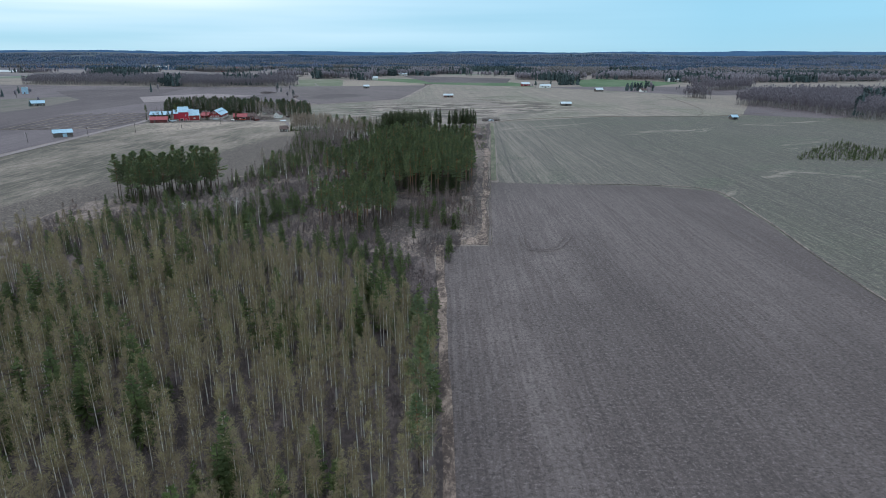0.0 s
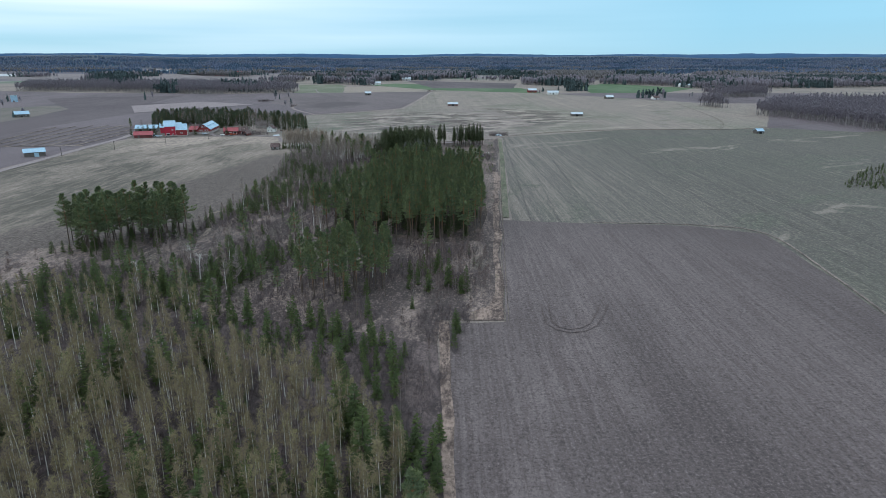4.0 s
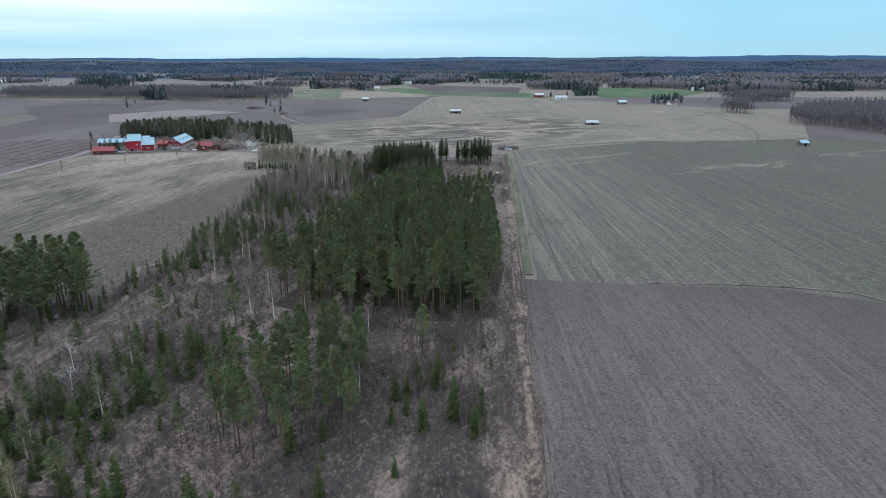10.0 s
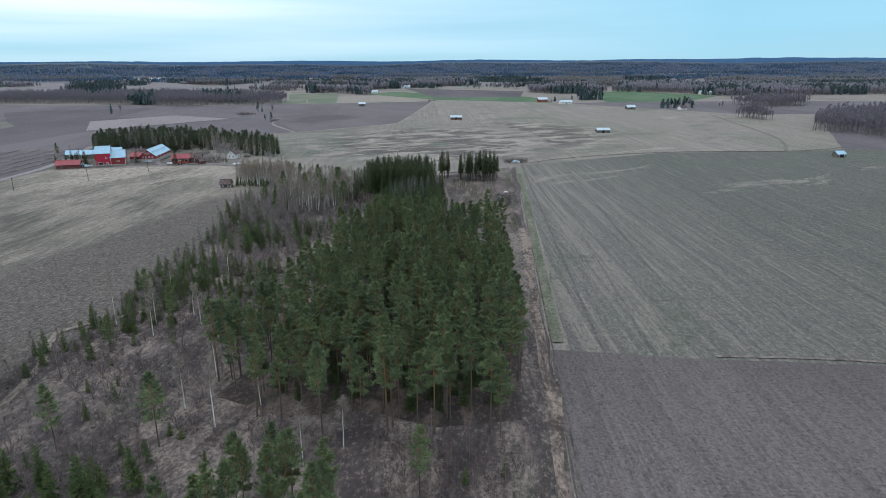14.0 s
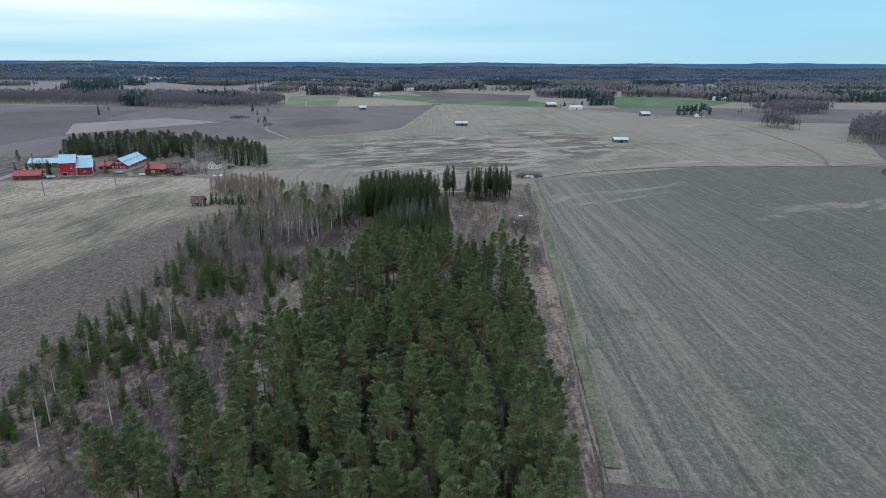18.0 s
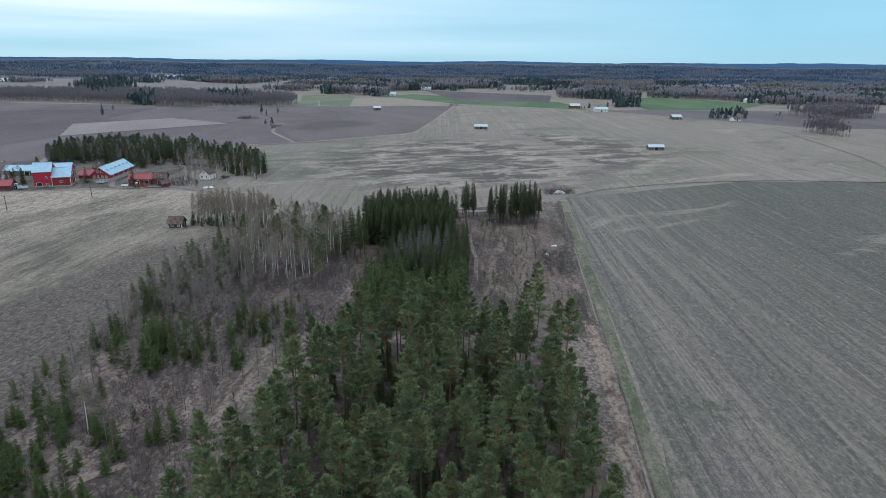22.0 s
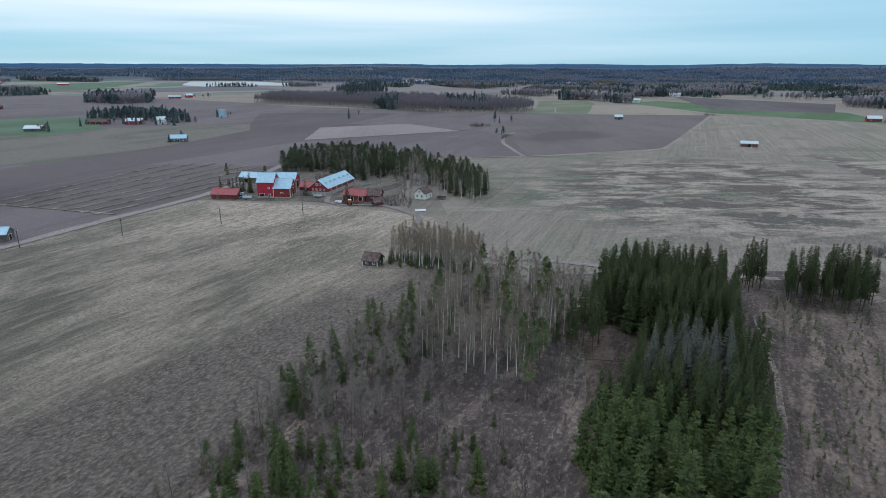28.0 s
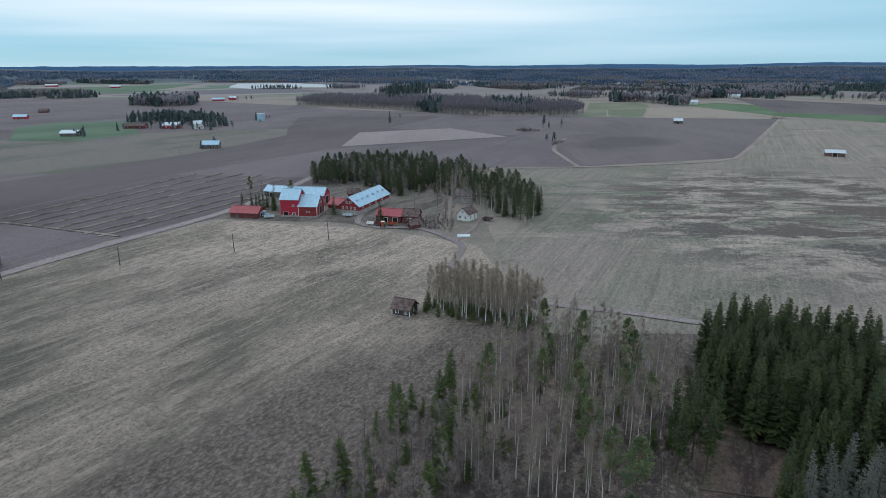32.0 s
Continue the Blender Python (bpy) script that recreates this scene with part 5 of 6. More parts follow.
FINE = [fine_leafless(rng, h) for h in (10, 11.5, 12.5, 13.5)]
CON = [far_conifer(rng, h) for h in (11, 13, 15)] + [far_pine(rng, h) for h in (11, 12.5, 14)]
LFL = [far_leafless(rng, h) for h in (9, 11, 12, 13)]
k = Mat("pale_stems", 0.9)
M_STEM = k.done(k.mix(k.island(), (0.17, 0.155, 0.15), (0.28, 0.255, 0.245)))
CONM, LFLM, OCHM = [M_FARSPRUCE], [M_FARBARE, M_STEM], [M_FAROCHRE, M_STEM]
# woods of the outer bands carry distance haze as blue in their colour
M_HAZESPRUCE = leaf_mat("hazed_blue_conifers", (0.054, 0.090, 0.138), (0.088, 0.128, 0.178), (0.064, 0.102, 0.160), 0.1)
M_HAZEWOOD = leaf_mat("hazed_lilac_woods", (0.110, 0.134, 0.205), (0.156, 0.174, 0.240), (0.118, 0.142, 0.222), 0.1)
M_HAZETAWNY = leaf_mat("hazed_tawny_woods", (0.134, 0.144, 0.184), (0.172, 0.174, 0.204), (0.124, 0.142, 0.198), 0.1)
FARMATS = ((CONM, LFLM, OCHM), ([M_HAZESPRUCE], [M_HAZEWOOD, M_STEM], OCHM), ([M_HAZESPRUCE], [M_HAZEWOOD, M_HAZEWOOD], [M_HAZETAWNY, M_HAZETAWNY]))


def far_wood(poly, conifers, step, name="distant_wood", label="distant wood of leafless trees and spruces", scale=1.25, fine=False):
    """A distant wood: a share of conifers among leafless trees."""
    pts = scatter(poly, step, rng, 0.5)
    mixn = np.array([0.5 + 0.9 * noise.noise((p[0] * 0.012, p[1] * 0.012, 5.0)) for p in pts]) if len(pts) else np.zeros(0)
    con = mixn < conifers
    if con.sum():
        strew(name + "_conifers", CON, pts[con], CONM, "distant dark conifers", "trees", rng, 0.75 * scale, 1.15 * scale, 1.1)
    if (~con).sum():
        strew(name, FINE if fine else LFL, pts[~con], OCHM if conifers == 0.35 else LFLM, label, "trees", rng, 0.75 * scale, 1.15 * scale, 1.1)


far_wood([(-740, 1130), (-533, 1106), (-400, 1040), (-345, 1050), (-246, 1076), (-250, 1150), (-360, 1260), (-560, 1300), (-790, 1270)], 0.13, 5.6, "long_leafless_wood", "long belt of grey leafless birches", 1.4, True)
far_wood([(-891, 1600), (-780, 1605), (-770, 1680), (-900, 1690)], 0.9, 8, scale=1.5)
far_wood([(-400, 1555), (-350, 1555), (-340, 1610), (-400, 1620)], 0.1, 7)
far_wood([(-286, 1440), (-235, 1440), (-230, 1500), (-290, 1500)], 0.85, 6.5, scale=1.5)
far_wood([(-235, 1450), (-140, 1324), (-150, 1440), (-180, 1490)], 0.3, 7.5)
far_wood([(-167, 1590), (97, 1900), (60, 2200), (-220, 1900)], 0.38, 8.5, scale=1.4)
far_wood([(171, 1397), (260, 1332), (330, 1420), (300, 1520), (180, 1500)], 0.45, 7)
far_wood([(212, 1130), (252, 1137), (256, 1168), (214, 1163)], 1.1, 6)
far_wood([(345, 1453), (447, 1366), (486, 1225), (729, 1257), (950, 1330), (950, 1560), (420, 1640)], 0.38, 7.5)
far_wood([(-1004, 1016), (-904, 1006), (-900, 1060), (-973, 1140), (-1060, 1100)], 0.65, 6.5, scale=1.4)
far_wood([(-690, 775), (-710, 835), (-640, 850), (-540, 795), (-545, 770), (-620, 790)], 0.6, 6.0, scale=0.9)
far_wood([(-2640, 1720), (-2500, 1830), (-2560, 1900), (-2720, 1840)], 0.5, 9, scale=1.3)
far_wood([(-2700, 2000), (-2330, 2080), (-2400, 2180), (-2750, 2150)], 0.55, 9, scale=1.4)
far_wood([(-1370, 1116), (-1350, 1210), (-1420, 1230), (-1440, 1130)], 0.7, 9)
far_wood([(312, 667), (338, 600), (344, 505), (560, 540), (580, 800), (390, 780)], 0.05, 4.6, "leafless_wood", "dense grey leafless birch wood", 1.3, True)
far_wood([(308, 806), (318, 760), (330, 762), (332, 815)], 0.0, 3.6, fine=True)
far_wood([(408, 952), (490, 978), (490, 1050), (400, 1020)], 0.02, 4.4, fine=True)
far_wood([(278, 936), (292, 946), (320, 946), (323, 960), (282, 962)], 1.0, 5, scale=1.0)
far_wood([(-1480, 1790), (-1380, 1810), (-1330, 1880), (-1420, 1850)], 0.6, 8, scale=1.0)
far_wood([(-1290, 1930), (-1190, 1900), (-1150, 1960), (-1260, 2000)], 0.3, 8, scale=1.1)
far_wood([(-1150, 2080), (-900, 1980), (-880, 2060), (-1120, 2180)], 0.5, 9, scale=1.2)
far_wood([(-760, 2060), (-620, 1960), (-600, 2040), (-700, 2120)], 0.35, 8, scale=1.2)
# the wooded country beyond the fields
LAKE = [(-1836, 2065), (-2114, 2379), (-1866, 2484), (-1433, 2240), (-1330, 2020), (-1439, 1987), (-1504, 1816), (-1680, 1900)]
FAR_GREEN = [(-1875, 1252), (-1690, 1338), (-1559, 1446), (-1994, 1996), (-2458, 2510), (-2900, 2450), (-3100, 2050)]
field("field_far_sprouting", FAR_GREEN, M_WESTGREEN, "far sprouting green field", 6)
PLAIN_WEST = [(-1500, 1950), (-760, 1480), (-430, 1640), (-520, 2180), (-760, 2080), (-960, 2330), (-1300, 2330)]
PLAIN_NORTH = [(-640, 2150), (-280, 2250), (-240, 2600), (-560, 2720)]
PLAIN_EAST = [(90, 1850), (330, 1720), (420, 1980), (110, 2180)]
POND = [(900, 2800), (1180, 2700), (1340, 3060), (980, 3120)]
field("field_far_plain", PLAIN_WEST, M_TAN, "far tan meadow before the village", 6)
field("field_far_north", PLAIN_NORTH, M_TAN, "far tan field among woods", 6)
field("field_far_east", PLAIN_EAST, M_TAN, "far brown field before the woods", 6)
clear = [LAKE, PLAIN_WEST, PLAIN_NORTH, PLAIN_EAST, POND, [(-900, 1150), (-1350, 1300), (-2000, 1800), (-2300, 2380), (-1700, 2600), (-1250, 2300), (-1000, 1750), (-760, 1480)], FAR_GREEN, [(-300, 1300), (-20, 1170), (165, 1060), (180, 1420), (-90, 1720), (-170, 1580), (-310, 1480)]]
BANDS = ((1450, 2300, 10.5), (2300, 3200, 14.5), (3200, 4500, 19.0))
for band_no, (r0, r1, step) in enumerate(BANDS):
    n = int(0.5 * 1.95 * (r1 * r1 - r0 * r0) / step ** 2)
    rr = np.sqrt(rng.uniform(r0 * r0, r1 * r1, n))
    aa = rng.uniform(-1.22, 0.73, n)
    px, py = -50 + rr * np.sin(aa), 200 + rr * np.cos(aa)
    u = (rr - 1450) / 3250
    m = np.array([noise.noise((a * 0.0021, b * 0.0021 * 1.5, 2.0)) + 0.5 * noise.noise((a * 0.006, b * 0.006, 7.0)) for a, b in zip(px, py)])
    west = np.clip((-aa - 0.15) / 0.5, 0, 1)
    ok = m > -0.06 + 0.34 * west * np.clip(1 - 1.6 * u, 0, 1) - 0.9 * u * (1 - 0.5 * west)
    for poly in clear:
        ok &= ~inside(px, py, poly)
    pts = np.column_stack([px, py])[ok]
    tone = np.array([noise.noise((a * 0.0035, b * 0.0035, 11.0)) + 0.4 * noise.noise((a * 0.011, b * 0.011, 4.0)) + 0.08 * noise.noise((a * 0.05, b * 0.05, 9.0)) for a, b in pts])
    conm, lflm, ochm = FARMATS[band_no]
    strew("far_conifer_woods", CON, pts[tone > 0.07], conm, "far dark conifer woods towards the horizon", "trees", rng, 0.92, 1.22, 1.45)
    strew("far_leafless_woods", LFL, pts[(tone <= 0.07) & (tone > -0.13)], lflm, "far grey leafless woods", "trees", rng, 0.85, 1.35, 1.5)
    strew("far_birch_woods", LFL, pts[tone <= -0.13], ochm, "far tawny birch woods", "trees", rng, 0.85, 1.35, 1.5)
# the last hills at the horizon, the blue of haze put into their colour
def far_ridge():
    n = 400
    ang = np.linspace(-1.6, 1.2, n)
    top = np.array([84 + 9 * noise.noise((a * 7, 0, 0)) + 4 * noise.noise((a * 40, 1, 0)) + 2.0 * noise.noise((a * 150, 2, 0)) for a in ang])
    x, y = -50 + 4860 * np.sin(ang), 200 + 4860 * np.cos(ang)
    verts = np.concatenate([np.column_stack([x, y, np.full(n, 20.0)]), np.column_stack([x, y, top])])
    i = np.arange(n - 1)
    tris = np.concatenate([np.column_stack([i, i + 1, i + n + 1]), np.column_stack([i, i + n + 1, i + n])])
    k = Mat("hazed_hills", 1.0)
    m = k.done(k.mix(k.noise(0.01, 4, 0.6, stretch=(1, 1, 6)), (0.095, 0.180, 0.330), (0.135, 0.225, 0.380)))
    tagged(new("backdrop", mesh_of("backdrop", verts, tris, [m])), "low wooded hills along the horizon, tinted with haze blue", "hills", kind="structure")


far_ridge()
# farm woods
fw = scatter([(-240, 612), (-204, 628), (-193, 606), (-176, 570), (-182, 545), (-221, 566), (-236, 548), (-250, 575)], 3.5, rng, 0.5)
pick = rng.uniform(0, 1, len(fw))
plant("pine_tree", "broad_pine", fw[pick < 0.48], "dark pine in the wood behind the farm", "pines behind the farm", rng, 0.72, 0.98, limit=30)
plant("spruce_tree", "broad_spruce", fw[(pick >= 0.48) & (pick < 0.74)], "dark spruce in the wood behind the farm", "spruces behind the farm", rng, 0.58, 0.82, limit=30)
plant("aspen_tree", "aspen", fw[pick >= 0.74], "grey leafless aspen in the wood behind the farm", "aspens behind the farm", rng, 0.8, 1.1, limit=30)
fe = scatter([(-106, 519), (-111, 550), (-138, 583), (-188, 610), (-198, 588), (-165, 558), (-140, 546), (-122, 530)], 4.0, rng, 0.5)
pick = rng.uniform(0, 1, len(fe))
plant("spruce_tree", "broad_spruce", fe[pick < 0.30], "dark spruce in the wood by the white cottage", "spruces by the cottage", rng, 0.6, 0.85, limit=40)
plant("birch_tree", "white_birch", fe[(pick >= 0.30) & (pick < 0.68)], "leafless birch in the wood by the white cottage", "birches by the cottage", rng, 0.75, 1.0, limit=25)
plant("pine_tree", "broad_pine", fe[pick >= 0.68], "pine in the wood by the white cottage", "pines by the cottage", rng, 0.75, 1.0, limit=25)
plant("spruce_tree", "broad_spruce", [(-231, 498), (-222, 499), (-218.5, 497.5), (-215.5, 500.5), (-228, 503), (-224.5, 497), (-220.5, 502), (-213.5, 498.5), (-186, 503.4), (-161, 500)], "dark spruce beside the farm buildings", "spruces by the barns", rng, 0.42, 0.66)
plant("pine_tree", "pine", [(-212, 508), (-236, 508)], "tall pine beside the farm buildings", "pines by the barns", rng, 0.75, 0.85)
plant("aspen_tree", "aspen", [(-226, 505), (-224, 510), (-172, 538), (-167, 541), (-163, 530), (-140, 515), (-143, 520), (-138, 512), (-142, 526), (-148, 532), (-155, 536), (-146, 540), (-136, 504), (-134, 508), (-158, 545), (-146, 545), (-150, 542), (-154, 543), (-148, 538), (-143, 545), (-140, 540), (-153, 549.5), (-137, 530), (-139, 534), (-128, 527), (-126, 531)], "grey leafless tree in the farmyard", "trees of the farmyard", rng, 0.6, 0.95)
strew("yard_bushes", shr, scatter([(-226, 482), (-206, 483), (-180, 499), (-160, 492), (-142, 492), (-130, 500), (-140, 508), (-170, 504), (-200, 492)], 3.0, rng), [M_BARE], "leafless bushes and rank weeds in the yard", "bushes", rng, 0.25, 0.7)
strew("garden_bushes", shr, scatter([(-146, 500), (-130, 499), (-134, 512), (-146, 525), (-150, 515)], 2.4, rng), [M_BARE], "leafless garden bushes by the cottage", "bushes", rng, 0.6, 1.3)

# water of the lake
k = Mat("lake_water", 0.35)
M_WATER = k.done((0.22, 0.25, 0.27), k.noise(0.4, 4, 0.6), 0.6, 0.3)
k.b.inputs["Specular IOR Level"].default_value = 0.5
bm = bmesh.new()
f = bm.faces.new([bm.verts.new((x, y, 0.6)) for x, y in LAKE])
if f.normal.z < 0:
    f.normal_flip()
tagged(part("water", bm, M_WATER, None), "still grey lake water among far fields", "water", kind="structure")


# ---- buildings ----
def board_mat(name, a, b, rough=0.85, metal=0.0, ribs=0.0):
    k = Mat(name, rough, metal)
    n1 = k.noise(0.8, 5, 0.65, local=True)
    n2 = k.noise(5.0, 3, 0.6, stretch=(1, 1, 0.12), local=True)
    c = k.mix(k.span(n1, 0.38, 0.62), a, b)
    c = k.mix(k.span(n2, 0.5, 0.7, 0, 0.4), c, tuple(v * 0.65 for v in a))
    return k.done(c, n2, 0.3, 0.02)


M_RED = board_mat("bright_red_boards", (0.340, 0.026, 0.048), (0.410, 0.036, 0.060))
M_FALU = board_mat("red_ochre_boards", (0.200, 0.030, 0.034), (0.265, 0.044, 0.044))
M_BROWNRED = board_mat("weathered_red_boards", (0.120, 0.042, 0.042), (0.175, 0.062, 0.058))
M_GREYRED = board_mat("greyed_red_boards", (0.12, 0.065, 0.06), (0.18, 0.11, 0.10))
M_TIMBER = board_mat("grey_timber", (0.10, 0.085, 0.078), (0.17, 0.15, 0.135))
M_OLDLOG = board_mat("old_brown_logs", (0.055, 0.045, 0.042), (0.10, 0.082, 0.075))
M_WHITE = board_mat("white_boards", (0.66, 0.64, 0.60), (0.76, 0.75, 0.72))
M_STONE = board_mat("whitewashed_stone", (0.27, 0.245, 0.225), (0.38, 0.35, 0.32))
M_BLUE = board_mat("blue_grey_sheet_roof", (0.33, 0.47, 0.58), (0.42, 0.56, 0.66), 0.5, 0.15)
M_ZINC = board_mat("pale_sheet_roof", (0.46, 0.51, 0.55), (0.58, 0.62, 0.65), 0.5, 0.2)
M_REDROOF = board_mat("red_sheet_roof", (0.29, 0.070, 0.080), (0.35, 0.095, 0.100), 0.6)
M_RUST = board_mat("rusty_sheet_roof", (0.060, 0.038, 0.036), (0.165, 0.115, 0.105), 0.8)
M_GLASS = board_mat("dark_window_glass", (0.03, 0.035, 0.04), (0.05, 0.055, 0.06), 0.1)
M_BLACK = board_mat("dark_doorway", (0.018, 0.016, 0.016), (0.03, 0.027, 0.026), 0.9)
M_POLE = board_mat("tarred_pole", (0.06, 0.05, 0.045), (0.11, 0.095, 0.085))


def box(bm, x0, x1, y0, y1, z0, z1):
    v = [bm.verts.new((x, y, z)) for z in (z0, z1) for x, y in ((x0, y0), (x1, y0), (x1, y1), (x0, y1))]
    for f in ((3, 2, 1, 0), (4, 5, 6, 7), (0, 1, 5, 4), (1, 2, 6, 5), (2, 3, 7, 6), (3, 0, 4, 7)):
        bm.faces.new([v[i] for i in f])


def boxes(*specs):
    bm = bmesh.new()
    for sp in specs:
        box(bm, *sp)
    return bm


def gabled(L, W, z0, eave, ridge):
    """A solid body with gables at its two ends, the ridge along x."""
    bm = bmesh.new()
    ends = []
    for x in (-L / 2, L / 2):
        ends.append([bm.verts.new(p) for p in ((x, -W / 2, z0), (x, W / 2, z0), (x, W / 2, eave), (x, 0, ridge), (x, -W / 2, eave))])
    a, b = ends
    bm.faces.new(a[::-1]), bm.faces.new(b)
    for i in range(5):
        bm.faces.new((a[i], a[(i + 1) % 5], b[(i + 1) % 5], b[i]))
    bmesh.ops.recalc_face_normals(bm, faces=bm.faces)
    return bm


def slope(L, W, eave, ridge, over, side, thick=0.14):
    """One roof slope, a slab with an overhang."""
    pitch = (ridge - eave) / (W / 2)
    y1 = side * (W / 2 + over)
    z1 = eave - over * pitch
    bm = bmesh.new()
    lo = [bm.verts.new(p) for p in ((-L / 2 - over, 0, ridge + 0.03), (L / 2 + over, 0, ridge + 0.03), (L / 2 + over, y1, z1 + 0.03), (-L / 2 - over, y1, z1 + 0.03))]
    hi = [bm.verts.new(v.co + Vector((0, 0, thick))) for v in lo]
    bm.faces.new(lo), bm.faces.new(hi[::-1])
    for i in range(4):
        bm.faces.new((lo[i], hi[i], hi[(i + 1) % 4], lo[(i + 1) % 4]))
    bmesh.ops.recalc_face_normals(bm, faces=bm.faces)
    return bm


def opening(root, kind, face, u, z, w, h, L, W, frame_mat, fill):
    """A window or a door on a face: s and n are the long sides, e and w the gable ends."""
    def on(u0, u1, z0, z1, d0, d1):
        if face == "s":
            return (u0, u1, -W / 2 - d1, -W / 2 - d0, z0, z1)
        if face == "n":
            return (u0, u1, W / 2 + d0, W / 2 + d1, z0, z1)
        if face == "e":
            return (L / 2 + d0, L / 2 + d1, u0, u1, z0, z1)
        return (-L / 2 - d1, -L / 2 - d0, u0, u1, z0, z1)
    t = min(0.12, w * 0.14)
    bars = [on(u - w / 2, u - w / 2 + t, z, z + h, -0.04, 0.06), on(u + w / 2 - t, u + w / 2, z, z + h, -0.04, 0.06), on(u - w / 2 + t, u + w / 2 - t, z + h - t, z + h, -0.04, 0.06)]
    if kind == "window":
        bars.append(on(u - w / 2 + t, u + w / 2 - t, z, z + t, -0.04, 0.06))
        bars.append(on(u - t * 0.25, u + t * 0.25, z + t, z + h - t, -0.04, 0.05))
    ob = part(kind, boxes(*bars), frame_mat, root)
    # in open doorways an M_BLACK sheet stands for the shade inside
    part("pane" if kind == "window" else "door_fill", boxes(on(u - w / 2 + t, u + w / 2 - t, z + (t if kind == "window" else 0.02), z + h - t, -0.05, 0.025)), fill, ob)


def building(name, label, category, x, y, turn, L, W, eave, ridge, wall, roof, base=None, over=0.4, corners=None, openings=(), chimney=None, vents=0, group="", z=0.0):
    root = new(name)
    root.matrix_basis = pose(x, y, z, 0, 0, turn)
    tagged(root, label, category, group)
    z0 = 0.0
    if base:
        z0 = base[0]
        part("foundation", boxes((-L / 2 - 0.06, L / 2 + 0.06, -W / 2 - 0.06, W / 2 + 0.06, -0.4, z0)), base[1], root)
    part("wall", gabled(L, W, z0 if base else -0.3, eave, ridge), wall, root)
    for side in (-1, 1):
        part("roof_slope", slope(L, W, eave, ridge, over, side), roof, root)
    part("ridge_cap", boxes((-L / 2 - over, L / 2 + over, -0.16, 0.16, ridge + 0.10, ridge + 0.24)), roof, root)
    if corners:
        for sx in (-1, 1):
            for sy in (-1, 1):
                part("corner_board", boxes((sx * L / 2 - 0.1, sx * L / 2 + 0.1, sy * W / 2 - 0.1, sy * W / 2 + 0.1, z0, eave - 0.05)), corners, root)
    for kind, face, u, zz, w, h, fm, fill in openings:
        opening(root, kind, face, u, zz, w, h, L, W, fm, fill)
    if chimney:
        ch = part("chimney", boxes((chimney - 0.35, chimney + 0.35, -0.35, 0.35, ridge - 0.8, ridge + 1.1)), M_STONE, root)
        part("chimney_cap", boxes((chimney - 0.45, chimney + 0.45, -0.45, 0.45, ridge + 1.1, ridge + 1.22)), M_TIMBER, ch)
    for i in range(vents):
        u = -L / 2 + (i + 0.5) * L / vents
        pitch = (ridge - eave) / (W / 2)
        yy = -W * 0.25
        zz = eave + (W / 2 + yy) * pitch
        bm = gabled(1.0, 1.1, 0, 0.35, 0.75)
        bmesh.ops.transform(bm, matrix=Matrix.Translation((u, yy - 0.25, zz + 0.12)) @ Matrix.Rotation(radians(90), 4, "Z"), verts=bm.verts)
        part("roof_vent", bm, roof, root)
    return root


def win(face, u, z, w=1.0, h=1.2):
    return ("window", face, u, z, w, h, M_WHITE, M_GLASS)


def door(face, u, z, w=1.2, h=2.1, fill=None, frame_mat=None):
    return ("door", face, u, z, w, h, frame_mat or M_WHITE, fill or M_BLACK)


# the farm
building("red_shed", "long low dark red shed with red metal roof", "shed", -215.8, 485.3, 15, 12, 6.2, 2.3, 4.3, M_BROWNRED, M_REDROOF, over=0.5, openings=[door("e", 0.5, 0, 2.2, 2.0), door("s", -3, 0, 1.2, 1.9, M_TIMBER, M_TIMBER)])
building("barn", "tall bright red barn with blue metal roof", "barn", -201.2, 496.4, 22, 7.4, 9.5, 7.3, 10.8, M_RED, M_BLUE, (0.8, M_STONE), openings=[door("s", -1.6, 0.0, 2.4, 2.2), win("s", 1.6, 4.2, 0.9, 0.9), door("s", 1.7, 0.0, 1.3, 1.9, M_TIMBER)])
building("barn", "dark red barn with blue metal roof and wide doors", "barn", -194.3, 499.4, 22, 7.6, 10.5, 4.6, 8.2, M_FALU, M_BLUE, (0.6, M_STONE), corners=M_WHITE, openings=[win("s", 0.0, 1.9, 1.5, 0.8), door("e", 0.0, 0.6, 3.2, 3.4), win("e", -1.7, 4.9, 0.7, 0.9), win("e", 0.0, 4.9, 0.7, 0.9), win("e", 1.7, 4.9, 0.7, 0.9), win("e", 0, 6.4, 0.8, 0.7)])
building("machine_hall", "red machine hall with blue metal roof, open front", "hall", -209.5, 517.5, 20, 15, 9, 4.4, 7.2, M_RED, M_BLUE, openings=[door("e", 0.5, 0, 4.2, 3.6), door("s", 3, 0, 3.0, 3.0)])
building("storage_shed", "low grey storage shed with blue metal roof", "shed", -231, 524, 8, 16, 7, 2.8, 4.9, M_TIMBER, M_BLUE, openings=[door("s", -4, 0, 2.4, 2.3), door("s", 3, 0, 2.4, 2.3)])
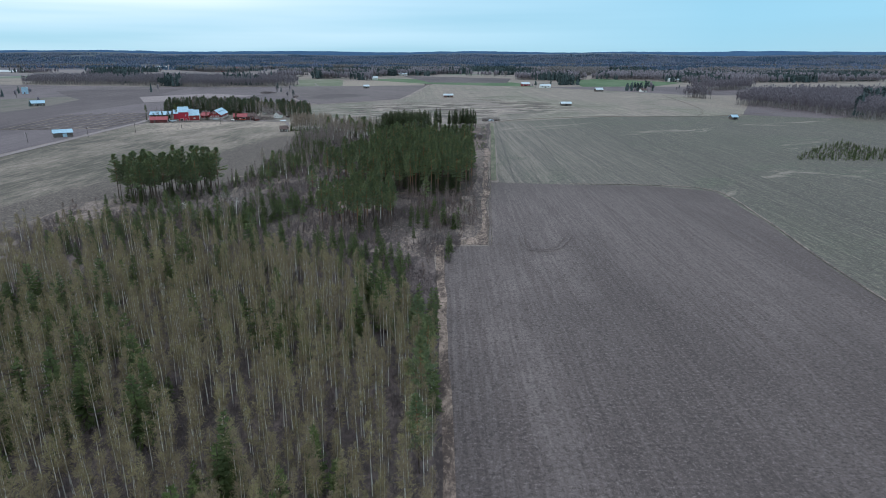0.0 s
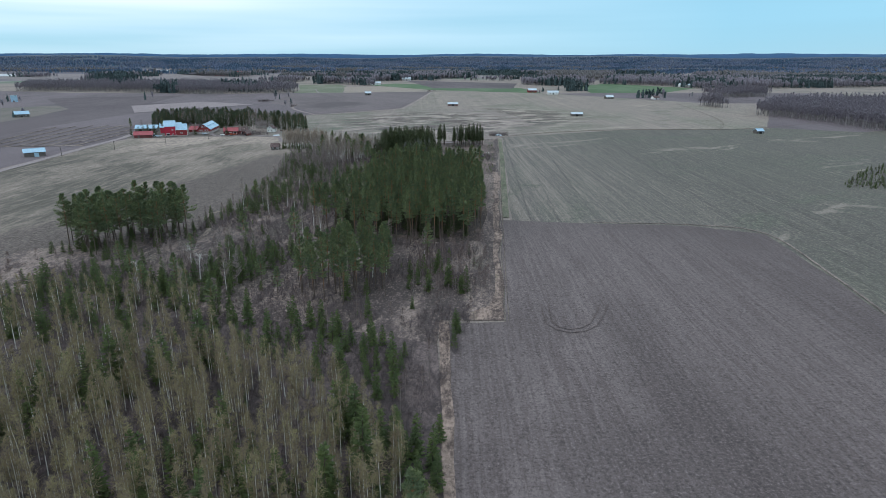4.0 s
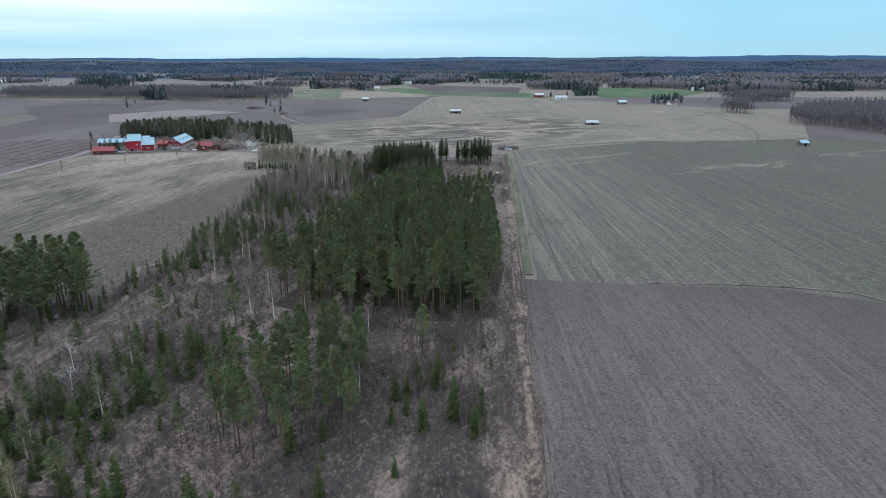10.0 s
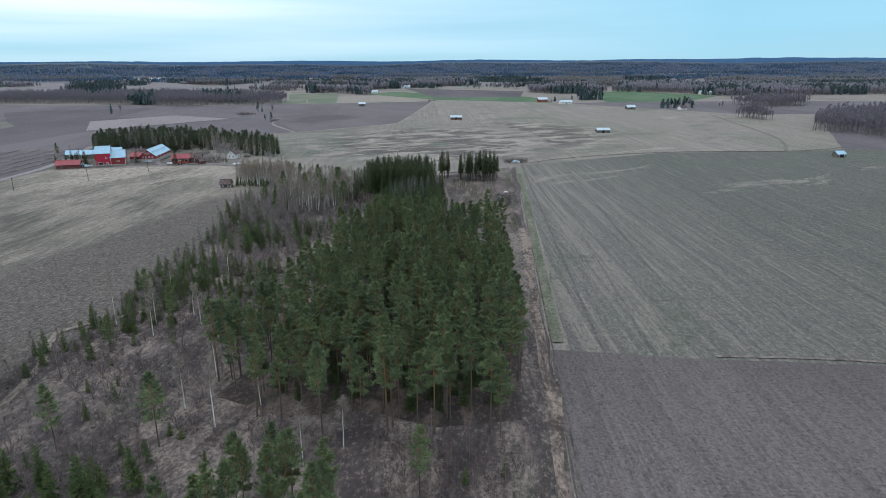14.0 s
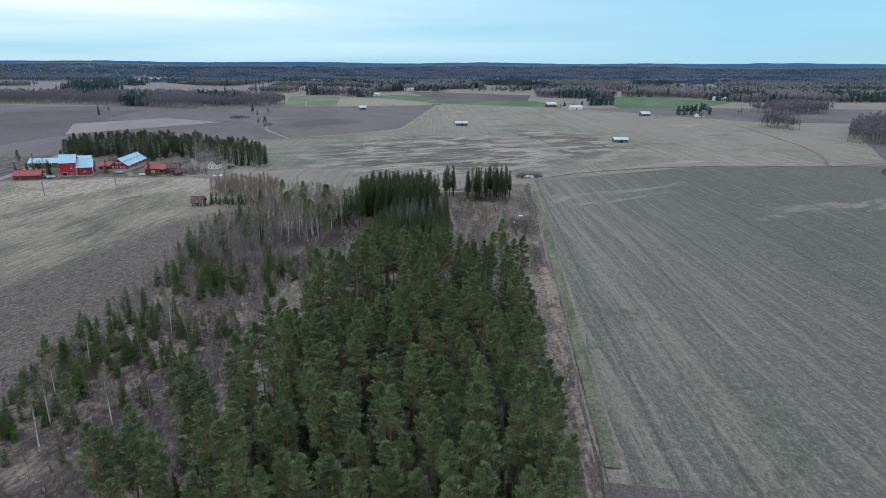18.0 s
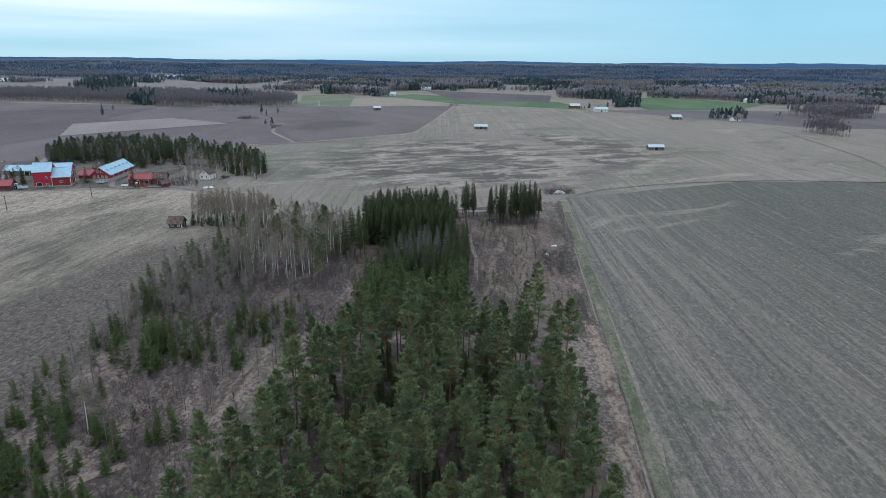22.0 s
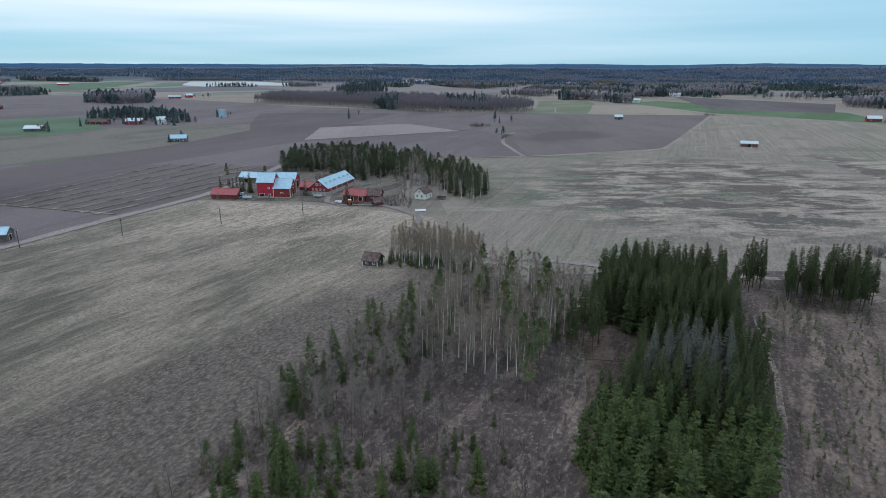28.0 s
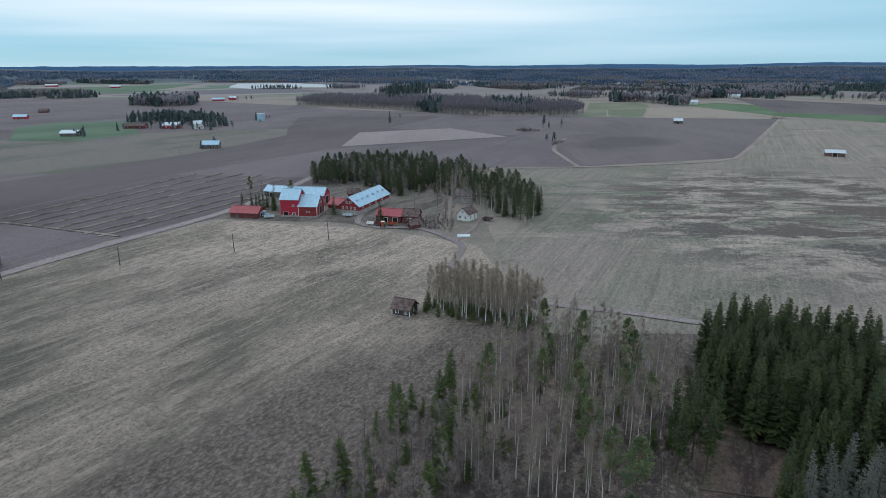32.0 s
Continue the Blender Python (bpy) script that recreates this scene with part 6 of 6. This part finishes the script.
building("cow_barn", "long red cow barn on white stone base, blue roof", "barn", -182.2, 520.6, 97, 29, 9.4, 3.7, 7.2, M_FALU, M_BLUE, (1.9, M_STONE), vents=6, openings=[win("w", -2.8, 2.3, 0.9, 1.0), win("w", -1.0, 2.3, 0.9, 1.0), win("w", 1.0, 2.3, 0.9, 1.0), win("w", 2.8, 2.3, 0.9, 1.0), win("w", -0.8, 4.6, 1.0, 1.1), win("w", 0.8, 4.6, 1.0, 1.1)] + [win("w", u, 0.6, 0.8, 0.8) for u in (-3, -1, 1, 3)] + [win("s", -12 + 3.4 * i, 0.7, 1.0, 0.8) for i in range(8)] + [win("s", -11 + 6 * i, 2.3, 1.0, 1.0) for i in range(4)])
building("barn_wing", "red wing of the cow barn with red metal roof", "barn", -189.0, 511.0, 2, 5.8, 7.5, 3.2, 5.2, M_FALU, M_REDROOF, (1.6, M_STONE), openings=[win("s", -1.4, 0.5, 0.8, 0.7), win("s", 1.2, 0.5, 0.8, 0.7), win("s", 0, 1.95, 1.0, 0.9)])
building("red_cottage", "small red cottage with dark roof and white trim", "cottage", -197.5, 534, 25, 5, 4.6, 2.8, 4.6, M_FALU, M_RUST, corners=M_WHITE, openings=[win("e", 0, 1.0), win("s", 0.5, 1.0)], chimney=0.5)
building("outbuilding", "red outbuilding with bright red metal roof", "outbuilding", -159.2, 504.8, 9, 10.4, 6.2, 2.8, 4.9, M_BROWNRED, M_REDROOF, openings=[door("s", -1, 0, 1.6, 2.0), door("s", 3, 0, 2.2, 2.2), win("s", -3.6, 1.1, 0.8, 0.8)])
building("outbuilding", "weathered brown outbuilding with rusty roof", "outbuilding", -151.0, 506.8, 14, 6.2, 6.4, 3.0, 5.2, M_BROWNRED, M_RUST, openings=[door("s", 0, 0, 2.0, 2.2), win("e", 0, 1.2, 0.8, 0.9), win("e", 0, 3.4, 0.7, 0.7)])
building("cart_shed", "small brown cart shed with arched dark opening", "shed", -145.6, 499.3, 52, 4.0, 4.2, 1.7, 3.2, M_BROWNRED, M_RUST, openings=[door("w", 0, 0, 2.4, 1.6, None, M_TIMBER)])
building("white_cottage", "small white wooden cottage with patchy rusty roof", "cottage", -132.9, 519.2, 84, 6.6, 5.2, 3.1, 5.2, M_WHITE, M_RUST, (0.4, M_STONE), openings=[win("w", -1.2, 1.1, 0.9, 1.2), win("w", 1.2, 1.1, 0.9, 1.2), win("w", 0, 3.3, 0.8, 0.9), win("s", -1.6, 1.1, 0.9, 1.2), door("s", 1.6, 0.4, 1.0, 2.0, M_TIMBER)], chimney=0.8)
building("old_house", "old pale house half hidden by bare trees", "house", -150, 550.5, 20, 8.5, 6.5, 3.2, 5.6, M_STONE, M_TIMBER, (0.5, M_STONE), openings=[win("s", -2.8, 1.4), win("s", 0, 1.4), win("s", 2.8, 1.4), win("e", 0, 1.4)], chimney=1.0)
cabin = building("cabin", "derelict grey log cabin with patchy rusty roof", "cabin", -105.3, 424.4, 4, 4.7, 4.4, 2.1, 3.8, M_OLDLOG, M_RUST, (0.3, M_STONE), 0.45, M_WHITE, openings=[win("s", -1.0, 0.75, 0.85, 1.0), win("s", 1.3, 0.75, 0.85, 1.0), win("e", 0.3, 0.8, 0.8, 0.9)])
building("field_shed", "grey plank field shed with blue metal roof", "shed", -238.2, 396.4, 36, 10.5, 6.5, 2.8, 4.5, M_TIMBER, M_BLUE, openings=[door("s", 0.8, 0, 2.6, 2.4, M_BLUE, M_TIMBER), door("e", 0, 0, 2.2, 2.2)])
# barns out in the fields
building("hay_barn", "long weathered timber hay barn, pale metal roof", "barn", 132.0, 659.5, 2, 10.8, 6.0, 2.3, 3.8, M_TIMBER, M_ZINC, group="hay barns", openings=[door("s", 0, 0, 3, 2.6)])
building("hay_barn", "long reddish timber hay barn, pale metal roof", "barn", 11.4, 793.5, 2, 11.6, 6.2, 2.6, 4.2, M_GREYRED, M_ZINC, group="hay barns", openings=[door("s", 0, 0, 3, 2.6)])
building("field_barn", "small dark field barn with grey metal roof", "barn", -116.5, 1020, 12, 9, 7, 3.2, 5.4, M_TIMBER, M_ZINC, openings=[door("s", 0, 0, 3, 2.6)])
building("field_barn", "dark open field barn with pale metal roof", "barn", 240.5, 513, 8, 5.4, 5, 2.1, 3.6, M_TIMBER, M_BLUE, openings=[door("s", 0, 0, 3.4, 2.0)])
# neighbouring farms
for args in (
    ("grey_barn", "long grey barn with pale metal roof", "barn", -597, 655, 30, 15, 9, 3.0, 5.4, M_TIMBER, M_ZINC),
    ("farmhouse", "brown farmhouse with dark red roof", "house", -610, 732, 28, 22, 9, 2.9, 5.4, M_BROWNRED, M_RUST),
    ("farmhouse", "bright red house with pale metal roof", "house", -575, 748, 30, 16, 9, 3.6, 6.2, M_RED, M_ZINC),
    ("white_house", "white two-storey house among trees", "house", -548, 758, 60, 9, 8, 5.2, 8.0, M_WHITE, M_ZINC),
    ("field_cottage", "grey cottage with blue metal roof", "cottage", -408, 645, 34, 12, 7.5, 3.2, 5.6, M_TIMBER, M_BLUE),
    ("red_barn", "red barn with pale blue metal roof", "barn", -858, 758, 40, 15, 8, 3.2, 5.6, M_RED, M_BLUE),
    ("red_barn", "dark brown-red barn on bare field", "barn", -953, 843, 40, 12, 8, 3.2, 5.4, M_BROWNRED, M_RUST),
    ("farmhouse", "low red farm building with blue roof", "house", -978, 1192, 40, 22, 9, 3.6, 6.2, M_RED, M_BLUE),
    ("farmhouse", "red house with pale roof beside a wood", "house", -985, 1235, 60, 13, 9, 4.6, 7.6, M_RED, M_ZINC),
    ("red_barn", "long red barn with pale roof in a green field", "barn", -2040, 1735, 45, 34, 12, 5, 9, M_RED, M_ZINC),
    ("red_barn", "long red barn on a far green field", "barn", -2400, 1735, 45, 40, 13, 5, 9, M_RED, M_ZINC),
    ("farmhouse", "red house with white trim and pale roof", "house", 149, 1102, 5, 14, 9, 3.8, 6.6, M_FALU, M_ZINC),
    ("farmhouse", "white farmhouse with pale blue roof", "house", 174, 1045, 5, 17, 8, 3.2, 5.6, M_WHITE, M_ZINC),
    ("field_cottage", "small grey cottage with pale roof on a tilled field", "cottage", 234, 931, 12, 11, 7, 3.0, 5.4, M_TIMBER, M_ZINC),
    ("field_cottage", "pale cottage under spruces", "cottage", 296, 921, 20, 9, 7, 2.6, 4.8, M_WHITE, M_RUST),
    ("farmhouse", "pale house at the edge of a far wood", "house", 482, 1305, 5, 24, 10, 4, 7, M_WHITE, M_ZINC),
    ("farmhouse", "long white house beside dark spruces", "house", -150, 1412, 8, 30, 11, 4, 6.6, M_WHITE, M_ZINC),
    ("farmhouse", "white house with pale roof before a tawny wood", "house", -95, 1690, 8, 22, 11, 4.5, 8, M_WHITE, M_ZINC),
    ("farmhouse", "red house among far trees", "house", -720, 2110, 20, 34, 12, 5, 9, M_RED, M_ZINC),
    ("farmhouse", "red far house with red roof", "house", -690, 2200, 20, 26, 12, 7, 12, M_FALU, M_REDROOF),
    ("farmhouse", "white house among far trees", "house", -1100, 2560, 20, 34, 12, 6, 10, M_WHITE, M_ZINC),
):
    building(*args, over=0.5, openings=[win("s", -args[6] * 0.28, 1.2, 1.3, 1.3), win("s", args[6] * 0.28, 1.2, 1.3, 1.3), door("s", 0, 0, 1.8, 2.2), win("e", 0, 1.2, 1.2, 1.3)], z=float(rise(args[3], args[4])))
near_farms = np.array([(-583, 652), (-579, 656), (-601, 705), (-590, 735), (-571, 735), (-562, 738), (-556, 745), (-545, 748), (-536, 754), (-520, 748), (-566, 748), (-580, 738), (-575, 745), (-551, 752), (-565, 858), (-569, 862), (-411, 637.5), (157, 1036), (-965, 1215), (-940, 1240), (-950, 1250), (-406, 899), (-227, 915), (-231, 912), (-178, 776), (364, 962), (160, 1052), (186, 1062)])
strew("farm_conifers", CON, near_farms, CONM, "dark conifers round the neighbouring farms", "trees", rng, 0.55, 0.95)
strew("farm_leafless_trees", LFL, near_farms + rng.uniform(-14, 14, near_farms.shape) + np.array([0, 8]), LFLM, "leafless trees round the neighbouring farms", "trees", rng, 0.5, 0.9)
strew("field_bushes", shr, np.concatenate([scatter([(-246, 868), (-232, 862), (-222, 876), (-240, 884)], 2.2, rng), scatter([(-178, 768), (-174, 768), (-176, 800), (-182, 800)], 2.6, rng), scatter([(-26, 1120), (-12, 1125), (-14, 1140), (-28, 1132)], 3, rng), scatter([(34, 492), (48, 495), (48, 503), (34, 503)], 1.6, rng), scatter([(20, 378), (26, 378), (27, 404), (21, 404)], 2.0, rng)]), [M_BARE], "leafless bushes at field corners", "bushes", rng, 0.8, 1.6)
# a pale blue water tower of sheet metal
root = new("silo")
root.matrix_basis = pose(-556, 857, 0, 0, 0, 20)
tagged(root, "pale blue sheet-metal silo tower in a tilled field", "silo")
part("tower", boxes((-3.2, 3.2, -3.2, 3.2, -0.3, 8.5)), M_BLUE, root)
part("cap", boxes((-3.5, 3.5, -3.5, 3.5, 8.5, 8.9)), M_ZINC, root)
part("hatch", boxes((-0.8, 0.8, -3.32, -3.2, 0, 2.2)), M_TIMBER, root)


def tapered(r0, r1, h, sides=8):
    bm = bmesh.new()
    bmesh.ops.create_cone(bm, cap_ends=True, segments=sides, radius1=r0, radius2=r1, depth=h, matrix=Matrix.Translation((0, 0, h / 2)))
    return bm


# the pole line over the pasture
pole = new("utility_pole")
tagged(pole, "thin dark wooden pole standing in the pasture", "pole", "pole line over the pasture")
part("shaft", tapered(0.15, 0.10, 6.2), M_POLE, pole)
part("crossarm", boxes((-0.55, 0.55, -0.05, 0.05, 5.6, 5.72)), M_POLE, pole)
for u in (-0.45, 0.45):
    bm = tapered(0.05, 0.04, 0.2, 6)
    bmesh.ops.translate(bm, verts=bm.verts, vec=(u, 0, 5.72))
    part("insulator", bm, M_WHITE, pole)
spots = [(-202.8, 418.2), (-182.8, 445.2), (-164.1, 471.1), (-221, 394), (-145, 494.5), (-241, 366)]
pole.matrix_basis = pose(*spots[0], 0, 0, 1, 36)
for x, y in spots[1:]:
    copy_thing(pole, pose(x, y, 0, 0, -1, 36))

# clutter of the yard and the field edge
M_ORANGE = board_mat("orange_paint", (0.36, 0.085, 0.04), (0.28, 0.06, 0.03), 0.6)
M_TYRE = board_mat("tyre_rubber", (0.02, 0.02, 0.02), (0.035, 0.033, 0.032), 0.9)
M_TARP = board_mat("pale_blue_tarpaulin", (0.50, 0.58, 0.68), (0.68, 0.74, 0.80), 0.6)


def wheel(root, x, y, r, w):
    bm = bmesh.new()
    bmesh.ops.create_cone(bm, cap_ends=True, segments=14, radius1=r, radius2=r, depth=w, matrix=Matrix.Translation((x, y, r)) @ Matrix.Rotation(radians(90), 4, "X"))
    t = part("wheel", bm, M_TYRE, root)
    bm = bmesh.new()
    bmesh.ops.create_cone(bm, cap_ends=True, segments=10, radius1=r * 0.5, radius2=r * 0.5, depth=w + 0.04, matrix=Matrix.Translation((x, y, r)) @ Matrix.Rotation(radians(90), 4, "X"))
    part("rim", bm, M_ZINC, t)


def trailer(label, x, y, turn, paint, L=3.4):
    root = new("farm_trailer")
    root.matrix_basis = pose(x, y, 0, 0, 0, turn)
    tagged(root, label, "trailer", "farm machines in the yard")
    part("bed", boxes((-L / 2, L / 2, -0.95, 0.95, 0.7, 0.82), (-L / 2, L / 2, -0.95, -0.87, 0.82, 1.35), (-L / 2, L / 2, 0.87, 0.95, 0.82, 1.35), (-L / 2, -L / 2 + 0.08, -0.87, 0.87, 0.82, 1.35)), paint, root)
    part("drawbar", boxes((L / 2, L / 2 + 1.3, -0.06, 0.06, 0.6, 0.7)), M_POLE, root)
    wheel(root, -0.5, -1.1, 0.42, 0.26), wheel(root, -0.5, 1.1, 0.42, 0.26)


def tractor(label, x, y, turn, paint):
    root = new("tractor")
    root.matrix_basis = pose(x, y, 0, 0, 0, turn)
    tagged(root, label, "tractor", "farm machines in the yard")
    part("bonnet", boxes((0.1, 1.7, -0.35, 0.35, 0.8, 1.45)), paint, root)
    part("cab", boxes((-1.1, 0.1, -0.65, 0.65, 0.9, 1.5), (-1.1, -1.0, -0.65, 0.65, 1.5, 2.3), (0.0, 0.08, -0.65, 0.65, 1.5, 2.3)), paint, root)
    part("cab_roof", boxes((-1.2, 0.2, -0.72, 0.72, 2.3, 2.42)), M_WHITE, root)
    for y0 in (-0.8, 0.8):
        wheel(root, -0.6, y0, 0.72, 0.38)
        wheel(root, 1.3, y0, 0.42, 0.24)


trailer("rusty red farm trailer on bare ground", -159.5, 496.5, 20, M_BROWNRED)
trailer("orange farm trailer beside the outbuilding", -154.5, 498.0, 70, M_ORANGE, 3.0)
trailer("pale grey farm trailer by the red barn", -205.5, 486.5, 40, M_ZINC, 4.0)
trailer("white farm trailer on the yard", -162.5, 494.8, 10, M_WHITE, 2.6)
trailer("grey farm trailer by the cow barn", -178.5, 502.5, 5, M_ZINC, 3.6)
tractor("small orange tractor parked in the yard", -156.5, 494.5, 120, M_ORANGE)
tractor("old blue-grey tractor parked by the red barn", -209, 488, 15, M_BLUE)
trailer("rusty trailer at the edge of the wood", -125, 521.5, -10, M_RUST, 3.8)
# a collapsed sheet roof lying on the ground
root = new("fallen_roof")
root.matrix_basis = pose(-123.5, 496.2, 0, 0, 0, 30)
tagged(root, "collapsed pale metal roof lying on low timbers", "roof")
part("sheet", slope(4.2, 2.4, 0.25, 0.7, 0.2, -1, 0.06), M_ZINC, root)
part("sheet", slope(3.6, 2.2, 0.1, 0.7, 0.2, 1, 0.06), M_BLUE, root)
part("timber", boxes((-1.8, 1.8, -0.08, 0.08, 0, 0.66)), M_TIMBER, root)
# the covered heap by the ditch and pale things on the field edge
def heap(name, label, category, x, y, turn, L, W, H, mat):
    bm = bmesh.new()
    bmesh.ops.create_icosphere(bm, subdivisions=3, radius=1)
    for v in bm.verts:
        n = 1 + 0.22 * noise.noise(v.co * 1.6 + Vector((x, y, 0)))
        v.co = Vector((v.co.x * L / 2 * n, v.co.y * W / 2 * n, max(v.co.z, -0.05) * H * n))
    ob = part(name, bm, mat, None)
    ob.matrix_basis = pose(x, y, 0, 0, 0, turn)
    tagged(ob, label, category)


heap("tarpaulin", "pale blue tarpaulin spread over a low heap", "tarpaulin", 40.5, 496.5, 8, 5.4, 2.6, 1.3, M_TARP)
heap("white_sack", "white plastic sack on the field edge", "sack", 26.3, 409, 10, 2.2, 1.1, 0.5, M_WHITE)
heap("tarpaulin", "pale plastic tarpaulin crumpled among leafless bushes", "tarpaulin", 22.4, 398, 50, 2.0, 1.5, 0.9, M_TARP)
# fallen birch stems in front of the grove and in the scrub
log = new("birch_log")
tagged(log, "fallen pale birch stem lying in dry grass", "log", "fallen birch stems")
bm = tapered(0.065, 0.03, 2.8, 7)
bmesh.ops.rotate(bm, verts=bm.verts, cent=(0, 0, 0), matrix=Matrix.Rotation(radians(90), 3, "Y"))
part("stem", bm, M_PALETWIG, log)
spots = [(-98, 423.5, 20), (-93, 422, -30), (-88, 421.5, 75), (-82, 421, -15), (-76, 420.5, -40), (-110, 423, 60), (-58, 196, 40), (-46, 214, 110), (-30, 214, 25), (-52, 300, 50), (-34, 356, 100), (-44, 360, 20)]
log.matrix_basis = pose(*spots[0][:2], 0.13, 0, 0, spots[0][2])
for x, y, r in spots[1:]:
    copy_thing(log, pose(x, y, 0.13, 0, 0, r))
# a dead spruce lying across the glade
trunk_log = new("fallen_trunk")
tagged(trunk_log, "dark fallen spruce trunk lying across the glade", "log")
bm = tapered(0.17, 0.07, 9.5, 8)
bmesh.ops.rotate(bm, verts=bm.verts, cent=(0, 0, 0), matrix=Matrix.Rotation(radians(89), 3, "Y"))
part("stem", bm, M_SPRUCEBARK, trunk_log)
for u, side in ((5.2, 1), (6.1, -1), (7.0, 1), (7.9, -1)):
    bm = tapered(0.035, 0.012, 0.9, 5)
    bmesh.ops.rotate(bm, verts=bm.verts, cent=(0, 0, 0), matrix=Matrix.Rotation(radians(60 * side), 3, "X"))
    bmesh.ops.translate(bm, verts=bm.verts, vec=(u, 0, 0.05))
    part("branch_stub", bm, M_GREYBARK, trunk_log)
trunk_log.matrix_basis = pose(-34.5, 386.5, 0.16, 0, 0, 14)
